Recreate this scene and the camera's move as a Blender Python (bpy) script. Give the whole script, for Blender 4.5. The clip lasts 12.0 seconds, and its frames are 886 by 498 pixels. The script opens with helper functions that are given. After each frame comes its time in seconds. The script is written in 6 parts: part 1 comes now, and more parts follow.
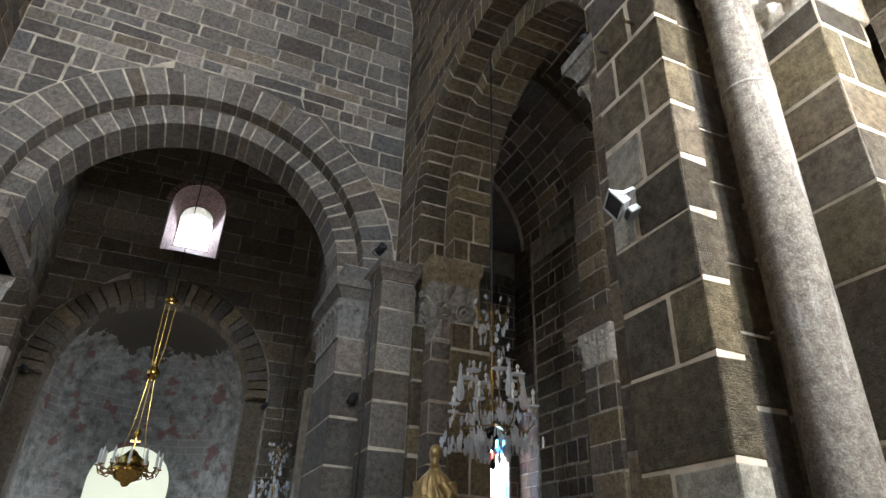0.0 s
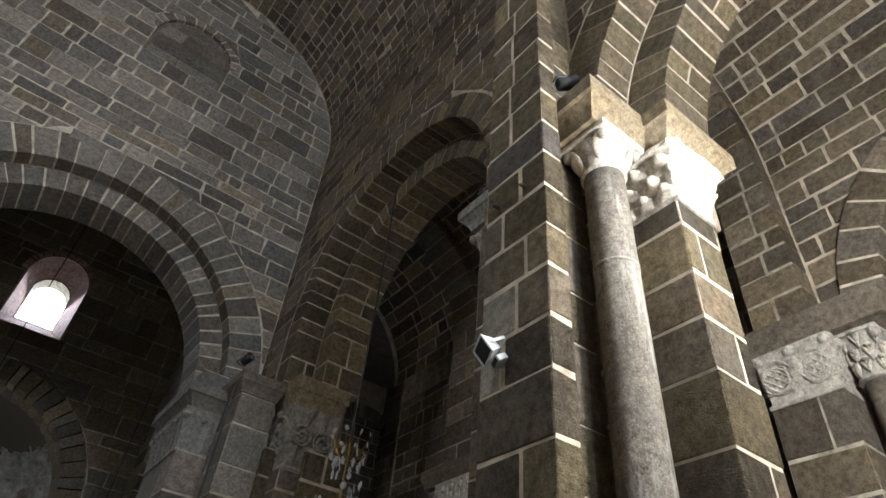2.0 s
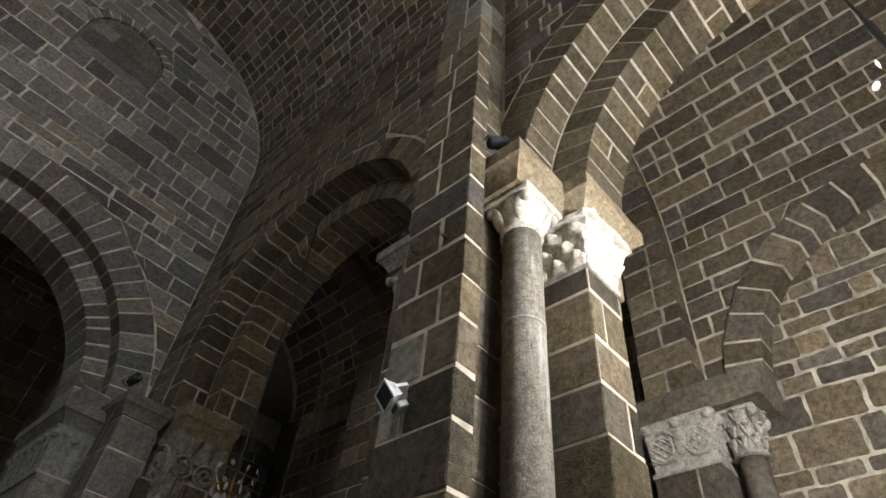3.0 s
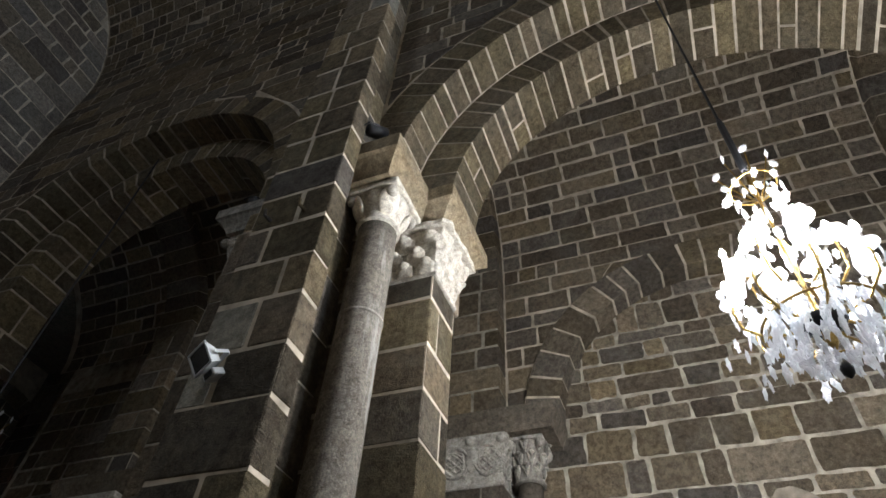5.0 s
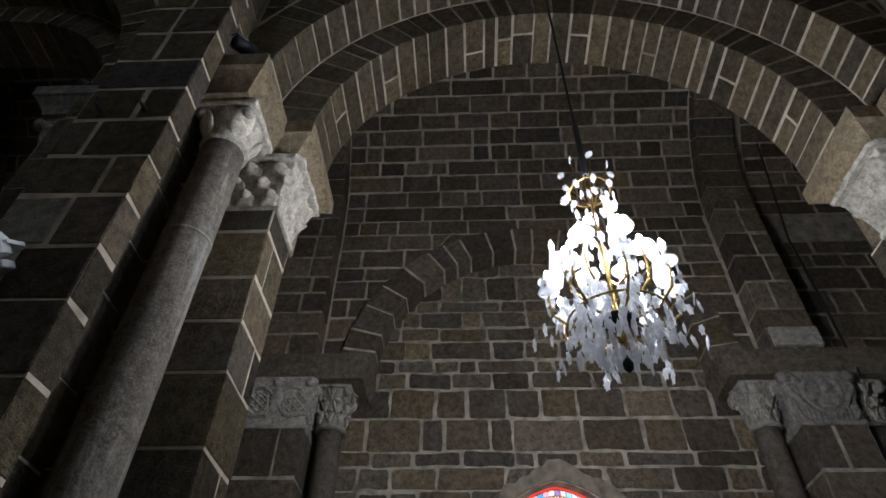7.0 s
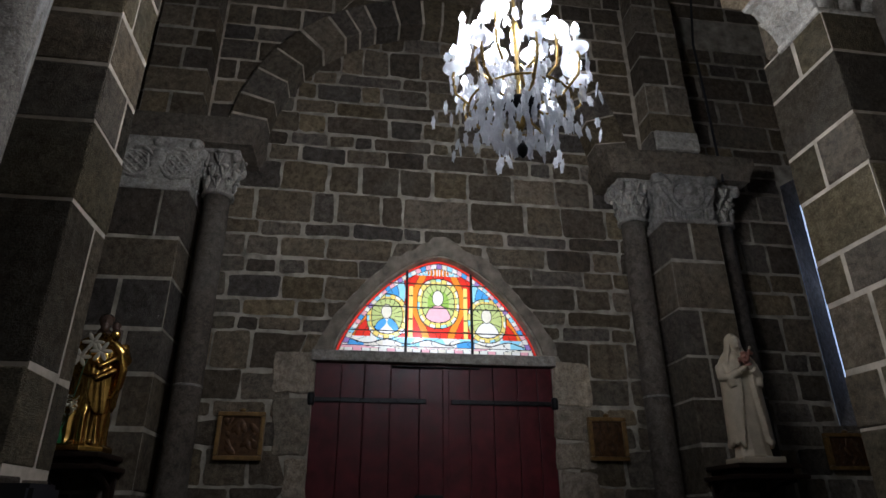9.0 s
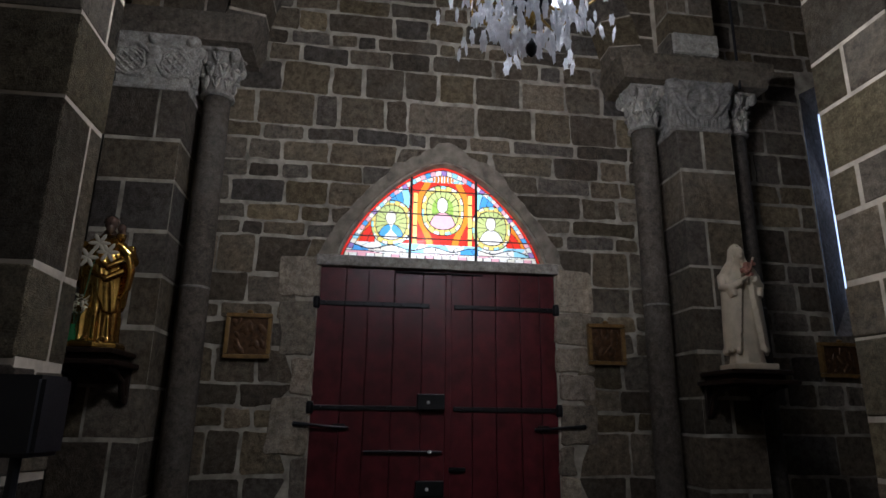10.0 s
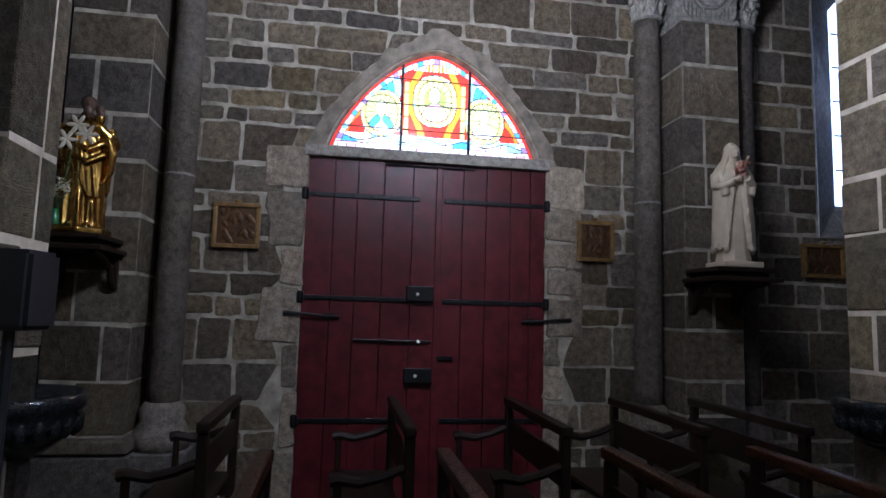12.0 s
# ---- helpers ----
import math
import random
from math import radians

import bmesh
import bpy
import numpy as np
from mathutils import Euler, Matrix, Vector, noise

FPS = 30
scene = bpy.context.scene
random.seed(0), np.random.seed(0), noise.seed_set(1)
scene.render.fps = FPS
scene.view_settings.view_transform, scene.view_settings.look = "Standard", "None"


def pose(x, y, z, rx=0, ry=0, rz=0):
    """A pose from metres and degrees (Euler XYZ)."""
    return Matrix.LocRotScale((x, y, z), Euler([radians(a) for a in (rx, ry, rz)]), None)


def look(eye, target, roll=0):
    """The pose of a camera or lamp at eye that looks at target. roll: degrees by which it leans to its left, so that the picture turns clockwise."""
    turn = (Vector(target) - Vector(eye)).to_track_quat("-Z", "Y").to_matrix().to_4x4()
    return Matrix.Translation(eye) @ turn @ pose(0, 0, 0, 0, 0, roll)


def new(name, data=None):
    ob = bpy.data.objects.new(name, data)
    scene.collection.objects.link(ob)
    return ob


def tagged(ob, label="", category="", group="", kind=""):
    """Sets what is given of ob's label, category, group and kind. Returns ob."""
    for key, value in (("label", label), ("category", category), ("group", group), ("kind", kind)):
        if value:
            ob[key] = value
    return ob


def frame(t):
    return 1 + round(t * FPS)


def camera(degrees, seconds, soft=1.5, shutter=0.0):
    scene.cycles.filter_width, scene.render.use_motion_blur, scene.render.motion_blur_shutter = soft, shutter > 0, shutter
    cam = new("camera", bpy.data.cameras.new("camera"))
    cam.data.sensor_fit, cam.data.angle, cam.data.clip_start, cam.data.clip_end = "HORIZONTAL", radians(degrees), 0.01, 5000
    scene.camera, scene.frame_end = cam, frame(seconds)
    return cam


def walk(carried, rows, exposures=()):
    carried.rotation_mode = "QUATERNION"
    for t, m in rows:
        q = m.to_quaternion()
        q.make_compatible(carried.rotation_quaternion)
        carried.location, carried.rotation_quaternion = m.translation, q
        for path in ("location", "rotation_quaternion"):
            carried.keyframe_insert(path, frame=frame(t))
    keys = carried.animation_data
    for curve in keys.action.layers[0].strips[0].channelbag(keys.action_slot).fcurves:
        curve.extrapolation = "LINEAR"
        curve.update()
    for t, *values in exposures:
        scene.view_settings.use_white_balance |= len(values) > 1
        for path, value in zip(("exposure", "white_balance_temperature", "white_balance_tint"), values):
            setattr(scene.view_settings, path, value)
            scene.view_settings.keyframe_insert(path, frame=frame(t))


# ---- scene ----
# ======== camera ========
cam = camera(71.5, 12.0, shutter=0.0)
# seconds, place, heading from the door axis, pitch, roll
PATH = [
    (0.0, -5.423, 0.599, 1.612, 67.49, 27.89, -2.07),
    (0.5, -5.368, 0.608, 1.594, 65.06, 31.73, -3.67),
    (1.0, -5.368, 0.596, 1.598, 62.47, 35.25, -4.88),
    (1.5, -5.370, 0.592, 1.603, 60.20, 38.14, -5.20),
    (2.0, -5.364, 0.593, 1.607, 56.07, 40.75, -5.87),
    (2.5, -5.370, 0.581, 1.605, 51.88, 43.21, -6.03),
    (3.0, -5.373, 0.571, 1.606, 46.34, 45.40, -6.17),
    (3.2, -5.378, 0.552, 1.611, 44.38, 45.52, -6.00),
    (5.0, -5.357, 0.722, 1.611, 24.35, 46.95, -4.44),
    (5.5, -5.355, 0.726, 1.609, 20.25, 45.91, -4.23),
    (6.0, -5.335, 0.738, 1.598, 13.88, 45.77, -3.37),
    (6.5, -5.351, 0.733, 1.612, 8.51, 44.58, -1.92),
    (6.7, -5.355, 0.745, 1.602, 6.05, 44.58, -1.29),
    (8.3, -5.307, 0.704, 1.596, -8.79, 31.92, 0.75),
    (8.5, -5.277, 0.697, 1.579, -9.36, 28.85, 0.85),
    (9.0, -5.264, 0.733, 1.609, -8.24, 23.55, 0.20),
    (9.5, -5.243, 0.726, 1.606, -7.99, 18.50, -0.41),
    (10.0, -5.230, 0.710, 1.602, -7.64, 15.10, -0.78),
    (10.5, -5.216, 0.700, 1.593, -8.00, 12.88, -1.04),
    (11.0, -5.204, 0.692, 1.587, -8.07, 10.37, -1.60),
    (11.5, -5.192, 0.702, 1.596, -8.66, 8.18, -1.88),
    (12.0, -5.155, 0.741, 1.543, -9.17, 6.03, -1.65),
]
EXPOSURES = [(0.0, 1.15, 5850, 9), (1.5, 0.85, 5950, 9), (3.2, 0.15, 6100, 9), (5.5, -0.7, 5750, 9), (6.7, -1.6, 5600, 11), (8.5, -2.25, 5500, 12), (10.5, -1.7, 5500, 15), (11.5, -1.25, 5200, 16), (12.0, -0.75, 5000, 16)]
walk(cam, [(t, pose(x, y, z, roll, -pitch, yaw) @ pose(0, 0, 0, 90, 0, -90)) for t, x, y, z, yaw, pitch, roll in PATH], EXPOSURES)

# ======== world and lights ========
world = bpy.data.worlds.new("sky")
scene.world = world
world.use_nodes = True
wn, wl = world.node_tree.nodes, world.node_tree.links
sky = wn.new("ShaderNodeTexSky")
sky.sky_type, sky.sun_disc, sky.sun_elevation, sky.sun_rotation = "NISHITA", False, radians(50), radians(200)
wl.new(sky.outputs[0], wn["Background"].inputs[0])
wn["Background"].inputs[1].default_value = 0.1


def area_lamp(name, eye, target, w, h, watts, colour=(1, 1, 1)):
    d = bpy.data.lights.new(name, "AREA")
    d.shape, d.size, d.size_y, d.energy, d.color = "RECTANGLE", w, h, watts, colour
    ob = new(name, d)
    ob.matrix_world = look(eye, target)
    return ob


def point_lamp(name, at, watts, radius, colour):
    d = bpy.data.lights.new(name, "POINT")
    d.energy, d.shadow_soft_size, d.color = watts, radius, colour
    ob = new(name, d)
    ob.location = at
    return ob


CH1, CH2 = (-2.95, 0.03, 3.1), (-2.9, 5.42, 2.4)   # lowest tips of the two chandeliers
for k in (0, 1, 3, 4):       # above four bulbs of the upper tier
    a = 2 * math.pi * k / 6 + 0.3
    point_lamp("bulb_light", (CH1[0] + 0.197 * math.cos(a), CH1[1] + 0.197 * math.sin(a), CH1[2] + 0.852), 122, 0.025, (1.0, 0.95, 0.87))
for k in (1, 3, 5, 7):       # weaker bulbs of the lower tier
    a = 2 * math.pi * k / 8
    point_lamp("bulb_light", (CH1[0] + 0.311 * math.cos(a), CH1[1] + 0.311 * math.sin(a), CH1[2] + 0.635), 16, 0.018, (1.0, 0.95, 0.87))
# daylight: crossing window, apse window, slit, tympanum; west and far-side lamps are added, unseen
# added lamp at the west end, where no window is seen or built
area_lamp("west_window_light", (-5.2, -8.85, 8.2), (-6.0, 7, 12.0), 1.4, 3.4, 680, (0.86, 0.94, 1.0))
area_lamp("crossing_window_light", (-5.93, 14.25, 8.55), (-5.9, 9, 5.5), 0.7, 1.2, 40, (0.75, 0.86, 1.0))
area_lamp("apse_window_light", (-6.1, 17.9, 2.4), (-6.0, 12, 3.4), 1.2, 2.2, 45, (0.95, 0.96, 1.0))
area_lamp("slit_window_light", (0.285, -4.255, 3.85), (-3, -4.2, 2.6), 0.15, 1.9, 22, (0.72, 0.8, 1.0))
# added lamp before the far nave wall, brightens the next arch and chancel pier
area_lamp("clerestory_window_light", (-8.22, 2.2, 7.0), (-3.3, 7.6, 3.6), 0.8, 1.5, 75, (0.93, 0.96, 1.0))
area_lamp("tympanum_light", (0.75, 0, 3.4), (-2, 0, 3.2), 1.9, 1.0, 90, (1.0, 0.98, 0.95))
area_lamp("chapel_window_light", (0.95, 13.3, 3.2), (0.6, 9, 2.8), 0.8, 2.8, 95, (0.9, 0.95, 1.0))


# ======== materials ========
def material(name):
    m = bpy.data.materials.new(name)
    m.use_nodes = True
    n, l = m.node_tree.nodes, m.node_tree.links
    return m, n, l, n["Principled BSDF"]


def noise_node(n, l, scale, detail=6.0, rough=0.6, vec=None):
    t = n.new("ShaderNodeTexNoise")
    t.inputs["Scale"].default_value, t.inputs["Detail"].default_value, t.inputs["Roughness"].default_value = scale, detail, rough
    if vec is not None:
        l.new(vec, t.inputs["Vector"])
    return t.outputs["Fac"]


def ramp(n, l, fac, stops):
    r = n.new("ShaderNodeValToRGB")
    e = r.color_ramp.elements
    while len(e) < len(stops):
        e.new(0.5)
    for k, (p, c) in enumerate(stops):
        e[k].position = p
        e[k].color = (*c, 1) if len(c) == 3 else c
    l.new(fac, r.inputs[0])
    return r.outputs[0]


def mix(n, l, fac, a, b, kind="MIX"):
    m = n.new("ShaderNodeMix")
    m.data_type, m.blend_type = "RGBA", kind
    for sock, v in ((m.inputs[0], fac), (m.inputs[6], a), (m.inputs[7], b)):
        if isinstance(v, (int, float)):
            sock.default_value = v
        elif isinstance(v, tuple):
            sock.default_value = (*v, 1)
        else:
            l.new(v, sock)
    return m.outputs[2]


def mathn(n, l, op, a, b=0.0):
    m = n.new("ShaderNodeMath")
    m.operation = op
    for k, v in enumerate((a, b)):
        if isinstance(v, (int, float)):
            m.inputs[k].default_value = v
        else:
            l.new(v, m.inputs[k])
    return m.outputs[0]


def bump(n, l, bsdf, height, strength, dist=0.02):
    b = n.new("ShaderNodeBump")
    b.inputs["Strength"].default_value, b.inputs["Distance"].default_value = strength, dist
    l.new(height, b.inputs["Height"])
    l.new(b.outputs[0], bsdf.inputs["Normal"])


def world_place(n):
    return n.new("ShaderNodeNewGeometry").outputs["Position"]


def stone(name, palette, rough=0.9, relief=0.75, lichen=0.2, tooling=0.9, pits=0.55):
    m, n, l, b = material(name)
    pos = world_place(n)
    rnd = n.new("ShaderNodeObjectInfo").outputs["Random"]
    isl = n.new("ShaderNodeNewGeometry").outputs["Random Per Island"]
    pick = mathn(n, l, "FRACT", mathn(n, l, "ADD", rnd, isl))
    k = len(palette)
    base = ramp(n, l, pick, [(i / max(k - 1, 1), c) for i, c in enumerate(palette)])
    big = noise_node(n, l, 1.7, 5, 0.6, pos)
    blot = noise_node(n, l, 5.5, 6, 0.7, pos)
    mid = noise_node(n, l, 19, 8, 0.72, pos)
    fine = noise_node(n, l, 120, 6, 0.75, pos)
    stretch = n.new("ShaderNodeMapping")
    stretch.inputs["Scale"].default_value = (1, 1, 5)
    l.new(pos, stretch.inputs[0])
    tool = noise_node(n, l, 26, 6, 0.7, stretch.outputs[0])
    tone = ramp(n, l, mathn(n, l, "FRACT", mathn(n, l, "MULTIPLY", pick, 7.31)), [(0.0, (0.62, 0.62, 0.63)), (0.35, (0.9, 0.9, 0.9)), (0.7, (1.1, 1.1, 1.1)), (1.0, (1.42, 1.4, 1.36))])
    base = mix(n, l, 1.0, base, tone, "MULTIPLY")
    c = mix(n, l, ramp(n, l, mid, [(0.36, (0, 0, 0)), (0.62, (1, 1, 1))]), mix(n, l, 1.0, base, (0.48, 0.46, 0.44), "MULTIPLY"), base)
    c = mix(n, l, ramp(n, l, blot, [(0.42, (0, 0, 0)), (0.7, (0.75, 0.75, 0.75))]), c, mix(n, l, 1.0, c, (1.5, 1.47, 1.4), "MULTIPLY"))
    c = mix(n, l, ramp(n, l, fine, [(0.44, (0, 0, 0)), (0.7, (0.8, 0.8, 0.8))]), c, mix(n, l, 1.0, c, (1.9, 1.85, 1.75), "MULTIPLY"))
    c = mix(n, l, mathn(n, l, "MULTIPLY", ramp(n, l, big, [(0.5, (0, 0, 0)), (0.72, (1, 1, 1))]), lichen), c, (0.3, 0.29, 0.26))
    pit = noise_node(n, l, 58, 7, 0.8, pos)
    c = mix(n, l, mathn(n, l, "MULTIPLY", ramp(n, l, pit, [(0.34, (1, 1, 1)), (0.5, (0, 0, 0))]), pits), c, mix(n, l, 1.0, c, (0.25, 0.24, 0.23), "MULTIPLY"))
    l.new(c, b.inputs["Base Color"])
    b.inputs["Roughness"].default_value = rough
    b.inputs["Specular IOR Level"].default_value = 0.25
    rough_h = mathn(n, l, "ADD", mathn(n, l, "MULTIPLY", mid, 1.5), mathn(n, l, "MULTIPLY", tool, tooling))
    bump(n, l, b, mathn(n, l, "ADD", rough_h, mathn(n, l, "ADD", mathn(n, l, "MULTIPLY", fine, 0.35), mathn(n, l, "MULTIPLY", pit, 0.8))), relief, 0.022)
    return m


def plain(name, colour, rough=0.6, metal=0.0, vary=0.25, scale=14.0, relief=0.15, spec=0.5):
    m, n, l, b = material(name)
    pos = world_place(n)
    a = noise_node(n, l, scale, 6, 0.6, pos)
    f = noise_node(n, l, scale * 9, 4, 0.6, pos)
    lo, hi = tuple(v * (1 - vary) for v in colour), tuple(min(1, v * (1 + vary)) for v in colour)
    l.new(ramp(n, l, a, [(0.3, lo), (0.7, hi)]), b.inputs["Base Color"])
    l.new(ramp(n, l, f, [(0.2, (rough * 0.75,) * 3), (0.8, (min(1, rough * 1.2),) * 3)]), b.inputs["Roughness"])
    b.inputs["Metallic"].default_value, b.inputs["Specular IOR Level"].default_value = metal, spec
    if relief:
        bump(n, l, b, mathn(n, l, "ADD", a, mathn(n, l, "MULTIPLY", f, 0.5)), relief, 0.006)
    return m


BROWN = [(0.122, 0.097, 0.072), (0.165, 0.136, 0.1), (0.2, 0.163, 0.114), (0.15, 0.131, 0.11), (0.21, 0.166, 0.1), (0.13, 0.107, 0.084), (0.172, 0.154, 0.136), (0.195, 0.157, 0.107)]
GREY = [(0.165, 0.15, 0.135), (0.21, 0.192, 0.172), (0.185, 0.162, 0.143), (0.25, 0.226, 0.198), (0.165, 0.14, 0.122), (0.225, 0.186, 0.138), (0.18, 0.173, 0.168), (0.215, 0.177, 0.152)]
OCHRE = [(0.27, 0.22, 0.145), (0.31, 0.25, 0.165), (0.26, 0.215, 0.155), (0.24, 0.195, 0.145)]
M_STONE = stone("brown_stone", BROWN, relief=1.0, pits=0.4)
M_LAVA = stone("dark_pitted_lava", [(0.13, 0.112, 0.088), (0.155, 0.134, 0.104), (0.14, 0.125, 0.106)], 0.95, 1.6, 0.05, 1.6, 0.9)
M_CEMENT = stone("pale_rendered_block", [(0.24, 0.235, 0.21), (0.27, 0.25, 0.2)], 0.9, 0.4, 0.3, 0.2, 0.2)
M_ARCH = stone("tan_arch_stone", [(0.215, 0.178, 0.11), (0.25, 0.207, 0.126), (0.195, 0.162, 0.11), (0.175, 0.145, 0.105), (0.23, 0.186, 0.12)], relief=1.2, tooling=1.5, pits=0.5)
M_GREY = stone("grey_stone", GREY)
M_OCHRE = stone("ochre_stone", OCHRE)
M_JAMB = stone("weathered_jamb", [(0.25, 0.215, 0.17), (0.3, 0.255, 0.195), (0.2, 0.17, 0.14)], 0.92, 0.5, 0.3)
M_COLUMN = stone("column_stone", [(0.17, 0.155, 0.135), (0.19, 0.17, 0.145)], 0.85, 0.4, 0.2, 0.15, 0.7)
cn, cl = M_COLUMN.node_tree.nodes, M_COLUMN.node_tree.links
cb = next(k for k in cn if k.type == "BSDF_PRINCIPLED")
smear_map = cn.new("ShaderNodeMapping")
smear_map.inputs["Scale"].default_value = (7, 7, 0.9)
cl.new(world_place(cn), smear_map.inputs[0])
smear = ramp(cn, cl, noise_node(cn, cl, 1.6, 6, 0.7, smear_map.outputs[0]), [(0.56, (0, 0, 0)), (0.68, (0.5, 0.5, 0.5))])
speck = ramp(cn, cl, noise_node(cn, cl, 75, 3, 0.6, world_place(cn)), [(0.55, (0, 0, 0)), (0.63, (0.25, 0.25, 0.25))])
col = mix(cn, cl, speck, cb.inputs["Base Color"].links[0].from_socket, (0.36, 0.33, 0.29))
cl.new(mix(cn, cl, smear, col, (0.38, 0.37, 0.35)), cb.inputs["Base Color"])
M_CAP = stone("limewashed_stone", [(0.42, 0.4, 0.36), (0.47, 0.445, 0.4)], 0.9, 0.25, 0.05, 0.2, 0.1)
M_CAPGREY = stone("carved_stone", [(0.29, 0.28, 0.26), (0.34, 0.32, 0.29)], 0.9, 0.35, 0.15, 0.3, 0.3)
M_MORTAR = plain("lime_mortar", (0.43, 0.37, 0.29), 0.95, vary=0.4, scale=6, relief=0.5, spec=0.15)
M_OLDMORTAR = plain("old_smeared_mortar", (0.33, 0.295, 0.235), 0.95, vary=0.5, scale=7, relief=0.8, spec=0.15)
M_DARKSHAFT = stone("dark_shaft_stone", [(0.085, 0.073, 0.062), (0.1, 0.085, 0.07)], 0.85, 0.4, 0.15, 0.15, 0.6)
BARE_DOME = 6.95     # height where the plaster has come off the half dome


def plaster_material():
    m, n, l, b = material("stained_plaster")
    pos = world_place(n)
    big, mid, fine = noise_node(n, l, 0.9, 6, 0.65, pos), noise_node(n, l, 4.0, 7, 0.7, pos), noise_node(n, l, 30, 5, 0.7, pos)
    c = ramp(n, l, mid, [(0.34, (0.085, 0.083, 0.075)), (0.5, (0.2, 0.197, 0.18)), (0.68, (0.36, 0.35, 0.32))])
    brick = n.new("ShaderNodeTexBrick")
    turn = n.new("ShaderNodeMapping")
    turn.inputs["Rotation"].default_value = (radians(90), 0, 0)
    l.new(pos, turn.inputs[0])
    l.new(turn.outputs[0], brick.inputs["Vector"])
    for key, v in (("Scale", 1.0), ("Brick Width", 0.42), ("Row Height", 0.17), ("Mortar Size", 0.012)):
        brick.inputs[key].default_value = v
    brick.inputs["Color1"].default_value, brick.inputs["Color2"].default_value, brick.inputs["Mortar"].default_value = (0.17, 0.155, 0.145, 1), (0.24, 0.22, 0.205, 1), (0.3, 0.285, 0.26, 1)
    bare = ramp(n, l, big, [(0.5, (0, 0, 0)), (0.58, (0.8, 0.8, 0.8))])
    c = mix(n, l, bare, c, brick.outputs["Color"])
    red = noise_node(n, l, 2.3, 3, 0.5, turn.outputs[0])
    c = mix(n, l, ramp(n, l, red, [(0.58, (0, 0, 0)), (0.62, (0.8, 0.8, 0.8))]), c, (0.16, 0.075, 0.065))
    high = n.new("ShaderNodeSeparateXYZ")
    l.new(pos, high.inputs[0])
    edge = mathn(n, l, "ADD", high.outputs[2], mathn(n, l, "MULTIPLY", noise_node(n, l, 1.4, 4, 0.6, pos), 1.1))
    c = mix(n, l, mathn(n, l, "GREATER_THAN", edge, BARE_DOME), c, (0.07, 0.058, 0.042))
    c = mix(n, l, ramp(n, l, fine, [(0.4, (0, 0, 0)), (0.7, (0.6, 0.6, 0.6))]), c, mix(n, l, 1.0, c, (1.4, 1.4, 1.4), "MULTIPLY"))
    l.new(c, b.inputs["Base Color"])
    b.inputs["Roughness"].default_value = 0.95
    bump(n, l, b, mathn(n, l, "ADD", mid, mathn(n, l, "MULTIPLY", bare, -0.5)), 0.6, 0.02)
    return m


M_PLASTER = plaster_material()
M_FLOOR = stone("floor_slabs", [(0.075, 0.068, 0.058), (0.1, 0.09, 0.076)], 0.6, 0.3)
M_DOOR = plain("red_painted_wood", (0.072, 0.0095, 0.0125), 0.4, vary=0.4, scale=7, relief=0.25, spec=0.3)
M_IRON = plain("black_iron", (0.012, 0.012, 0.013), 0.45, 0.6, relief=0.3)
M_BLACK = plain("black_plastic", (0.012, 0.012, 0.014), 0.5, relief=0.05)
M_WOOD = plain("dark_oak", (0.017, 0.009, 0.0055), 0.5, vary=0.5, scale=18, relief=0.3, spec=0.3)
M_GOLD = plain("gilding", (0.6, 0.37, 0.09), 0.2, 1.0, vary=0.35, scale=18, relief=0.12)
M_GILDED = plain("gilding_with_painted_head", (0.6, 0.37, 0.09), 0.2, 1.0, vary=0.35, scale=18, relief=0.12)
gn, gl = M_GILDED.node_tree.nodes, M_GILDED.node_tree.links
gb = next(k for k in gn if k.type == "BSDF_PRINCIPLED")
upper = gn.new("ShaderNodeSeparateXYZ")
gl.new(gn.new("ShaderNodeTexCoord").outputs["Object"], upper.inputs[0])
painted = mathn(gn, gl, "GREATER_THAN", upper.outputs[2], 0.765)
gl.new(mix(gn, gl, painted, gb.inputs["Base Color"].links[0].from_socket, (0.1, 0.062, 0.045)), gb.inputs["Base Color"])
gl.new(mathn(gn, gl, "SUBTRACT", 1.0, painted), gb.inputs["Metallic"])
M_WHITE = plain("white_painted_plaster", (0.52, 0.46, 0.35), 0.6, vary=0.1, relief=0.1)
M_ROSES = plain("cream_paint_with_roses", (0.5, 0.42, 0.3), 0.6, vary=0.14, relief=0.1)
rn, rl = M_ROSES.node_tree.nodes, M_ROSES.node_tree.links
rb = next(k for k in rn if k.type == "BSDF_PRINCIPLED")
far = rn.new("ShaderNodeVectorMath")
far.operation = "DISTANCE"
far.inputs[1].default_value = (-0.145, -0.015, 0.745)
rl.new(rn.new("ShaderNodeTexCoord").outputs["Object"], far.inputs[0])
rl.new(mix(rn, rl, mathn(rn, rl, "LESS_THAN", far.outputs["Value"], 0.068), rb.inputs["Base Color"].links[0].from_socket, (0.3, 0.13, 0.09)), rb.inputs["Base Color"])
M_LEAD = plain("dark_lead", (0.015, 0.014, 0.014), 0.6, 0.3)
M_GRANITE = plain("polished_black_granite", (0.018, 0.02, 0.022), 0.12, vary=0.5, scale=60, relief=0.0, spec=0.7)
M_STEEL = plain("grey_enamel", (0.68, 0.68, 0.66), 0.4, relief=0.03)


def glow(name, colour, strength):
    m, n, l, b = material(name)
    b.inputs["Base Color"].default_value = (*colour, 1)
    b.inputs["Emission Color"].default_value = (*colour, 1)
    b.inputs["Emission Strength"].default_value = strength
    return m


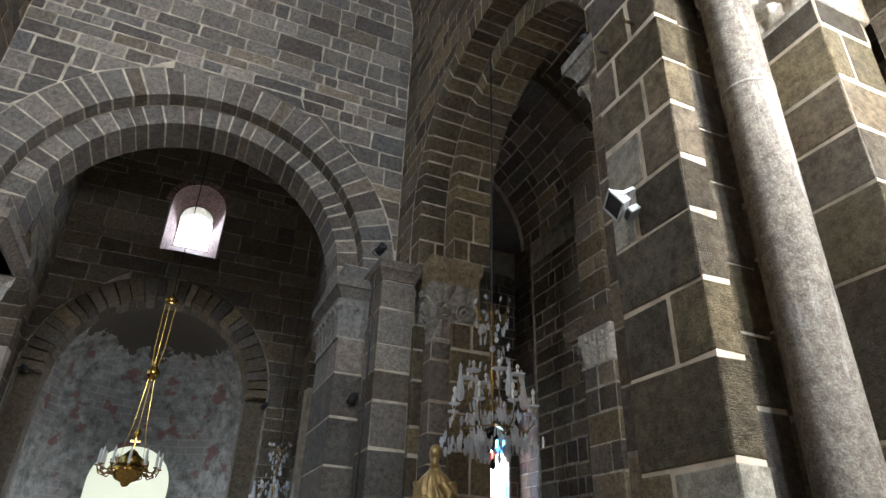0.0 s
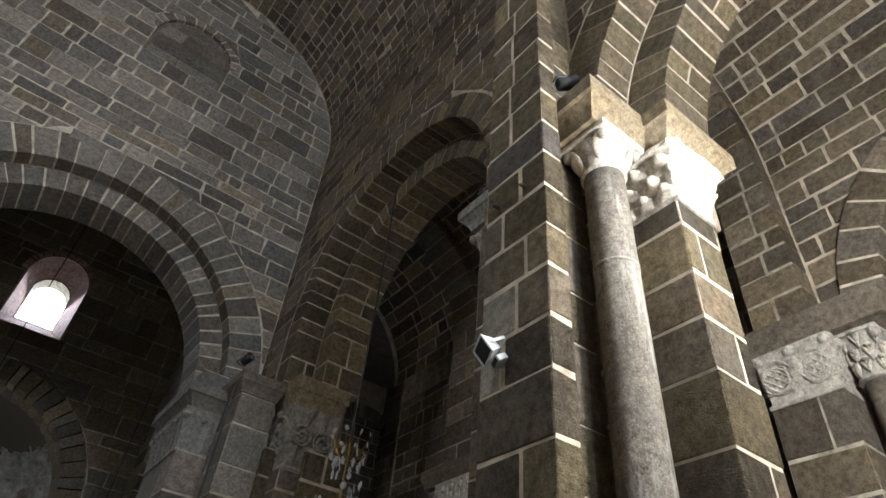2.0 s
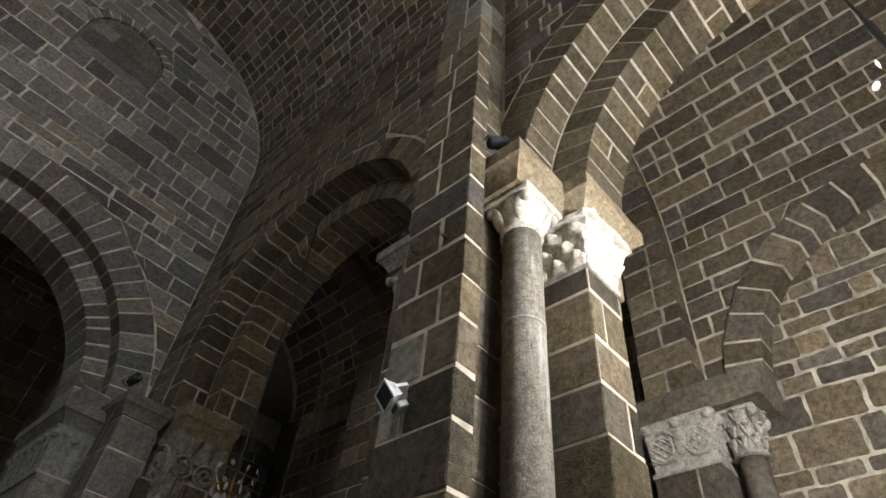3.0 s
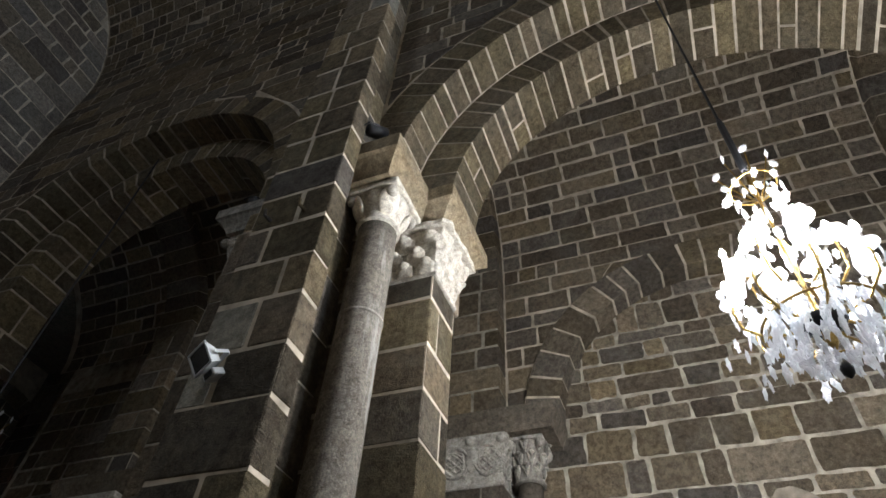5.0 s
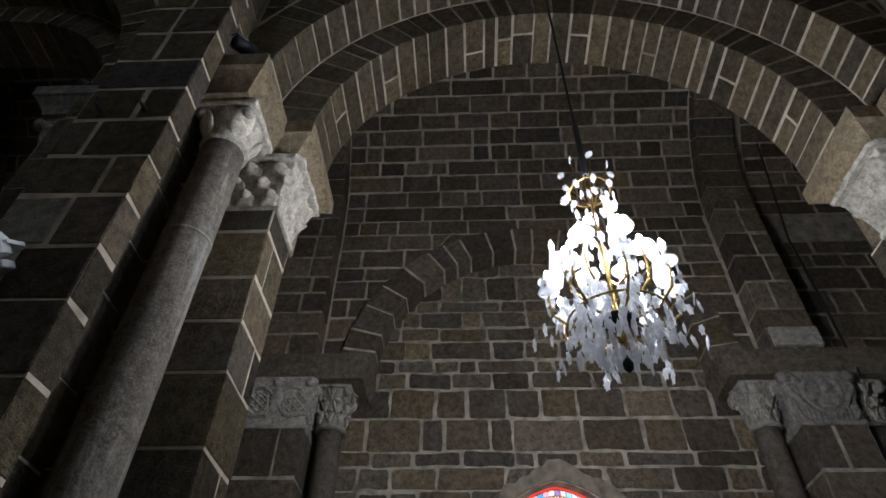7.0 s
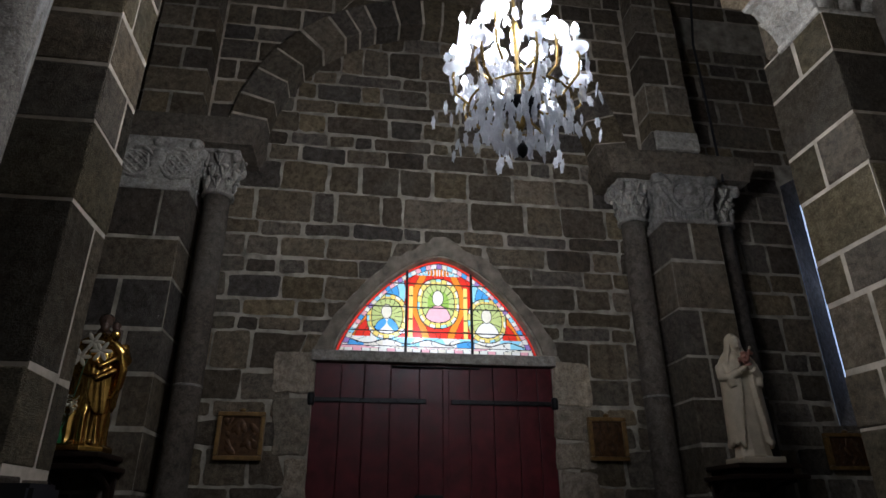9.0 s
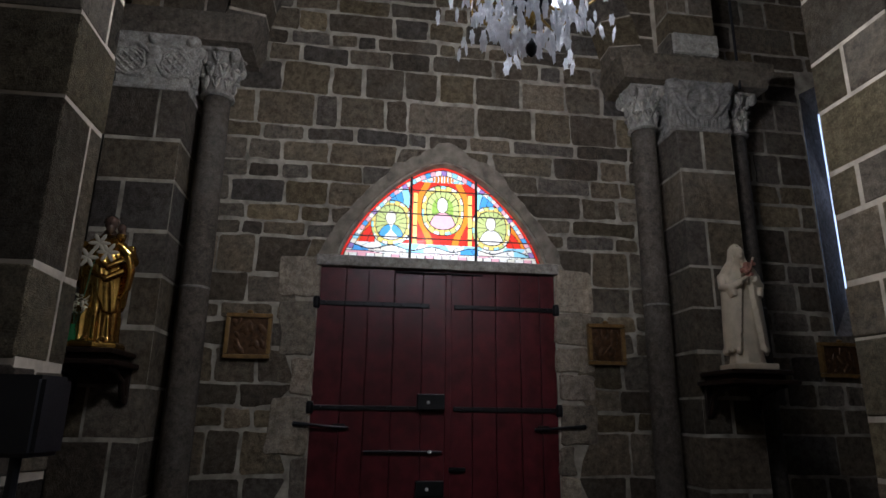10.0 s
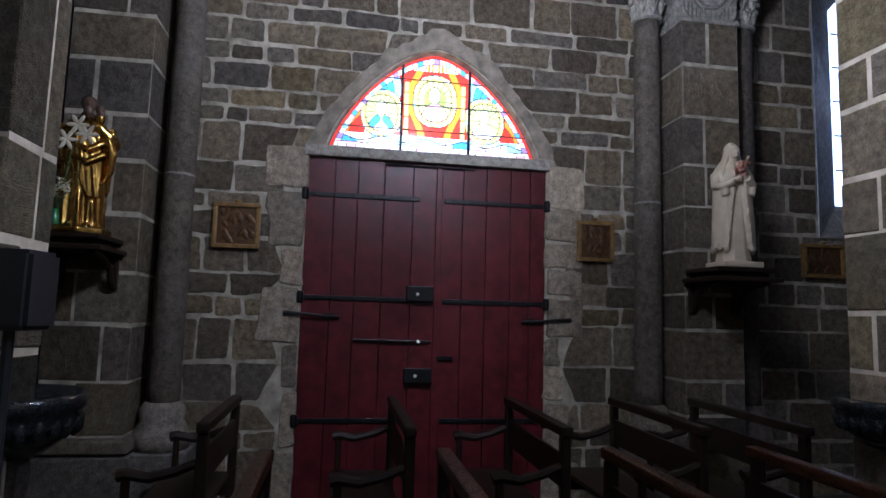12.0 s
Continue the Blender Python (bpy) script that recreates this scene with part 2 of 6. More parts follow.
M_SKYGLOW = glow("bright_sky", (0.82, 0.9, 1.0), 9.0)
M_PALEGLOW = glow("pale_window_light", (0.9, 0.96, 1.0), 3.0)
M_BULB = glow("lit_bulb", (0.95, 0.97, 1.0), 90.0)


def stained(name, colour):
    m = bpy.data.materials.new(name)
    m.use_nodes = True
    n, l = m.node_tree.nodes, m.node_tree.links
    n.remove(n["Principled BSDF"])
    t = n.new("ShaderNodeBsdfTranslucent")
    g = n.new("ShaderNodeBsdfGlossy")
    g.inputs["Roughness"].default_value = 0.12
    f = noise_node(n, l, 30, 4, 0.6, world_place(n))
    l.new(mix(n, l, f, tuple(0.72 * v for v in colour), colour), t.inputs[0])
    s = n.new("ShaderNodeMixShader")
    s.inputs[0].default_value = 0.012
    l.new(t.outputs[0], s.inputs[1])
    l.new(g.outputs[0], s.inputs[2])
    l.new(s.outputs[0], n["Material Output"].inputs[0])
    return m


M_GLASS = {k: stained("glass_" + k, c) for k, c in dict(
    red=(0.85, 0.05, 0.03), orange=(0.95, 0.3, 0.03), yellow=(0.95, 0.75, 0.2), white=(0.95, 0.93, 0.85), pale=(0.9, 0.85, 0.7), blue=(0.12, 0.42, 0.85),
    sky=(0.4, 0.8, 0.95), green=(0.35, 0.55, 0.1), olive=(0.6, 0.68, 0.25), pink=(0.95, 0.5, 0.55), violet=(0.4, 0.25, 0.6)).items()}


def crystal_material():
    m, n, l, b = material("cut_crystal")
    b.inputs["Base Color"].default_value = (0.85, 0.86, 0.88, 1)
    b.inputs["Roughness"].default_value = 0.08
    b.inputs["Specular IOR Level"].default_value = 1.0
    t = n.new("ShaderNodeBsdfTranslucent")
    t.inputs[0].default_value = (0.93, 0.94, 0.96, 1)
    g = n.new("ShaderNodeBsdfTransparent")
    g.inputs[0].default_value = (0.95, 0.96, 0.98, 1)
    s, s2 = n.new("ShaderNodeMixShader"), n.new("ShaderNodeMixShader")
    s.inputs[0].default_value, s2.inputs[0].default_value = 0.55, 0.42
    l.new(b.outputs[0], s.inputs[1])
    l.new(t.outputs[0], s.inputs[2])
    l.new(s.outputs[0], s2.inputs[1])
    l.new(g.outputs[0], s2.inputs[2])
    l.new(s2.outputs[0], n["Material Output"].inputs[0])
    return m


M_CRYSTAL = crystal_material()


# ======== building helpers ========
def link_mesh(name, verts, faces, mat, parent=None, smooth=False):
    me = bpy.data.meshes.new(name)
    me.from_pydata([tuple(v) for v in verts], [], faces)
    me.validate()
    mats = mat if isinstance(mat, list) else [mat]
    for x in mats:
        me.materials.append(x)
    if smooth:
        me.shade_smooth()
    ob = new(name, me)
    ob.parent = parent
    return ob


def part(name, bm, mat, parent=None, label="", smooth=False):
    me = bpy.data.meshes.new(name)
    bmesh.ops.recalc_face_normals(bm, faces=bm.faces)
    bm.to_mesh(me)
    bm.free()
    me.materials.append(mat)
    if smooth:
        me.shade_smooth()
    ob = new(name, me)
    ob.parent = parent
    return tagged(ob, label)


def empty(name, at=(0, 0, 0)):
    ob = new(name)
    ob.location = at
    return ob


def structure(ob, label, category=""):
    return tagged(ob, label, category or ob.name.rstrip("0123456789_").replace("_", " "), kind="structure")


def box_bm(x0, x1, y0, y1, z0, z1, bev=0.0, seg=1):
    bm = bmesh.new()
    bmesh.ops.create_cube(bm, size=1, matrix=Matrix.Translation(((x0 + x1) / 2, (y0 + y1) / 2, (z0 + z1) / 2)) @ Matrix.Diagonal((x1 - x0, y1 - y0, z1 - z0, 1)))
    if bev:
        bmesh.ops.bevel(bm, geom=bm.edges[:], offset=bev, segments=seg, affect="EDGES", profile=0.6)
    return bm


def lathe_bm(profile, seg=24, at=(0, 0, 0), arc=(0, 2 * math.pi), wobble=None):
    """Turned solid from (radius, height) rows."""
    bm = bmesh.new()
    rows = []
    full = abs(arc[1] - arc[0] - 2 * math.pi) < 1e-6
    count = seg if full else seg + 1
    for r, z in profile:
        row = []
        for k in range(count):
            a = arc[0] + (arc[1] - arc[0]) * k / seg
            s = 1 + (wobble(a, z) if wobble else 0)
            row.append(bm.verts.new((at[0] + r * s * math.cos(a), at[1] + r * s * math.sin(a), at[2] + z)))
        rows.append(row)
    for a, b in zip(rows, rows[1:]):
        for k in range(seg):
            j = (k + 1) % count
            bm.faces.new((a[k], a[j], b[j], b[k]))
    if full:
        bm.faces.new(rows[0][::-1])
        bm.faces.new(rows[-1])
    return bm


def tube_bm(points, radius, seg=8):
    """Round bar along points; radius a number or a function of 0..1."""
    bm = bmesh.new()
    pts = [Vector(p) for p in points]
    rows = []
    for i, p in enumerate(pts):
        d = (pts[min(i + 1, len(pts) - 1)] - pts[max(i - 1, 0)]).normalized()
        s = d.cross((0, 0, 1)) if abs(d.z) < 0.95 else d.cross((1, 0, 0))
        s.normalize()
        u = d.cross(s)
        r = radius(i / max(len(pts) - 1, 1)) if callable(radius) else radius
        rows.append([bm.verts.new(p + r * (math.cos(2 * math.pi * k / seg) * s + math.sin(2 * math.pi * k / seg) * u)) for k in range(seg)])
    for a, b in zip(rows, rows[1:]):
        for k in range(seg):
            bm.faces.new((a[k], a[(k + 1) % seg], b[(k + 1) % seg], b[k]))
    bm.faces.new(rows[0][::-1])
    bm.faces.new(rows[-1])
    return bm


def join_bm(a, b):
    me = bpy.data.meshes.new("joined")
    b.to_mesh(me)
    b.free()
    a.from_mesh(me)
    bpy.data.meshes.remove(me)
    return a


def outline_mesh(name, outlines, d0, d1, axis, mat, parent=None):
    """Solid slab from outlines in its plane (the first is the rim, the others are holes), between two depths along x or y."""
    cu = bpy.data.curves.new(name, "CURVE")
    cu.dimensions, cu.fill_mode, cu.extrude = "2D", "BOTH", abs(d1 - d0) / 2
    for pts in outlines:
        sp = cu.splines.new("POLY")
        sp.points.add(len(pts) - 1)
        for q, (u, v) in zip(sp.points, pts):
            q.co = (u, v, 0, 1)
        sp.use_cyclic_u = True
    tmp = bpy.data.objects.new(name, cu)
    me = bpy.data.meshes.new_from_object(tmp)
    bpy.data.objects.remove(tmp)
    mid = (d0 + d1) / 2
    for v in me.vertices:
        u, w, d = v.co
        v.co = (mid + d, u, w) if axis == "x" else (u, mid + d, w)
    me.materials.clear()
    me.materials.append(mat)
    me.update()
    ob = new(name, me)
    ob.parent = parent
    return ob


def arch_outline(c, spring, r, bottom, n=28, point=0.0):
    """Round-headed opening: foot, jambs, head. point raises the crown."""
    pts = [(c - r, bottom), (c + r, bottom)]
    for k in range(n + 1):
        a = math.pi * k / n
        pts.append((c + r * math.cos(a), spring + r * math.sin(a) * (1 + point * math.sin(a) ** 4)))
    return pts


HEX = [(0, 3, 2, 1), (4, 5, 6, 7), (0, 1, 5, 4), (1, 2, 6, 5), (2, 3, 7, 6), (3, 0, 4, 7)]


def hex_block(c, ch):
    """Chamfered block from its eight corners (four below, four above): 24 corners, 26 faces."""
    c = [Vector(p) for p in c]
    mid = sum(c, Vector()) / 8
    verts, index = [], {}
    for fi, f in enumerate(HEX):
        fm = sum((c[i] for i in f), Vector()) / 4
        for i in f:
            d = fm - c[i]
            s = min(0.3, ch * 1.4 / max(d.length, 1e-6))
            index[fi, i] = len(verts)
            verts.append(c[i] + d * s)
    faces = [tuple(index[fi, i] for i in f) for fi, f in enumerate(HEX)]
    seen = {}
    for fi, f in enumerate(HEX):
        for a, b in zip(f, f[1:] + f[:1]):
            key = (min(a, b), max(a, b))
            if key in seen:
                o = seen[key]
                faces.append((index[fi, b], index[fi, a], index[o, a], index[o, b]))
            else:
                seen[key] = fi
    for i in range(8):
        fs = [fi for fi, f in enumerate(HEX) if i in f]
        faces.append(tuple(index[fi, i] for fi in fs))
    # consistent outward winding
    out = []
    for f in faces:
        p = [verts[i] for i in f]
        nrm = (p[1] - p[0]).cross(p[2] - p[0])
        m = sum(p, Vector()) / len(p)
        out.append(f if nrm.dot(m - mid) > 0 else f[::-1])
    return verts, out


class Heap:
    """Blocks of one surface: the first ones are objects of their own, the others join one mesh."""

    def __init__(self, parent, mat, limit=300, name="stone_block", rest="masonry", odd=()):
        self.odd, self.pick = odd, random.Random(17)
        self.parent, self.mat, self.limit, self.name, self.rest = parent, mat, limit, name, rest
        self.count, self.verts, self.faces = 0, [], []

    def add(self, verts, faces, mat=None):
        if self.count < self.limit:
            other = self.pick.choice(self.odd) if self.odd and self.pick.random() < 0.4 else self.mat
            link_mesh(self.name, verts, faces, mat or other, self.parent)
        else:
            k = len(self.verts)
            self.verts += verts
            self.faces += [tuple(i + k for i in f) for f in faces]
        self.count += 1

    def close(self):
        if self.verts:
            tagged(link_mesh(self.rest, self.verts, self.faces, self.mat, self.parent), kind="stuff")


def face_block(place, quad, proud, ch, wild=0.0):
    """Block on a surface with a rugged outline: quad of (u, v) corners, place(u, v, h) puts it in the world."""
    rnd = random.uniform
    if wild:
        quad = [(u + rnd(-wild, wild), v + rnd(-wild, wild)) for u, v in quad]
    loop = []
    rag = 0.0035 + 0.45 * wild
    for k in range(4):
        (u, v), (qu, qv) = quad[k], quad[(k + 1) % 4]
        d = math.hypot(qu - u, qv - v) or 1.0
        nu, nv = (qv - v) / d, -(qu - u) / d
        c = min(0.25, (0.008 + wild * rnd(0.3, 1.0)) / d)
        stops = (c, rnd(0.25, 0.45), rnd(0.55, 0.8), 1 - c) if d > 0.16 else (c, 1 - c)
        for t in stops:
            o = rnd(-rag, rag) * (0.5 if t in (stops[0], stops[-1]) else 1.0)
            loop.append((u + (qu - u) * t + nu * o, v + (qv - v) * t + nv * o))
    n = len(loop)
    cu, cv = sum(q[0] for q in loop) / n, sum(q[1] for q in loop) / n
    inner = []
    for u, v in loop:
        d = math.hypot(cu - u, cv - v) or 1.0
        s = min(0.4, 1.3 * ch / d)
        inner.append((u + (cu - u) * s, v + (cv - v) * s))
    verts = [place(u, v, -0.006) for u, v in loop] + [place(u, v, proud + rnd(-0.002, 0.002)) for u, v in inner]
    faces = [(k, (k + 1) % n, n + (k + 1) % n, n + k) for k in range(n)]
    faces.append(tuple(range(n, 2 * n)))
    return verts, faces


def coursed(heap, place, v0, v1, spans, height, width, gap=0.016, proud=0.012, ch=0.006, vary=0.2, flip=False, wild=0.004):
    """Coursed masonry: spans(v) gives the free stretches of u at the height v."""
    v = v0
    while v < v1 - 0.04:
        h = height * random.uniform(1 - vary, 1 + vary)
        top = min(v + h, v1)
        if v1 - top < height * 0.4:
            top = v1
        lo, hi = spans(v + 0.002), spans(top - 0.002)
        if len(lo) == len(hi) + 1 and len(hi) == 1:      # a course ends at the crown of an arch
            p, q = v, top
            for _ in range(12):
                m = (p + q) / 2
                p, q = (m, q) if len(spans(m)) == len(lo) else (p, m)
            if p - v > 0.07:
                top, hi = p, spans(p - 0.001)
            else:
                lo = hi
        elif len(lo) != len(hi):
            lo = hi = spans((v + top) / 2)
        for (a0, b0), (a1, b1) in zip(lo, hi):
            a, b = min(a0, a1), max(b0, b1)
            if b - a < 0.03:
                continue
            cuts, u = [a], a + width * random.uniform(0.35, 1.1)
            while u < b - width * 0.35:
                cuts.append(u)
                u += width * random.choice((random.uniform(0.45, 0.8), random.uniform(0.8, 1.2), random.uniform(1.1, 1.7)))
            cuts.append(b)
            for p, q in zip(cuts, cuts[1:]):
                g = gap / 2 * random.uniform(0.5, 1.6)
                l0, l1 = (a0, a1) if p == a else (max(p, a0), max(p, a1))
                r0, r1 = (b0, b1) if q == b else (min(q, b0), min(q, b1))
                if r0 - l0 < 0.03 and r1 - l1 < 0.03:
                    continue
                r0, r1 = max(r0, l0 + 0.02), max(r1, l1 + 0.02)
                quad = [(l0 + g, v + g), (r0 - g, v + g), (r1 - g, top - g), (l1 + g, top - g)]
                vs, fs = face_block(place, quad, proud * random.uniform(0.6, 1.35), ch, wild)
                if flip:
                    fs = [f[::-1] for f in fs]
                heap.add(vs, fs)
        v = top


def voussoirs(heap, place, r0, r1, d0, d1, n, a0=0.0, a1=math.pi, gap=0.022, ch=0.005, proud=0.003, split=0.0):
    """Ring of wedges. place(angle, radius, depth). split: chance that a wedge is cut in two along its depth."""
    cuts = [a0]
    ws = [random.uniform(0.75, 1.3) for _ in range(n)]
    for w in ws:
        cuts.append(cuts[-1] + (a1 - a0) * w / sum(ws))
    for p, q in zip(cuts, cuts[1:]):
        g = gap / 2 / r0 * random.uniform(0.55, 1.5)
        depths = [d0, d1]
        if random.random() < split:
            depths = [d0, d0 + (d1 - d0) * random.uniform(0.35, 0.65), d1]
        for e0, e1 in zip(depths, depths[1:]):
            gd = gap / 2 if len(depths) > 2 else 0
            x0, x1 = e0 + (gd if e0 != d0 else -proud), e1 - (gd if e1 != d1 else 0)
            low = [place(p + g, r0 - proud, x0), place(q - g, r0 - proud, x0), place(q - g, r0 - proud, x1), place(p + g, r0 - proud, x1)]
            top = [place(p + g, r1, x0), place(q - g, r1, x0), place(q - g, r1, x1), place(p + g, r1, x1)]
            heap.add(*hex_block(low + top, ch))


def ring_core(name, place, r0, r1, d0, d1, parent, a0=0.0, a1=math.pi, n=40):
    vs, fs = [], []
    for k in range(n + 1):
        a = a0 + (a1 - a0) * k / n
        vs += [place(a, r0, d0), place(a, r1, d0), place(a, r1, d1), place(a, r0, d1)]
    for k in range(n):
        for j in range(4):
            fs.append((4 * k + j, 4 * k + (j + 1) % 4, 4 * k + 4 + (j + 1) % 4, 4 * k + 4 + j))
    fs += [(3, 2, 1, 0), tuple(4 * n + j for j in range(4))]
    return link_mesh(name, vs, fs, M_MORTAR, parent)


def stacked(heap, x0, x1, y0, y1, z0, z1, height, along="x", gap=0.018, ch=0.008, joints=()):
    """Pier of dressed blocks, course on course; every other course is cut in two."""
    z, odd = z0, False
    link_mesh("core", [(x, y, zz) for zz in (z0, z1) for x, y in ((x0 + 0.005, y0 + 0.005), (x1 - 0.005, y0 + 0.005), (x1 - 0.005, y1 - 0.005), (x0 + 0.005, y1 - 0.005))],
              [(0, 3, 2, 1), (4, 5, 6, 7), (0, 1, 5, 4), (1, 2, 6, 5), (2, 3, 7, 6), (3, 0, 4, 7)], M_OLDMORTAR if heap.mat is M_STONE else M_MORTAR, heap.parent)
    while z < z1 - 0.03:
        t = min(z + height * random.uniform(0.75, 1.3), z1)
        ahead = [j for j in joints if j > z + 0.02]
        if ahead and ahead[0] - z < 2.2 * height:
            t = ahead[0]
        elif ahead:
            t = min(t, ahead[0] - height * 0.6)
        elif z1 - t < height * 0.4:
            t = z1
        cuts = [0.0, 1.0] if odd and random.random() < 0.6 else [0.0, random.uniform(0.3, 0.7), 1.0]
        for p, q in zip(cuts, cuts[1:]):
            j = [random.uniform(-0.004, 0.004) for _ in range(4)]
            if along == "x":
                a, b, c, d = x0 + (x1 - x0) * p + (gap / 2 if p else j[0]), x0 + (x1 - x0) * q - (gap / 2 if q < 1 else j[1]), y0 + j[2], y1 + j[3]
            else:
                c, d, a, b = y0 + (y1 - y0) * p + (gap / 2 if p else j[0]), y0 + (y1 - y0) * q - (gap / 2 if q < 1 else j[1]), x0 + j[2], x1 + j[3]
            lo, hi = z + gap / 2 * random.uniform(0.5, 1.4), t - gap / 2 * random.uniform(0.5, 1.4)
            e = [random.uniform(-0.005, 0.005) for _ in range(4)]
            heap.add(*hex_block([(a, c, lo + e[0]), (b, c, lo + e[1]), (b, d, lo), (a, d, lo + e[2]), (a, c, hi + e[1]), (b, c, hi - e[2]), (b, d, hi), (a, d, hi + e[3])], ch * random.uniform(0.7, 1.8)))
        z, odd = t, not odd


# ======== the building ========
SPRING, ACY = 5.16, 0.04          # springing and axis of the great arcade arch
WALLX = -3.1                      # nave face of the arcade wall
AX2, SP2, R2 = 5.2, 5.7, 1.5      # next arch: axis, springing, radius
CX, CZ, CY = -5.72, 5.12, 7.9     # chancel arch: axis, springing, wall face


def on_x(xface, sign=-1):
    """Surface facing -x (or +x): u runs along y."""
    return lambda u, v, h: (xface + sign * h, u, v)


def on_y(yface, sign=-1):
    return lambda u, v, h: (u, yface + sign * h, v)


def arc_x(cy, cz):
    return lambda a, r, d: (d, cy + r * math.cos(a), cz + r * math.sin(a))


def arc_y(cx, cz):
    return lambda a, r, d: (cx + r * math.cos(a), d, cz + r * math.sin(a))


def minus(stretches, lo, hi):
    out = []
    for a, b in stretches:
        if hi <= a or lo >= b:
            out.append((a, b))
            continue
        if lo > a:
            out.append((a, lo))
        if hi < b:
            out.append((hi, b))
    return out


def chord(v, spring, r):
    """Half width of a round-headed opening at the height v."""
    return r if v <= spring else math.sqrt(max(r * r - (v - spring) ** 2, 0))


# floor
floor = structure(part("floor", box_bm(-9.5, 3.0, -9.5, 18.0, -0.3, -0.004), M_MORTAR), "worn grey stone slab floor of the church", "floor")
slabs = Heap(floor, M_FLOOR, 300, "floor_slab", "far_slabs")
coursed(slabs, lambda u, v, h: (u, v, h), -4.0, 7.0, lambda v: [(-8.2, 0.0)], 0.55, 0.8, 0.01, 0.008, 0.004)
slabs.close()

# ---- wall with the portal ----
LUN0, LUNH, LUNW, LUNC = 2.925, 0.92, 0.915, 0.0
DOOR0, DOOR1, DOORTOP = -1.0, 1.07, 2.83


def lunette_half(z, grow=0.0):
    t = (z - LUN0) / (LUNH + grow)
    if t < 0 or t >= 1:
        return 0.0
    return (LUNW + grow) * (1 - t ** (1 / 0.75)) ** (1 / 1.6)


lun_pts = [(LUNC - LUNW, LUN0), (LUNC + LUNW, LUN0)]
for k in range(1, 30):
    z = LUN0 + LUNH * math.sin(math.pi / 2 * k / 30)
    lun_pts.append((LUNC + lunette_half(z), z))
lun_pts.append((LUNC, LUN0 + LUNH))
for k in range(29, 0, -1):
    z = LUN0 + LUNH * math.sin(math.pi / 2 * k / 30)
    lun_pts.append((LUNC - lunette_half(z), z))
SLIT = (-4.255, 2.75, 4.93, 0.09)
slit_pts = [(SLIT[0] - SLIT[3], SLIT[1]), (SLIT[0] + SLIT[3], SLIT[1]), (SLIT[0] + SLIT[3], SLIT[2] - 0.1), (SLIT[0], SLIT[2]), (SLIT[0] - SLIT[3], SLIT[2] - 0.1)]
splay_pts = [(SLIT[0] - 0.3, SLIT[1] - 0.4), (SLIT[0] + 0.54, SLIT[1] - 0.4), (SLIT[0] + 0.54, SLIT[2] - 0.05), (SLIT[0] + 0.1, SLIT[2] + 0.2), (SLIT[0] - 0.3, SLIT[2] - 0.05)]
wall_south = structure(outline_mesh("wall_south", [
    [(-9.5, -0.2), (9.4, -0.2), (9.4, 9.5), (-9.5, 9.5)],
    [(DOOR0, -0.1), (DOOR1, -0.1), (DOOR1, DOORTOP), (DOOR0, DOORTOP)], lun_pts, splay_pts], 0.0, 0.8, "x", M_OLDMORTAR),
    "coursed brown volcanic stone wall with pale mortar joints round the portal", "wall")


def south_spans(y0, y1):
    def spans(v):
        s = [(y0, y1)]
        if v < LUN0:
            w = 0.2 + 0.09 * math.sin(v * 9)
            s = minus(s, DOOR0 - w, DOOR1 + w)
        elif v < LUN0 + LUNH + 0.13:
            w = lunette_half(v, 0.13)
            s = minus(s, LUNC - w, LUNC + w)
        return minus(s, SLIT[0] - 0.31, SLIT[0] + 0.55) if 2.33 < v < 5.14 else s
    return spans


heap = Heap(wall_south, M_STONE, 330)
coursed(heap, on_x(0), 0.0, 6.4, south_spans(-2.0, 2.15), 0.25, 0.4, 0.02, 0.008, 0.006, 0.5, wild=0.012)
coursed(heap, on_x(0), 0.0, 6.7, south_spans(-5.8, -2.75), 0.27, 0.42, 0.024, 0.007, 0.007, 0.34, wild=0.008)
coursed(heap, on_x(0), 0.0, 6.7, south_spans(2.75, 9.35), 0.27, 0.42, 0.024, 0.007, 0.007, 0.34, wild=0.008)
heap.close()
# dressed jambs of the portal
jambs = Heap(wall_south, M_JAMB, 60, "jamb_stone")
for side, edge in ((-1, DOOR0), (1, DOOR1)):
    z = 0.0
    while z < LUN0 - 0.05:
        t = min(z + random.uniform(0.2, 0.5), LUN0)
        w = random.uniform(0.12, 0.36)
        a, b = (edge - w, edge) if side < 0 else (edge, edge + w)
        jambs.add(*face_block(on_x(0), [(a, z + 0.006), (b, z + 0.006), (b, t - 0.006), (a, t - 0.006)], 0.014, 0.012, 0.018))
        z = t
jambs.close()
# plastered band round the tympanum
vs, fs = [], []
N = 80
for k in range(N + 1):
    u = -1 + 2 * k / N
    z = LUN0 + LUNH * (1 - abs(u) ** 1.6) ** 0.75
    g = 0.16 + 0.09 * noise.noise((u * 4.0, 1.7, 0.0)) + 0.05 * noise.noise((u * 13.0, 4.1, 0.0))
    z2 = LUN0 + (LUNH + g) * (1 - abs(u) ** 1.6) ** 0.75
    vs += [(0.1, u * LUNW, z), (-0.014, u * (LUNW + 0.02), z + 0.012), (-0.02, u * (LUNW + g), z2), (0.02, u * (LUNW + g), z2)]
for k in range(N):
    for j in range(3):
        fs.append((4 * k + j, 4 * k + 4 + j, 4 * k + 5 + j, 4 * k + 1 + j))
tagged(link_mesh("tympanum_surround", vs, fs, plain("weathered_plaster", (0.22, 0.19, 0.15), 0.95, vary=0.4, scale=9, relief=0.8, spec=0.15), wall_south), "smooth pale plaster band")
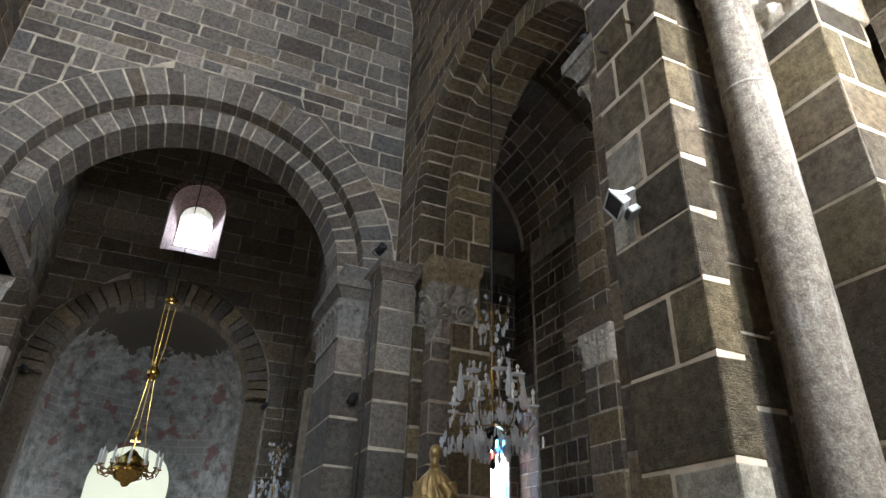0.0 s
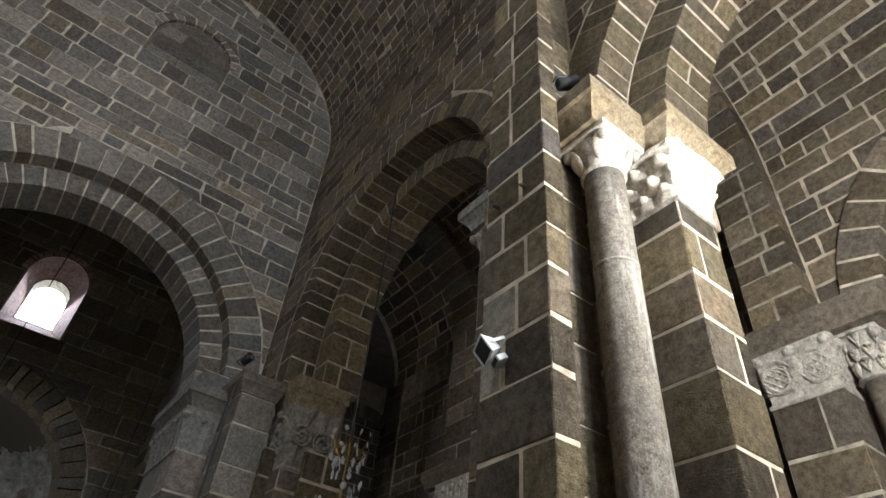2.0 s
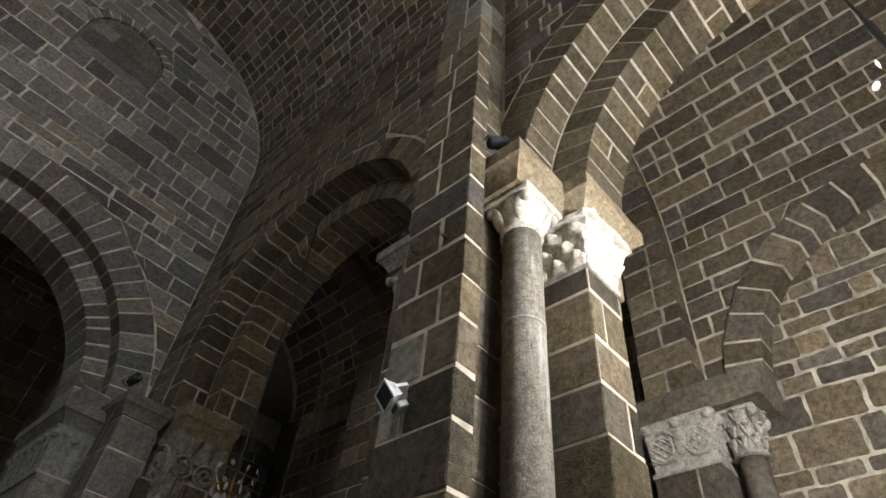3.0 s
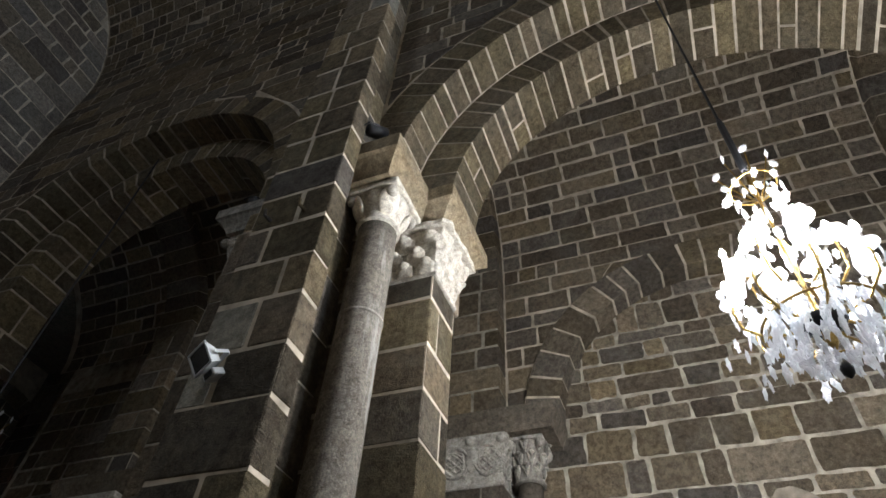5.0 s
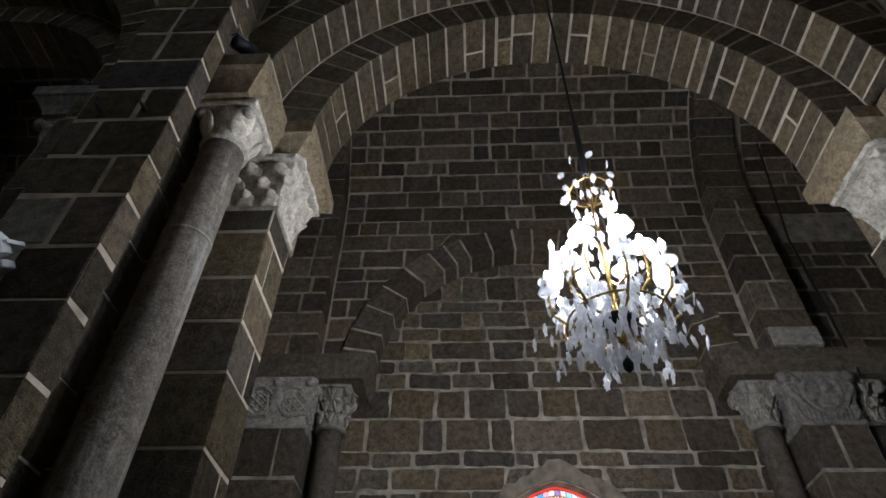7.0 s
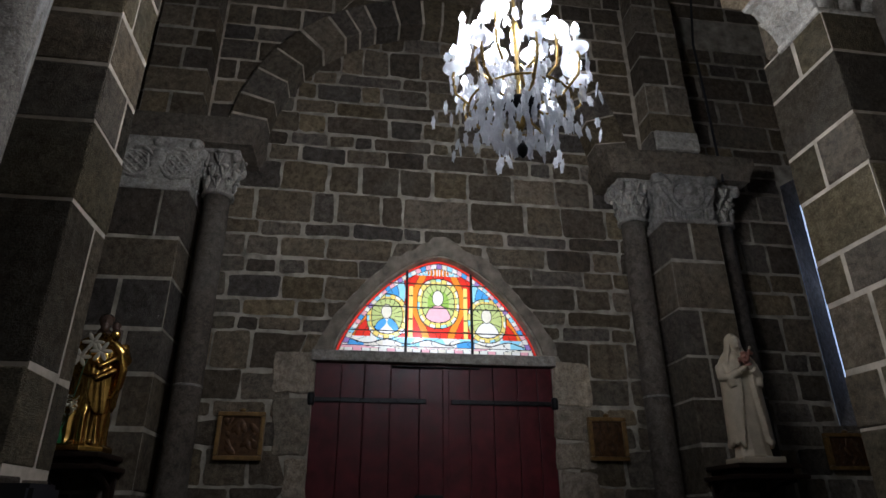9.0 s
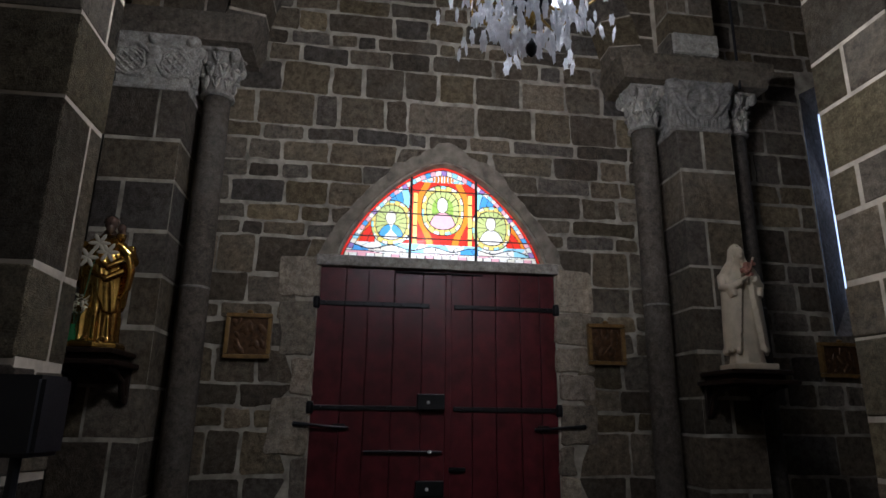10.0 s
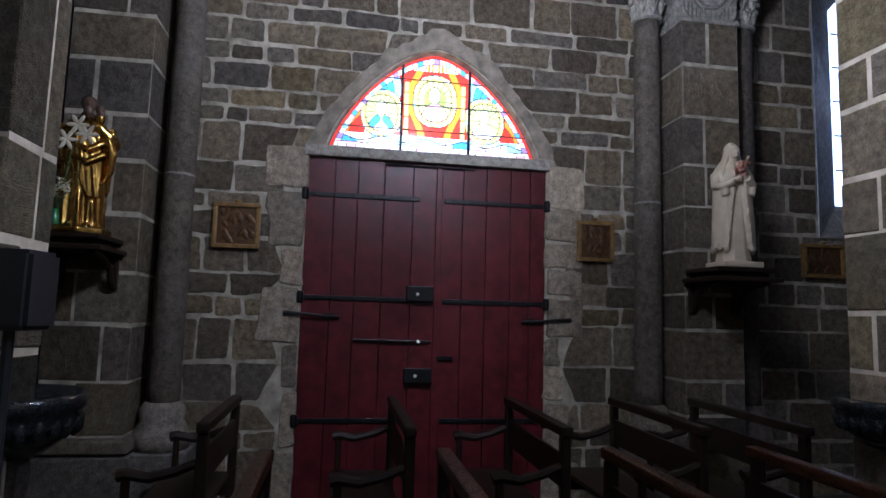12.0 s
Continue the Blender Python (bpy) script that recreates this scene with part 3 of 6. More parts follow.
part("lintel", box_bm(-0.035, 0.3, DOOR0 - 0.04, DOOR1 + 0.03, DOORTOP, LUN0, 0.015, 2), M_CAPGREY, wall_south, "worn grey stone lintel")
# wall arch over the portal bay, with spandrels
WAY, WAZ, WAR = 0.06, 4.78, 1.64
ring = arc_x(WAY, WAZ)
ring_core("arch_core", ring, WAR + 0.003, WAR + 0.33, -0.246, 0.0, wall_south)
heap = Heap(wall_south, M_STONE, 60, "voussoir")
voussoirs(heap, ring, WAR, WAR + 0.34, -0.25, 0.0, 21)
heap.close()
half_ring = [(WAY + (WAR + 0.33) * math.cos(math.pi * k / 30), WAZ + (WAR + 0.33) * math.sin(math.pi * k / 30)) for k in range(31)]
outline_mesh("spandrel", [[(2.4, WAZ - 0.02), (2.4, 6.95), (-2.4, 6.95), (-2.4, WAZ - 0.02)] + half_ring[::-1]], -0.2, -0.002, "x", M_MORTAR, wall_south)
heap = Heap(wall_south, M_STONE, 60)
coursed(heap, on_x(-0.2), WAZ, 6.95, lambda v: minus([(-2.05, 2.22)], WAY - chord(v, WAZ, WAR + 0.35), WAY + chord(v, WAZ, WAR + 0.35)) if v < WAZ + WAR + 0.35 else [(-2.05, 2.22)], 0.24, 0.42, 0.022, 0.007, 0.006)
heap.close()
# vault over the aisle, rising from the wall to the arcade
VZ0, VRX, VRZ = 6.95, 2.08, 1.9


def aisle_vault(u, v, h):
    a = v / 3.1 * math.pi / 2
    return (-0.2 - (VRX - h) * (1 - math.cos(a)) - h * math.cos(a), u, VZ0 + (VRZ - h) * math.sin(a))


vs, fs = [], []
for k in range(17):
    for y in (-9.5, 9.4):
        vs += [aisle_vault(y, 3.1 * k / 16, 0), aisle_vault(y, 3.1 * k / 16, -0.3)]
for k in range(16):
    a = 4 * k
    fs += [(a, a + 2, a + 6, a + 4), (a + 1, a + 5, a + 7, a + 3)]
ceiling_aisle = structure(link_mesh("ceiling_aisle", vs, fs, M_MORTAR), "rising quarter barrel vault of brown stone blocks", "vault")
heap = Heap(ceiling_aisle, M_STONE, 0)
coursed(heap, aisle_vault, 0.0, 3.1, lambda v: [(-2.08, 2.23)], 0.23, 0.42, 0.02, 0.006, 0.006, 0.15)
coursed(heap, aisle_vault, 0.0, 3.1, lambda v: [(2.75, 9.3)], 0.23, 0.42, 0.02, 0.006, 0.006, 0.15)
coursed(heap, aisle_vault, 0.0, 3.1, lambda v: [(-6.5, -2.7)], 0.23, 0.42, 0.02, 0.006, 0.006, 0.15)
heap.close()


def carved_capital(name, x0, x1, y0, y1, z0, z1, mat, parent, flare=0.08, leaf=0.13, seed=1):
    """Block capital: flaring bell covered with leaf lumps, ring at the foot, small abacus at the head."""
    rnd = random.Random(seed)
    bm = bmesh.new()
    rows = []
    steps = 6
    h = z1 - z0
    for k in range(steps + 1):
        t = k / steps
        f = flare * t ** 1.6
        z = z0 + h * t
        rows.append([bm.verts.new(p) for p in ((x0 - f, y0 - f, z), (x1 + f, y0 - f, z), (x1 + f, y1 + f, z), (x0 - f, y1 + f, z))])
    for a, b in zip(rows, rows[1:]):
        for k in range(4):
            bm.faces.new((a[k], a[(k + 1) % 4], b[(k + 1) % 4], b[k]))
    bm.faces.new(rows[0][::-1])
    bm.faces.new(rows[-1])

    def lump(p, sx, sy, sz, turn):
        m = Matrix.Translation(p) @ Euler((turn, turn * 0.6, turn * 1.7)).to_matrix().to_4x4() @ Matrix.Diagonal((sx, sy, sz, 1))
        bmesh.ops.create_icosphere(bm, subdivisions=2, radius=1, matrix=m)

    def leaf_at(p, nx, ny, w, tall, tip, lobes):
        """One upright leaf: a fan of lobes on the bell with a tip that curls outwards."""
        base = Matrix.Translation(p) @ Matrix.Rotation(math.atan2(ny, nx), 4, "Z") @ Matrix.Rotation(0.22 + rnd.uniform(-0.06, 0.06), 4, "Y")
        for i in range(lobes):
            a = (i / (lobes - 1) - 0.5) * 2 if lobes > 1 else 0.0
            m = base @ Matrix.Rotation(-a * 0.5, 4, "X") @ Matrix.Translation((0.004 - 0.006 * abs(a), a * w * 0.25, tall * (0.42 - 0.12 * abs(a)))) @ Matrix.Diagonal((0.017 if lobes > 1 else 0.022, w * (0.8 / lobes if lobes > 1 else 0.5), tall * (0.5 - 0.12 * abs(a)), 1))
            bmesh.ops.create_icosphere(bm, subdivisions=2, radius=1, matrix=m)
        bmesh.ops.create_icosphere(bm, subdivisions=2, radius=1, matrix=base @ Matrix.Translation((tip * 0.75, 0, tall * 0.88)) @ Matrix.Diagonal((tip * 1.1, w * 0.3 if lobes > 1 else tip * 1.15, tip * 0.95, 1)))

    fine = leaf < 0.1
    for axis, c in (("x", x0), ("y", y0), ("y", y1)):
        lo, hi = (y0, y1) if axis == "x" else (x0, x1)
        s = -1 if c in (x0, y0) else 1
        n = max(2, round((hi - lo) / (0.12 if fine else 0.14)))
        for row, t, tall in ((0, 0.03, 0.4), (1, 0.34, 0.42)):
            for k in range(n + (row % 2)):
                u = lo + (hi - lo) * (k + (0.5 if row % 2 == 0 else 0.0)) / n
                off = c + s * flare * t ** 1.6
                q = (off, u, z0 + h * t) if axis == "x" else (u, off, z0 + h * t)
                g = rnd.uniform(0.85, 1.15)
                leaf_at(q, s if axis == "x" else 0, 0 if axis == "x" else s, (0.12 if fine else 0.115) * g, h * tall * g, 0.022 if fine else 0.036, 5 if fine else 1)
    # leaves and volutes at the corners
    for cx in (x0, x1):
        for cy in (y0, y1):
            dx, dy = math.copysign(1, cx - (x0 + x1) / 2), math.copysign(1, cy - (y0 + y1) / 2)
            leaf_at((cx + dx * flare * 0.3, cy + dy * flare * 0.3, z0 + h * 0.42), dx, dy, 0.12, h * 0.44, 0.042, 3 if fine else 1)
    join_bm(bm, box_bm(x0 - 0.022, x1 + 0.022, y0 - 0.022, y1 + 0.022, z0 - 0.03, z0 + 0.03, 0.012, 2))
    join_bm(bm, box_bm(x0 - flare * 0.9, x1 + flare * 0.9, y0 - flare * 0.9, y1 + flare * 0.9, z1 - h * 0.12, z1, 0.008))
    return part(name, bm, mat, parent)


def band(d, w):
    """Rounded strand of half width w at the distance d."""
    return math.sqrt(max(0.0, 1 - (d / w) ** 2))


def interlace(u, v, W, H):
    """Knotted strands with a lump in the middle and heads at the upper corners."""
    h = 0.0
    for k in (-1, 1):
        for c in (-0.32, 0.32):
            d = abs(math.hypot(u - c * W, (v - 0.42 * H)) - 0.25 * H)
            h = max(h, 0.8 * band(d, 0.012))
            d = abs((u - c * W) * k + (v - 0.42 * H)) / 1.41
            if abs(v - 0.42 * H) < 0.24 * H and abs(u - c * W) < 0.24 * H:
                h = max(h, 0.7 * band(d % 0.055 - 0.027, 0.012))
    wave = 0.48 * H + 0.3 * H * math.sin(2 * math.pi * u / W)
    h = max(h, 0.9 * band(v - wave, 0.022), 0.8 * band(v - (0.95 * H - wave), 0.018))
    h = max(h, 1.1 * band(math.hypot(u, (v - 0.5 * H) * 0.5), 0.06))
    for c in (-0.46, 0.0, 0.46):
        h = max(h, 1.35 * band(math.hypot(u - c * W, v - 0.88 * H), 0.045))
    return h


def medallion(u, v, W, H):
    """Ring with a rosette inside and leaves flowing to the corners."""
    r, a = math.hypot(u, v - 0.55 * H), math.atan2(v - 0.55 * H, u)
    h = band(r - 0.33 * H, 0.02)
    if r < 0.29 * H:
        h = max(h, 0.85 * max(0.0, math.cos(2.5 * a + 9 * r)) * math.sqrt(r / (0.3 * H)))
    if r > 0.37 * H:
        s = abs(u) / (0.5 * W)
        h = max(h, 0.9 * max(0.0, math.sin(13 * (v / H) - 7 * s * s)) * min(1.0, s * 1.3), 0.5 * max(0.0, math.sin(40 * s)) * (v < 0.3 * H))
    if v > 0.8 * H and abs(u) > 0.38 * W:
        h = max(h, 1.3 * band(math.hypot(abs(u) - 0.46 * W, v - 0.9 * H), 0.05))
    return h


def scrolls(u, v, W, H):
    """Spiral leaf scrolls side by side."""
    n = max(2, round(W / (0.8 * H)))
    k = min(n - 1, max(0, math.floor((u / W + 0.5) * n)))
    x, y = (u - W * ((k + 0.5) / n - 0.5)) * (1 if k % 2 else -1), v - 0.5 * H
    r, a = math.hypot(x, y), math.atan2(y, x)
    big = min(0.5 * W / n, 0.42 * H)
    h = band(r - 0.85 * big, 0.018)
    if r < 0.75 * big:
        turn = (r / (0.75 * big) * 1.6 - a / (2 * math.pi)) % 1.0
        h = max(h, 0.9 * band((turn - 0.5) * 0.08, 0.02), 0.6 * max(0.0, math.cos(7 * a)) * (0.3 < r / big < 0.7))
    elif r > 0.95 * big:
        h = max(h, 0.7 * max(0.0, math.sin(8 * a)))
    return h


def tall_leaves(u, v, W, H):
    """Row of upright pointed leaves with ribs."""
    n = max(2, round(W / 0.17))
    x = ((u / W + 0.5) * n) % 1.0 - 0.5
    width = 0.48 * math.sin(math.pi * min(1.0, 0.15 + 0.85 * v / H)) ** 0.6
    h = 0.6 * max(0.0, 1 - abs(x) / max(width, 0.05)) ** 0.5 if v < 0.85 * H else 0.0
    h = max(h, 0.35 + 0.5 * band(x * 0.17, 0.012) if abs(x) < width and v < 0.8 * H else 0.0)
    if v > 0.62 * H:
        h = max(h, 1.2 * band(math.hypot((abs(x) - 0.5) * 0.17, v - 0.78 * H), 0.045))
    return h


def ball_leaves(u, v, W, H):
    """Three staggered rows of smooth leaves whose tips curl into balls."""
    h = 0.0
    n = max(2, round(W / 0.135))
    for at, off in ((0.26, 0.0), (0.54, 0.5), (0.8, 0.0)):
        x = (((u / W + 0.5) * n + off) % 1.0 - 0.5) * W / n
        h = max(h, 1.25 * band(math.hypot(x, v - at * H), 0.036))
        if at * H - 0.3 * H < v < at * H:
            h = max(h, 0.62 * band(x, 0.058) * min(1.0, 0.35 + (v - at * H + 0.3 * H) / (0.3 * H)))
    return h if v < 0.92 * H else 1.15


def relief_capital(name, x0, x1, y0, y1, z0, z1, mat, parent, flare, pattern, depth=0.03, step=0.008):
    """Block capital whose three free faces carry carved relief; ring below, thin slab above."""
    H = z1 - z0
    cols = []
    for ax, ay, bx, by, nx, ny in ((x1, y0, x0, y0, 0, -1), (x0, y0, x0, y1, -1, 0), (x0, y1, x1, y1, 0, 1)):
        W = math.hypot(bx - ax, by - ay)
        n = max(4, round(W / step))
        for k in range(1, n):
            f = k / n
            cols.append((ax + (bx - ax) * f, ay + (by - ay) * f, nx, ny, (f - 0.5) * W, W, (bx - ax) / W, (by - ay) / W))
    vs, fs = [], []
    rows = round(H / step)
    for i in range(rows + 1):
        t = i / rows
        spread = flare * t ** 1.6
        for x, y, nx, ny, u, W, tx, ty in cols:
            worn = 0.82 + 0.35 * noise.noise((x * 17, y * 17, (z0 + t * H) * 17))
            d = spread + depth * worn * pattern(u, t * H, W, H)
            side = spread * 2 * u / W
            vs.append((x + nx * d + tx * side, y + ny * d + ty * side, z0 + t * H))
    m = len(cols)
    for i in range(rows):
        for k in range(m - 1):
            fs.append((i * m + k, i * m + k + 1, (i + 1) * m + k + 1, (i + 1) * m + k))
    fs += [tuple(range(m))[::-1], tuple(rows * m + k for k in range(m))]
    cap = link_mesh(name, vs, fs, mat, parent)
    part("astragal", box_bm(x0 - 0.022, x1, y0 - 0.022, y1 + 0.022, z0 - 0.045, z0, 0.014, 2), mat, cap)
    return cap


def round_capital(name, x, y, r, z0, z1, mat, parent, seed=2, broad=False):
    """Column capital: bell with three rows of leaves and corner volutes."""
    rnd = random.Random(seed)
    h = z1 - z0
    bm = lathe_bm([(r * 1.02, 0), (r * 1.18, 0.012), (r * 1.18, 0.03), (r * 1.0, 0.045), (r * 1.02, h * 0.45), (r * 1.3, h * 0.8), (r * 1.5, h)], 20, (x, y, z0))
    if broad:
        bm.free()
        bm = lathe_bm([(r * 1.02, 0), (r * 1.16, 0.012), (r * 1.16, 0.03), (r * 1.02, 0.045), (r * 1.1, h * 0.35), (r * 1.25, h * 0.65), (r * 1.55, h * 0.9), (r * 1.6, h)], 24, (x, y, z0))
        for k in range(8):
            a = math.pi / 4 * k
            d = 1.0 if k % 2 else 0.8
            m = Matrix.Translation((x + r * 1.26 * d * math.cos(a), y + r * 1.26 * d * math.sin(a), z0 + h * 0.55)) @ Matrix.Rotation(a, 4, "Z") @ Matrix.Rotation(0.4, 4, "Y") @ Matrix.Diagonal((0.03, 0.07 if k % 2 else 0.045, h * 0.4, 1))
            bmesh.ops.create_icosphere(bm, subdivisions=3, radius=1, matrix=m)
            if k % 2:
                bmesh.ops.create_icosphere(bm, subdivisions=3, radius=1, matrix=Matrix.Translation((x + r * 1.62 * math.cos(a), y + r * 1.62 * math.sin(a), z0 + h * 0.74)) @ Matrix.Diagonal((0.042, 0.042, h * 0.15, 1)))
        join_bm(bm, box_bm(x - r * 1.6, x + r * 1.6, y - r * 1.6, y + r * 1.6, z1 - 0.05, z1, 0.008))
        return part(name, bm, mat, parent, smooth=False)
    for row, (t, rr, n) in enumerate(((0.25, 1.06, 8), (0.5, 1.16, 8), (0.78, 1.4, 8))):
        for k in range(n):
            a = 2 * math.pi * (k + 0.5 * (row % 2)) / n
            g = rnd.uniform(0.8, 1.2)
            m = Matrix.Translation((x + r * rr * math.cos(a), y + r * rr * math.sin(a), z0 + h * t)) @ Matrix.Rotation(a, 4, "Z") @ Matrix.Rotation(0.2, 4, "Y")
            for i in (-1, 0, 1):
                bmesh.ops.create_icosphere(bm, subdivisions=2, radius=1, matrix=m @ Matrix.Rotation(-0.4 * i, 4, "X") @ Matrix.Translation((0, 0.016 * i, 0)) @ Matrix.Diagonal((0.018 * g, 0.014 * g, h * (0.18 - 0.03 * abs(i)) * g, 1)))
            bmesh.ops.create_icosphere(bm, subdivisions=2, radius=1, matrix=m @ Matrix.Translation((0.016, 0, h * 0.14)) @ Matrix.Diagonal((0.02, 0.026, 0.018, 1)))
    for sx in (-1, 1):
        for sy in (-1, 1):
            bmesh.ops.create_icosphere(bm, subdivisions=2, radius=1, matrix=Matrix.Translation((x + sx * r * 1.2, y + sy * r * 1.2, z1 - h * 0.14)) @ Matrix.Diagonal((0.045, 0.045, h * 0.15, 1)))
    join_bm(bm, box_bm(x - r * 1.45, x + r * 1.45, y - r * 1.45, y + r * 1.45, z1 - 0.035, z1, 0.006))
    return part(name, bm, mat, parent)


def impost(name, x0, x1, y0, y1, z0, z1, mat, parent, out=0.1):
    """Moulded slab over a capital: hollow below, upright band above."""
    bm = bmesh.new()
    h = z1 - z0
    rows = []
    for t, f in ((0.0, 0.15), (0.12, 0.2), (0.3, 0.42), (0.5, 0.8), (0.55, 1.0), (0.97, 1.0), (1.0, 0.96)):
        o = out * f
        rows.append([bm.verts.new(p) for p in ((x0 - o, y0 - o, z0 + h * t), (x1 + o, y0 - o, z0 + h * t), (x1 + o, y1 + o, z0 + h * t), (x0 - o, y1 + o, z0 + h * t))])
    for a, b in zip(rows, rows[1:]):
        for k in range(4):
            bm.faces.new((a[k], a[(k + 1) % 4], b[(k + 1) % 4], b[k]))
    bm.faces.new(rows[0][::-1])
    bm.faces.new(rows[-1])
    return part(name, bm, mat, parent)


def shaft(name, x, y, r, z0, z1, rings, parent, mat=None):
    prof = [(r * 1.06, z0)]
    for k in range(1, 24):
        z = z0 + (z1 - z0) * k / 24
        prof.append((r * (1.05 - 0.05 * k / 24), z))
    prof.append((r, z1))
    col = part(name, lathe_bm(prof, 28, (x, y, 0), wobble=lambda a, z: 0.012 * noise.noise((math.cos(a) * 2 + x * 7, math.sin(a) * 2, z * 3))), mat or M_COLUMN, parent, smooth=True)
    for z in rings:
        part("shaft_ring", lathe_bm([(r * 1.0, -0.012), (r * 1.04, -0.008), (r * 1.04, 0.008), (r * 1.0, 0.012)], 28, (x, y, z)), M_CAPGREY, col, "pale mortar joint ring", True)
    return col


def column_base(x, y, r, z0, parent):
    part("column_base", lathe_bm([(r * 1.75, 0), (r * 1.75, 0.09), (r * 1.62, 0.14), (r * 1.3, 0.2), (r * 1.42, 0.25), (r * 1.35, 0.3), (r * 1.08, 0.34)], 24, (x, y, z0)), M_GREY, parent, smooth=True)
    part("plinth", box_bm(x - r * 1.9, x + r * 1.9, y - r * 1.9, y + r * 1.9, 0, z0, 0.015), M_GREY, parent)


# ---- compound piers of the arcade ----
PILASTER_JOINTS = (0.45, 0.85, 1.2, 1.55, 1.99, 2.36, 2.67, 2.98, 3.26, 3.56, 3.83, 4.12, 4.4, 4.68, 5.0, 5.32, 5.62)   # courses of the pilaster and of the respond
RESPOND_JOINTS = (2.85, 3.25, 3.57, 3.88, 4.24)


def arcade_pier(side):
    root = structure(empty("arcade_pier", (0, 0, 0)), "compound pier of brown stone blocks with column and white carved capitals", "pier")
    s = side
    lohi = lambda a, b: (a, b) if s > 0 else (-b - 0.01, -a - 0.01)
    mir = lambda v: v if s > 0 else -v - 0.01
    y0, y1 = lohi(2.19, 2.68)
    h1 = Heap(root, M_ARCH, 120, odd=(M_STONE, M_STONE, M_CEMENT))
    stacked(h1, -3.67, -3.52, y0, y1, 0, 9.75, 0.36, "y", joints=PILASTER_JOINTS if s > 0 else ())
    y0, y1 = lohi(2.4, 2.7)
    stacked(h1, -3.53, WALLX + 0.02, y0, y1, 0, 9.75, 0.36, "y")
    h1.close()
    y0, y1 = lohi(1.95, 2.45)
    h2 = Heap(root, M_ARCH, 80, odd=(M_LAVA, M_LAVA, M_STONE) if s > 0 else (M_STONE,))
    stacked(h2, -2.76, -2.37 if s > 0 else -2.2, y0, y1, 0, 4.46, 0.34, "x", joints=RESPOND_JOINTS if s > 0 else ())
    h2.close()
    y0, y1 = lohi(2.32, 3.45)
    h3 = Heap(root, M_STONE, 60)
    stacked(h3, WALLX, -2.37 if s > 0 else -2.2, y0, y1, 0, 5.0, 0.36, "y")
    h3.close()
    shaft("column_shaft", -3.1, mir(2.215), 0.125, 0.5, 4.56, (3.82,), root)
    column_base(-3.1, mir(2.215), 0.125, 0.2, root)
    round_capital("column_capital", -3.1, mir(2.215), 0.125, 4.56, 4.86, M_CAP, root, 3, True)
    y0, y1 = lohi(1.95, 2.4)
    relief_capital("pier_capital", -2.74, -2.38, y0, y1, 4.47, 4.862, M_CAP, root, 0.09, ball_leaves, 0.045, 0.0065)
    y0, y1 = lohi(2.08, 2.5)
    impost("column_impost", -3.33, -2.78, y0, y1, 4.85, SPRING - 0.01, M_OCHRE, root, 0.11)
    y0, y1 = lohi(1.92, 2.6)
    impost("pier_impost", -2.79, -2.3, y0, y1, 4.855, SPRING - 0.006, M_OCHRE, root, 0.14)
    part("side_corbel", box_bm(-2.36, -2.26, *lohi(1.99, 2.3), 4.3, 4.5, 0.03, 3), M_OCHRE, root)
    part("side_corbel", box_bm(-2.36, -2.22, *lohi(1.97, 2.3), 4.505, 4.93, 0.03, 3), M_OCHRE, root)
    # impost of the neighbouring arch
    y0, y1 = lohi(3.2, 3.62)
    impost("side_impost", WALLX + 0.06, -2.2, y0, y1, 5.115, 5.34, M_CAPGREY, root, 0.1)
    carved_capital("side_capital", -2.95, -2.3, *lohi(3.2, 3.55), 4.75, 5.12, M_CAPGREY, root, 0.07, seed=9)
    return root


pier_near = arcade_pier(1)
pier_west = arcade_pier(-1)

# ---- arcade wall of the nave ----
# unseen west bay has no arch hole: solid wall keeps nave light off the aisle
holes_a = [arch_outline(ACY, SPRING, 2.53, -0.1), arch_outline(AX2, SP2, 2.08, -0.1)]
holes_b = [arch_outline(ACY, SPRING, 2.42, -0.1), arch_outline(AX2, SP2, 1.78, -0.1)]
rim = [(-9.5, -0.2), (CY + 0.1, -0.2), (CY + 0.1, 10.0), (-9.5, 10.0)]
wall_arcade = structure(outline_mesh("wall_arcade", [rim] + holes_a, WALLX, -2.75, "x", M_MORTAR), "nave arcade wall of brown stone with stepped round arches", "wall")
outline_mesh("wall_core", [rim] + holes_b, -2.75, -2.25, "x", M_MORTAR, wall_arcade)
heap = Heap(wall_arcade, M_ARCH, 150, "voussoir")
for cy, sp, ri, rm, ro, n in ((ACY, SPRING, 1.83, 2.17, 2.54, 34), (AX2, SP2, R2, 1.79, 2.09, 26)):
    p = arc_x(cy, sp)
    ring_core("arch_core", p, ri + 0.003, rm, -2.746, -2.256, wall_arcade)
    ring_core("arch_core", p, rm + 0.003, ro, WALLX + 0.004, -2.75, wall_arcade)
    voussoirs(heap, p, ri, rm, -2.75, -2.25, n, split=0.3)
    voussoirs(heap, p, rm, ro, WALLX, -2.76, n + 4)
    if cy != ACY:
        for s in (-1, 1):     # straight feet of the stilted arch
            for a, b, d0, d1 in ((ri, rm, -2.75, -2.25), (rm, ro, WALLX, -2.76)):
                lo, hi = sorted((cy + s * a, cy + s * b))
                stacked(heap, d0, d1, lo, hi, 5.0, sp, 0.3, "x")
                if s * cy > 0:
                    stacked(heap, d0, d1, lo, hi, 0.0, 4.2, 0.4, "x")
heap.close()
heap = Heap(wall_arcade, M_STONE, 260)


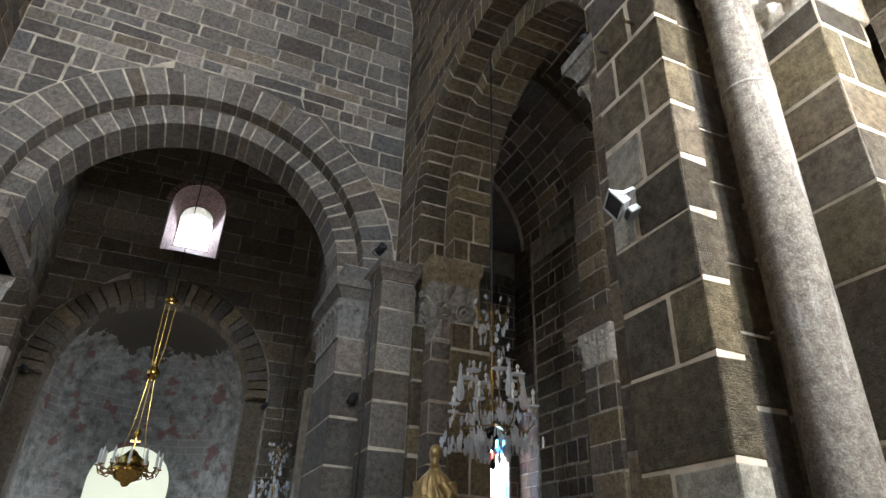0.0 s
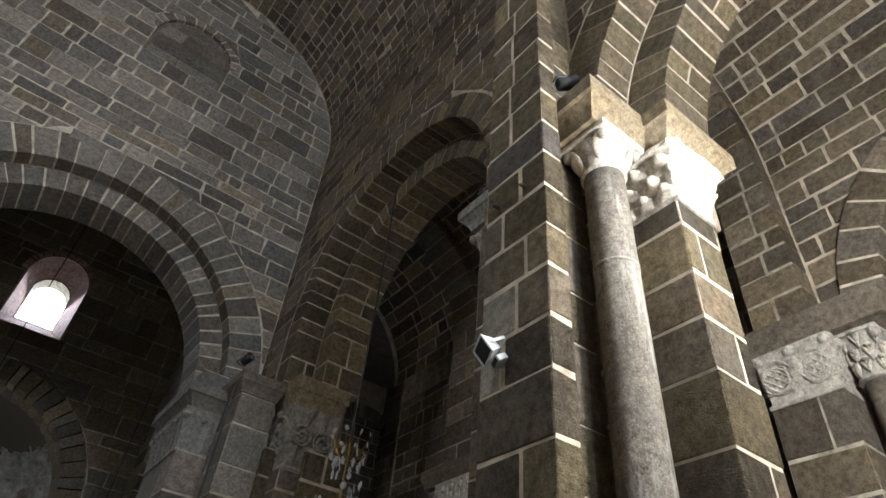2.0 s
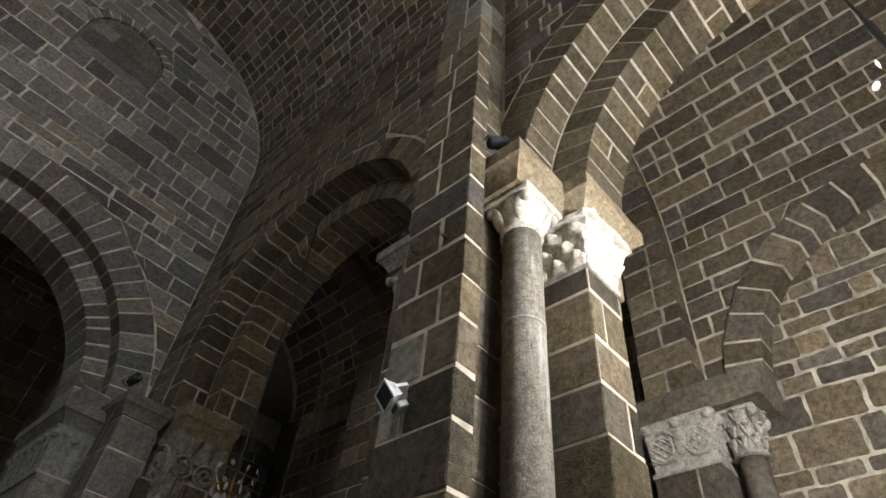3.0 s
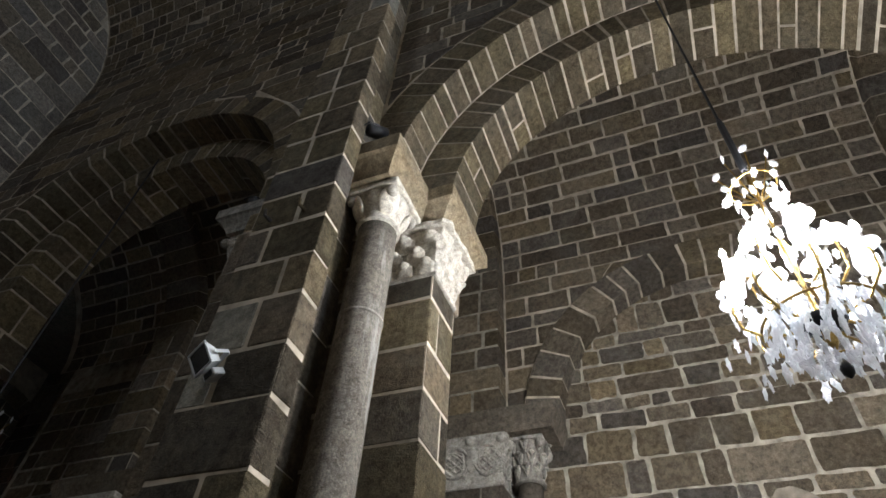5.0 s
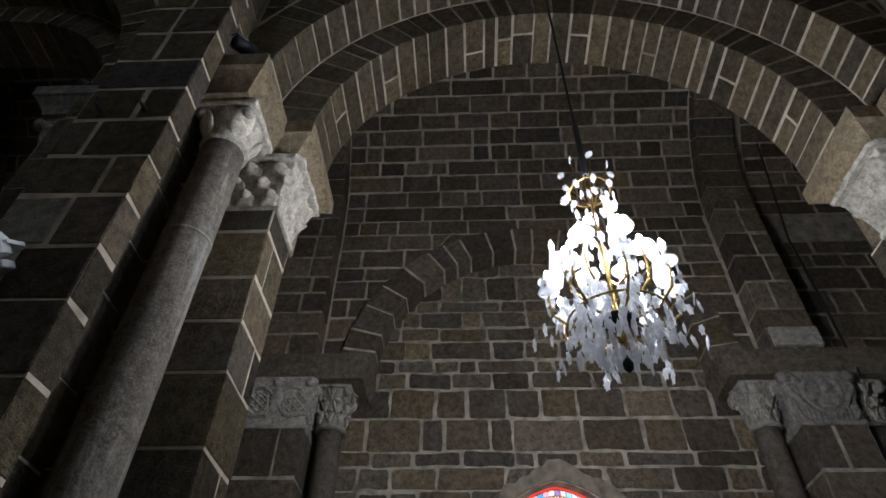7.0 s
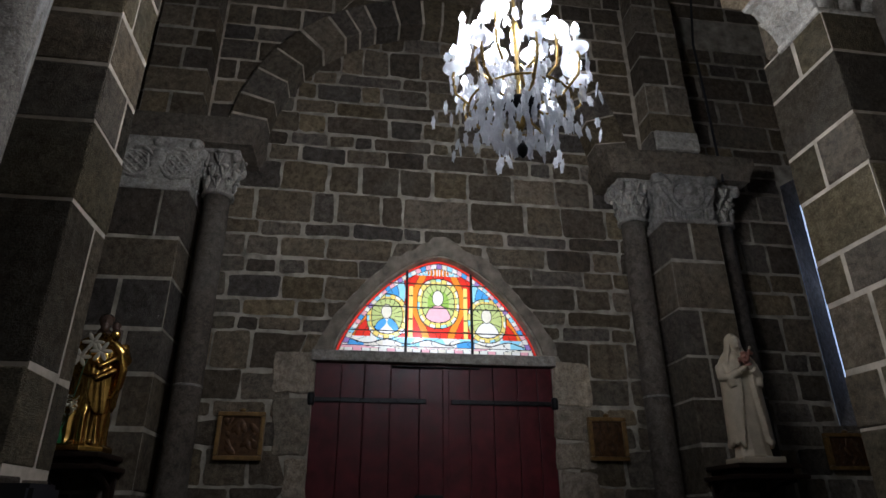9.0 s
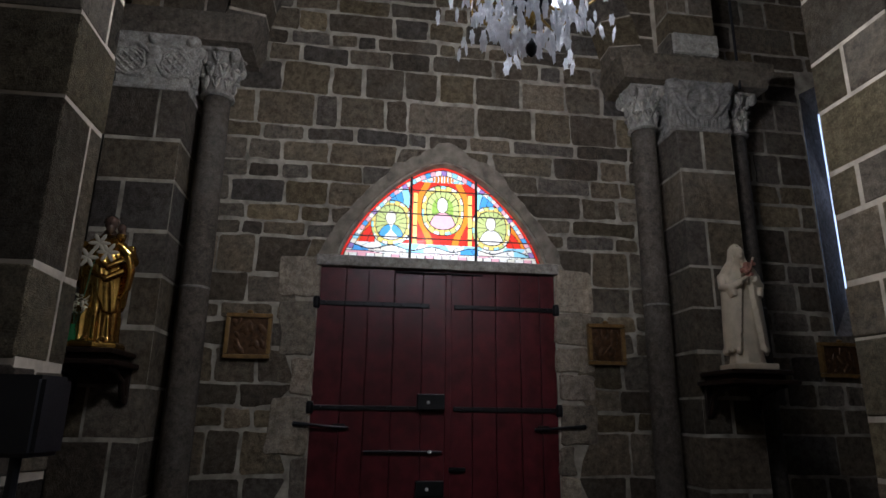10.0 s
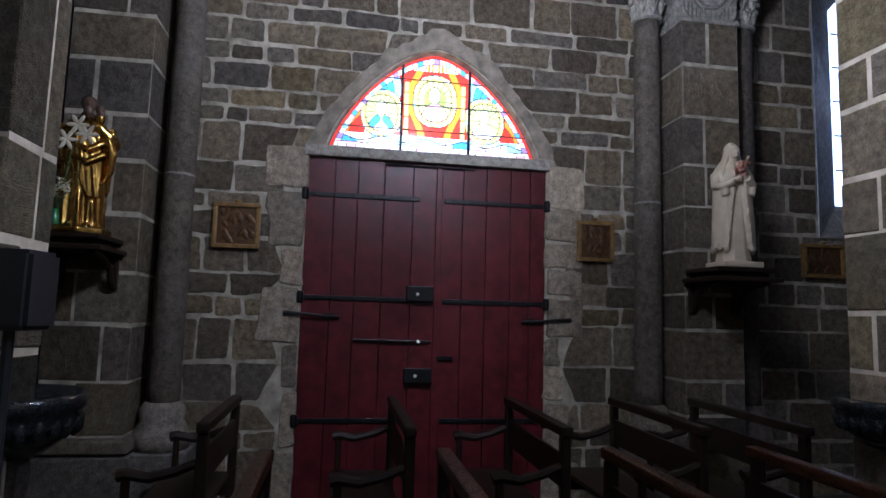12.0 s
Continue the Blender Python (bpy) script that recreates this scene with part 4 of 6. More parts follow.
def nave_spans(y0, y1):
    def spans(v):
        s = [(y0, y1)]
        for c, sp, r in ((ACY, SPRING, 2.55), (AX2, SP2, 2.11), (-AX2, SP2, 2.11)):
            if v < sp + r:
                w = chord(v, sp, r)
                s = minus(s, c - w, c + w)
        return s
    return spans


coursed(heap, on_x(WALLX), 5.0, 9.75, nave_spans(2.7, CY - 0.02), 0.25, 0.4, 0.02, 0.006, 0.005)
coursed(heap, on_x(WALLX), 5.0, 9.75, nave_spans(-2.38, 2.38), 0.25, 0.4, 0.02, 0.006, 0.005)
heap.close()

# ---- far side of the nave, west end ----
wall_north = structure(part("wall_north", box_bm(-9.2, -8.3, -9.5, CY + 0.1, -0.2, 10.0), M_MORTAR), "brown stone side wall of the nave", "wall")
heap = Heap(wall_north, M_STONE, 150)
coursed(heap, on_x(-8.3, 1), 4.0, 9.75, lambda v: [(1.5, CY - 0.02)], 0.26, 0.42, 0.018, 0.01, 0.008, flip=True)
heap.close()
structure(part("wall_west", box_bm(-9.2, 1.0, -9.6, -9.0, -0.2, 12.5), M_STONE), "plain stone west wall", "wall")

# ---- nave vault ----
NX, NZ, NR, NH = -5.7, 9.75, 2.6, 2.64


def nave_vault(u, v, h):
    a = v / 8.1 * math.pi
    return (NX + (NR - h) * math.cos(a), u, NZ + (NH - h) * math.sin(a))


vs, fs = [], []
for k in range(33):
    for y in (-9.5, CY + 0.1):
        vs += [nave_vault(y, 8.1 * k / 32, 0), nave_vault(y, 8.1 * k / 32, -0.35)]
for k in range(32):
    a = 4 * k
    fs += [(a, a + 4, a + 6, a + 2), (a + 1, a + 3, a + 7, a + 5)]
ceiling_nave = structure(link_mesh("ceiling_nave", vs, fs, M_MORTAR), "round barrel vault of small brown stone blocks", "vault")
heap = Heap(ceiling_nave, M_STONE, 0)
coursed(heap, nave_vault, 0.0, 8.1, lambda v: [(0.0, CY - 0.02)], 0.19, 0.28, 0.017, 0.006, 0.005, flip=True)
heap.close()

# ---- chancel wall ----
NICHE = (-5.78, 10.4, 0.62, 9.8)
wall_chancel = structure(outline_mesh("wall_chancel", [[(-9.2, -0.2), (-2.3, -0.2), (-2.3, 12.7), (-9.2, 12.7)], arch_outline(CX, CZ, 2.6, -0.1), arch_outline(NICHE[0], NICHE[1], NICHE[2], NICHE[3], 16)], CY, CY + 0.25, "y", M_MORTAR),
                         "grey stone wall with a stepped round chancel arch and a blocked window", "wall")
outline_mesh("wall_core", [[(-9.2, -0.2), (-2.3, -0.2), (-2.3, 12.7), (-9.2, 12.7)], arch_outline(CX, CZ, 2.17, -0.1)], CY + 0.25, CY + 0.85, "y", M_MORTAR, wall_chancel)
p = arc_y(CX, CZ)
ring_core("arch_core", p, 1.883, 2.17, CY + 0.254, CY + 0.845, wall_chancel)
ring_core("arch_core", p, 2.173, 2.6, CY + 0.004, CY + 0.25, wall_chancel)
heap = Heap(wall_chancel, M_GREY, 80, "voussoir")
voussoirs(heap, p, 1.88, 2.17, CY + 0.25, CY + 0.85, 31)
voussoirs(heap, p, 2.17, 2.61, CY, CY + 0.24, 31)
heap.close()
heap = Heap(wall_chancel, M_GREY, 260)


def chancel_spans(v):
    half = NR * math.sqrt(max(1 - ((v - NZ) / NH) ** 2, 0)) if v > NZ else 2.6
    s = [(NX - half, NX + half)]
    if v < CZ + 2.62:
        w = chord(v, CZ, 2.62)
        s = minus(s, CX - w, CX + w)
    if NICHE[3] < v < NICHE[1] + NICHE[2] + 0.15:
        w = chord(v, NICHE[1], NICHE[2] + 0.16) if v > NICHE[1] else NICHE[2]
        s = minus(s, NICHE[0] - w, NICHE[0] + w)
    return s


coursed(heap, on_y(CY), 4.9, NZ + NH, chancel_spans, 0.25, 0.42, 0.02, 0.006, 0.005, 0.34, wild=0.009)
outline_mesh("infill", [arch_outline(NICHE[0], NICHE[1], NICHE[2] - 0.004, NICHE[3] + 0.004, 16)], CY + 0.06, CY + 0.245, "y", M_JAMB, wall_chancel)
coursed(heap, on_y(CY + 0.06), NICHE[3] + 0.01, 10.68, lambda v: [(NICHE[0] - chord(v, NICHE[1], 0.58), NICHE[0] + chord(v, NICHE[1], 0.58))], 0.3, 0.5)
heap.close()
niche_ring = Heap(wall_chancel, M_GREY, 20, "voussoir")
voussoirs(niche_ring, arc_y(NICHE[0], NICHE[1]), NICHE[2], NICHE[2] + 0.16, CY, CY + 0.24, 13)
niche_ring.close()


def chancel_pier(s):
    root = structure(empty("chancel_pier"), "grey stone corner pier with carved capitals below the chancel arch", "pier")
    X = (lambda a, b: (CX + a, CX + b)) if s > 0 else (lambda a, b: (CX - b, CX - a))
    h = Heap(root, M_GREY, 120)
    x0, x1 = X(1.86, 2.2)
    stacked(h, x0, x1, 7.55, CY + 0.8, 0, 4.1, 0.42, "y")
    relief_capital("respond_capital", x0, x1, 7.58, CY + 0.8, 4.12, 4.58, M_CAPGREY, root, 0.06, tall_leaves, 0.035)
    impost("respond_impost", x0, x1, 7.55, CY + 0.8, 4.58, 4.84, M_GREY, root, 0.12)
    stacked(h, x0 + 0.01, x1 - 0.01, 7.66, CY + 0.3, 4.84, CZ, 0.3, "y")
    x0, x1 = X(2.2, 2.62)
    stacked(h, x0, x1, 7.05, CY + 0.2, 0, 4.72, 0.4, "y")
    impost("corner_impost", x0, x1, 7.05, CY + 0.2, 4.72, 4.96, M_GREY, root, 0.07)
    if s > 0:
        stacked(h, -2.98, -2.42, 6.75, CY + 0.1, 0, 3.95, 0.42, "x")
        relief_capital("arcade_capital", -2.94, -2.46, 6.77, CY, 4.0, 4.66, M_CAPGREY, root, 0.07, scrolls, 0.04)
        impost("arcade_impost", -2.98, -2.42, 6.75, CY, 4.66, 5.0, M_OCHRE, root, 0.06)
    h.close()


chancel_pier(1)
chancel_pier(-1)

# ---- crossing and apse ----
EY, EXC, EZ, ER = 14.0, -6.07, 4.76, 1.88
for name, x0, x1 in (("wall_crossing_south", -3.1, -2.6), ("wall_crossing_north", -8.9, -8.4)):
    w = structure(outline_mesh(name, [[(CY + 0.85, -0.2), (EY, -0.2), (EY, 12.0), (CY + 0.85, 12.0)], arch_outline(11.4, 4.9, 1.75, -0.1)], x0, x1, "x", M_MORTAR), "dark stone side wall of the crossing with a round arch", "wall")
    heap = Heap(w, M_STONE, 60, "voussoir")
    voussoirs(heap, arc_x(11.4, 4.9), 1.73, 2.05, x0 - (0.02 if x0 > -5 else -0.0), x1 + (0.0 if x0 > -5 else 0.02), 24)
    heap.close()
    heap = Heap(w, M_STONE, 60)
    sp_ = lambda v: minus([(CY + 0.87, EY)], 11.4 - chord(v, 4.9, 2.07), 11.4 + chord(v, 4.9, 2.07)) if v < 6.97 else [(CY + 0.87, EY)]
    coursed(heap, on_x(x0) if x0 > -5 else on_x(x1, 1), 0.0, 11.0, sp_, 0.28, 0.45, flip=x0 < -5)
    heap.close()
WIN = (-5.97, 8.0, 8.72, 0.36)
M_PINK = stone("pink_stone", [(0.33, 0.22, 0.19), (0.38, 0.27, 0.24)], 0.9, 0.4)
splay = [(WIN[0] - 0.58, WIN[1] - 0.35), (WIN[0] + 0.58, WIN[1] - 0.35)] + [(WIN[0] + 0.58 * math.cos(math.pi * k / 16), WIN[2] + 0.2 + 0.58 * math.sin(math.pi * k / 16)) for k in range(17)]
wall_east = structure(outline_mesh("wall_east", [[(-9.2, -0.2), (-2.3, -0.2), (-2.3, 12.5), (-9.2, 12.5)], arch_outline(EXC, EZ, ER + 0.42, -0.1), splay], EY, EY + 0.3, "y", M_OLDMORTAR), "dark stone wall over the apse arch with a small round-headed window", "wall")
outline_mesh("wall_core", [[(-9.2, -0.2), (-2.3, -0.2), (-2.3, 12.5), (-9.2, 12.5)], arch_outline(EXC, EZ, ER + 0.02, -0.1), arch_outline(WIN[0], WIN[2], WIN[3], WIN[1])], EY + 0.3, EY + 0.75, "y", M_STONE, wall_east)
heap = Heap(wall_east, M_STONE, 80, "voussoir")
voussoirs(heap, arc_y(EXC, EZ), ER, ER + 0.43, EY, EY + 0.3, 29)
voussoirs(heap, arc_y(EXC, EZ), ER, ER + 0.1, EY + 0.31, EY + 0.8, 29)
heap.close()
heap = Heap(wall_east, M_STONE, 100)


def east_spans(v):
    s = [(-8.4, -3.1)]
    if v < EZ + ER + 0.44:
        w = chord(v, EZ, ER + 0.44)
        s = minus(s, EXC - w, EXC + w)
    if WIN[1] - 0.36 < v < WIN[2] + 0.8:
        w = chord(v, WIN[2] + 0.2, 0.6)
        s = minus(s, WIN[0] - w, WIN[0] + w)
    return s


coursed(heap, on_y(EY), 0.0, 11.2, east_spans, 0.36, 0.8, 0.012, 0.004, 0.006, 0.4, wild=0.012)
heap.close()
heap = Heap(wall_east, M_PINK, 30, "voussoir")
voussoirs(heap, arc_y(WIN[0], WIN[2] + 0.2), 0.57, 0.72, EY - 0.012, EY + 0.2, 15)
heap.close()
# splayed window reveal of pinkish stone
vs, fs = [], []
outer = splay[1:]
inner = [(WIN[0] + WIN[3], WIN[1])] + [(WIN[0] + WIN[3] * math.cos(math.pi * k / 16), WIN[2] + WIN[3] * math.sin(math.pi * k / 16)) for k in range(17)]
outer, inner = outer + [splay[0]], inner + [(WIN[0] - WIN[3], WIN[1])]
for (a, b), (c, d) in zip(outer, inner):
    vs += [(a, EY - 0.01, b), (c, EY + 0.32, d)]
n = len(outer)
for k in range(n):
    j = (k + 1) % n
    fs.append((2 * k, 2 * j, 2 * j + 1, 2 * k + 1))
link_mesh("window_reveal", vs, fs, M_PINK, wall_east)
structure(link_mesh("window_crossing", [(WIN[0] - 0.5, EY + 0.7, 7.8), (WIN[0] + 0.5, EY + 0.7, 7.8), (WIN[0] + 0.5, EY + 0.7, 9.4), (WIN[0] - 0.5, EY + 0.7, 9.4)], [(0, 1, 2, 3)], M_SKYGLOW), "small round-headed window with blinding white daylight", "window")
# dome over the crossing
bm = lathe_bm([(3.75, 0), (3.7, 0.02), (2.62, 0.05), (2.5, 0.9), (2.0, 1.9), (1.1, 2.5), (0.05, 2.7)], 32, (-5.75, 11.4, 10.6))
bmesh.ops.delete(bm, geom=[f for f in bm.faces if len(f.verts) > 4 and f.calc_center_median().z < 10.605], context="FACES")
for v in bm.verts:       # the rim ends inside the chancel wall
    v.co.y = max(v.co.y, CY + 0.55)
structure(part("ceiling_crossing", bm, M_STONE, smooth=True), "dark stone dome over the crossing", "vault")
# apse
AY, AR = EY + 0.75, 2.25


def apse(u, v, h):
    return (EXC + (AR - h) * math.cos(u), AY + 1.2 + (AR - h) * math.sin(u), v)


rows_ = [0, 1, 2, 3, 4, 4.8]
vs = []
for z in rows_:
    vs += [(EXC + AR, AY, z)] + [apse(math.pi * k / 24, z, 0) for k in range(25)] + [(EXC - AR, AY, z)]
for k in range(1, 7):
    e = math.pi / 2 * k / 6
    q = AR * math.cos(e)
    vs += [(EXC + q, AY, 4.8 + AR * math.sin(e))] + [(EXC + q * math.cos(math.pi * i / 24), AY + 1.2 + q * math.sin(math.pi * i / 24), 4.8 + AR * math.sin(e)) for i in range(25)] + [(EXC - q, AY, 4.8 + AR * math.sin(e))]
fs = []
for r in range(11):
    for k in range(26):
        a = r * 27 + k
        fs.append((a, a + 27, a + 28, a + 1))
wall_apse = structure(link_mesh("wall_apse", vs, fs, M_PLASTER, smooth=True), "stained grey plaster apse with a half dome", "wall")


def apse_arch(r, spring, foot, inset):
    return [(x, AY + 1.2 + math.sqrt(max(0.0, AR ** 2 - (x - EXC) ** 2)) - inset, z) for x, z in arch_outline(-6.165, spring, r, foot, 24)]


window_apse = structure(empty("window_apse"), "round-headed apse window, pale glowing reveal with white daylight below", "window")
# sunlit cream reveal as a flat sheet, its light given by emission
link_mesh("window_blind", apse_arch(0.9, 3.29, 0.9, 0.02), [tuple(range(27))], glow("glowing_cream_reveal", (0.85, 0.84, 0.62), 0.36), window_apse)
link_mesh("window_pane", apse_arch(0.3, 3.0, 1.1, 0.03), [tuple(range(27))], M_PALEGLOW, window_apse)

# ---- chapel at the end of the aisle ----
wall_chapel = structure(outline_mesh("wall_chapel", [[(-2.6, -0.2), (2.4, -0.2), (2.4, 9.5), (-2.6, 9.5)], arch_outline(0.95, 4.2, 0.4, 1.6, 12)], 12.8, 13.2, "y", M_MORTAR), "dark brown stone end wall of the aisle", "wall")
heap = Heap(wall_chapel, M_STONE, 80)
coursed(heap, on_y(12.8), 0.0, 8.0, lambda v: minus([(-2.5, 2.3)], 0.95 - chord(v, 4.2, 0.43), 0.95 + chord(v, 4.2, 0.43)) if 1.55 < v < 4.6 else [(-2.5, 2.3)], 0.27, 0.42)
heap.close()
chapel_south = structure(part("wall_chapel_south", box_bm(1.6, 2.2, 9.3, 13.0, -0.2, 9.5), M_OLDMORTAR), "dark coursed stone chapel wall", "wall")
heap = Heap(chapel_south, M_STONE, 60)
coursed(heap, on_x(1.6), 0.0, 8.9, lambda v: [(9.42, 12.78)], 0.28, 0.45)
heap.close()
chapel_ring = Heap(wall_chapel, M_STONE, 40, "voussoir")
voussoirs(chapel_ring, arc_y(1.1, 6.95), 1.0, 1.3, 12.74, 12.82, 21, 0.0, math.pi)
chapel_ring.close()
structure(part("ceiling_chapel", box_bm(-2.7, 2.4, 9.2, 15.2, 8.9, 9.2), M_STONE), "dark stone ceiling over the chapel", "ceiling")
structure(part("ceiling_crossing_rim", box_bm(-9.2, -2.3, CY + 0.8, 8.95, 11.9, 12.2), M_STONE), "dark stone rim of the crossing vault", "ceiling")

# glowing pane added out of view on the far nave wall, no opening behind
structure(link_mesh("window_clerestory", [(-8.26, 1.75, 6.2), (-8.26, 2.65, 6.2), (-8.26, 2.65, 7.8), (-8.26, 1.75, 7.8)], [(0, 1, 2, 3)], M_PALEGLOW), "unseen pale glowing pane added on the far nave wall", "window")
# ---- piers against the portal wall ----
def wall_pier(y0, y1, cols, patch, seed, pattern, reach):
    root = structure(empty("wall_pier"), "dark stone pilaster flanked by engaged columns with carved capitals", "pier")
    h = Heap(root, M_STONE, 120)
    stacked(h, -0.46, 0.0, y0, y1, 0, 4.16, 0.36, "y")
    stacked(h, -0.44, -0.16, y0 + 0.03, y1 - 0.03, 4.86, VZ0 + 0.05, 0.3, "y")
    # rib on the vault
    n = 11
    for k in range(n):
        a, b = 3.1 * k / n + 0.007, 3.1 * (k + 1) / n - 0.007
        q = [aisle_vault(y, v, hh) for hh in (0.0, 0.24) for y, v in ((y0 + 0.03, a), (y1 - 0.03, a), (y1 - 0.03, b), (y0 + 0.03, b))]
        h.add(*hex_block(q, 0.009))
    vs_, fs_ = [], []
    for k in range(13):
        vs_ += [aisle_vault(y, 3.1 * k / 12, hh) for y, hh in ((y0 + 0.045, 0.0), (y0 + 0.045, 0.228), (y1 - 0.045, 0.228), (y1 - 0.045, 0.0))]
    for k in range(12):
        for j in range(3):
            fs_.append((4 * k + j, 4 * k + 1 + j, 4 * k + 5 + j, 4 * k + 4 + j))
    link_mesh("rib_core", vs_, fs_, M_MORTAR, root)
    h.close()
    relief_capital("pilaster_capital", -0.45, 0.0, y0 + 0.01, y1 - 0.01, 4.17, 4.62, M_CAPGREY, root, 0.05, pattern, 0.032, 0.0065)
    impost("pilaster_impost", -0.46, 0.0, reach[0], reach[1], 4.62, 4.86, M_STONE, root, 0.06)
    for y in cols:
        shaft("engaged_shaft", -0.2, y, 0.11, 0.8, 4.2, (2.55,), root, M_DARKSHAFT)
        round_capital("shaft_capital", -0.2, y, 0.12, 4.2, 4.62, M_CAPGREY, root, seed + 1)
        column_base(-0.2, y, 0.115, 0.5, root)
    part("pier_base", box_bm(-0.54, 0.0, y0 - 0.06, y1 + 0.06, 0.0, 0.5, 0.03, 2), M_STONE, root)
    part("base_moulding", box_bm(-0.52, 0.0, y0 - 0.045, y1 + 0.045, 0.51, 0.62, 0.04, 3), M_STONE, root)
    if patch:
        part("patch_stone", box_bm(-0.475, -0.2, y0 + 0.03, y1 - 0.05, 4.93, 5.14, 0.008), M_CAP, root, "smooth pale repair stone")


wall_pier(2.2, 2.78, (2.02, 2.97), False, 21, interlace, (1.74, 3.1))
wall_pier(-2.58, -2.05, (-1.86, -2.77), True, 31, medallion, (-3.0, -1.6))
wall_pier(6.75, 7.4, (6.58, 7.57), False, 41, tall_leaves, (6.4, 7.7))

# stair edge and cable on the dark side bay
cable = part("cable", tube_bm([(-0.47, -2.72, 4.6), (-0.46, -2.73, 5.6), (-0.47, -2.71, 6.3), (-0.75, -2.72, 7.6)], 0.014, 6), M_BLACK)
tagged(cable, "thin black electric cable running up the pilaster", "cable")

# splayed reveal and glass of the slit window
SY, S0, S1, SW = SLIT
vs = [(-0.004, y, z) for y, z in splay_pts] + [(0.3, y, z) for y, z in slit_pts]
link_mesh("window_splay", vs, [(k, (k + 1) % 5, 5 + (k + 1) % 5, 5 + k) for k in range(5)], M_GREY, wall_south)
slit = structure(empty("window_slit"), "narrow slit window full of bluish daylight", "window")
link_mesh("window_pane", [(0.302, SY - 0.12, S0 - 0.02), (0.302, SY + 0.12, S0 - 0.02), (0.302, SY + 0.12, S1 + 0.02), (0.302, SY - 0.12, S1 + 0.02)], [(0, 1, 2, 3)], glow("blue_daylight", (0.62, 0.74, 1.0), 7.0), slit)
for k in range(1, 6):
    z = S0 + (S1 - S0) * k / 6
    part("window_bar", box_bm(0.268, 0.28, SY - SW, SY + SW, z - 0.008, z + 0.008), M_LEAD, slit)

# ---- tympanum window ----
window_tympanum = structure(empty("window_tympanum"), "pointed stained glass tympanum in three lights with oval medallions", "window")
GLASS_KEYS = list(M_GLASS) + ["lead"]


def arc_height(u):
    return LUNH * max(0.0, 1 - min(1.0, abs(u) / LUNW) ** 1.6) ** 0.75


def glass_at(u, w):
    """Colour of the window at u across and w up."""
    top = arc_height(u)
    edge = min(top - w, (LUNW * max(0.0, 1 - (max(w, 0) / LUNH) ** (1 / 0.75)) ** (1 / 1.6)) - abs(u))
    if edge < 0.022 or w < 0.022:
        return "red"
    if edge < 0.03 or 0.078 < w < 0.084:
        return "lead"
    run = math.atan2(w, u) * 14 if w > 0.06 else u * 11
    if edge < 0.075 or w < 0.078:
        cell = int(math.floor(run * 1.2))
        if run * 1.2 - cell < 0.09:
            return "lead"
        return ("pink", "white", "violet", "pale", "sky", "white", "pink", "blue")[cell % 8] if w > 0.078 else ("white", "pink", "white", "pale")[cell % 4]
    if edge < 0.082:
        return "lead"
    for cu, cw, rx, ry, robe in ((0.47, 0.36, 0.185, 0.215, "blue"), (-0.455, 0.35, 0.185, 0.215, "white"), (0.0, 0.5, 0.2, 0.245, "pink")):
        p, q = (u - cu) / rx, (w - cw) / ry
        d = (abs(p) ** 2.4 + abs(q) ** 2.4) ** (1 / 2.4)
        if d < 1.0:
            a = math.atan2(q, p)
            if d > 0.96:
                return "lead"
            if d > 0.78:
                b = a * 11 / math.pi
                if b - math.floor(b) < 0.1:
                    return "lead"
                return ("yellow", "white", "yellow", "pale", "olive", "sky")[int(math.floor(b)) % 6] if d > 0.86 else "yellow"
            if d > 0.74:
                return "lead"
            head = ((p - 0.02) / 0.27) ** 2 + ((q - 0.2) / 0.33) ** 2
            body = (p / 0.62) ** 2 + ((q + 0.72) / 0.66) ** 2
            if head < 1:
                return "pale" if head < 0.8 else "lead"
            if body < 1:
                if body > 0.9:
                    return "lead"
                return robe if abs(p) > 0.22 + 0.2 * math.sin(q * 6) else ("white" if robe != "pink" else "pink")
            b = a * 9 / math.pi
            if b - math.floor(b) < 0.12:
                return "lead"
            return "olive" if (d > 0.5 or robe != "pink") else "green"
    s = abs(u)
    n1 = noise.noise((u * 5, w * 5, 3.0))
    if w < 0.17:          # clouds and ground
        cell = (u * 6 + 0.35 * math.sin(w * 40)) % 1.0
        if cell < 0.05 or abs(w - 0.125 - 0.02 * math.sin(u * 17)) < 0.005:
            return "lead"
        return ("white", "sky", "white", "pale", "blue", "white")[int(math.floor(u * 6)) % 6] if w < 0.125 + 0.02 * math.sin(u * 17) else ("sky" if n1 > -0.05 else "white")
    if s < 0.31:          # red curtains between two gold columns, ornaments above
        if 0.235 < s < 0.275 and w < 0.66:
            return "yellow" if (w * 9) % 1 > 0.14 else "lead"
        if w > 0.77 and s < 0.2:
            curl = (math.hypot(s - 0.12, w - 0.8) * 30) % 1.0
            return "lead" if curl < 0.13 else ("white" if curl < 0.45 else "sky" if s > 0.1 else "orange")
        fold = s * 15 + 0.9 * math.sin(w * 8 + 0.6)
        return "lead" if fold % 1 < 0.07 else ("orange" if int(math.floor(fold)) % 4 == 2 else "red")
    cu, cw = (0.47, 0.36) if u > 0 else (-0.455, 0.35)
    flow = math.atan2(w - cw, (u - cu) * math.copysign(1, u)) * 3.4 + 9 * math.hypot(u - cu, w - cw)
    if flow % 1 < 0.09:
        return "lead"
    if w > 0.5:
        return ("blue", "sky", "red", "blue")[int(math.floor(flow)) % 4]
    return ("red", "orange", "red", "white", "red")[int(math.floor(flow)) % 5]


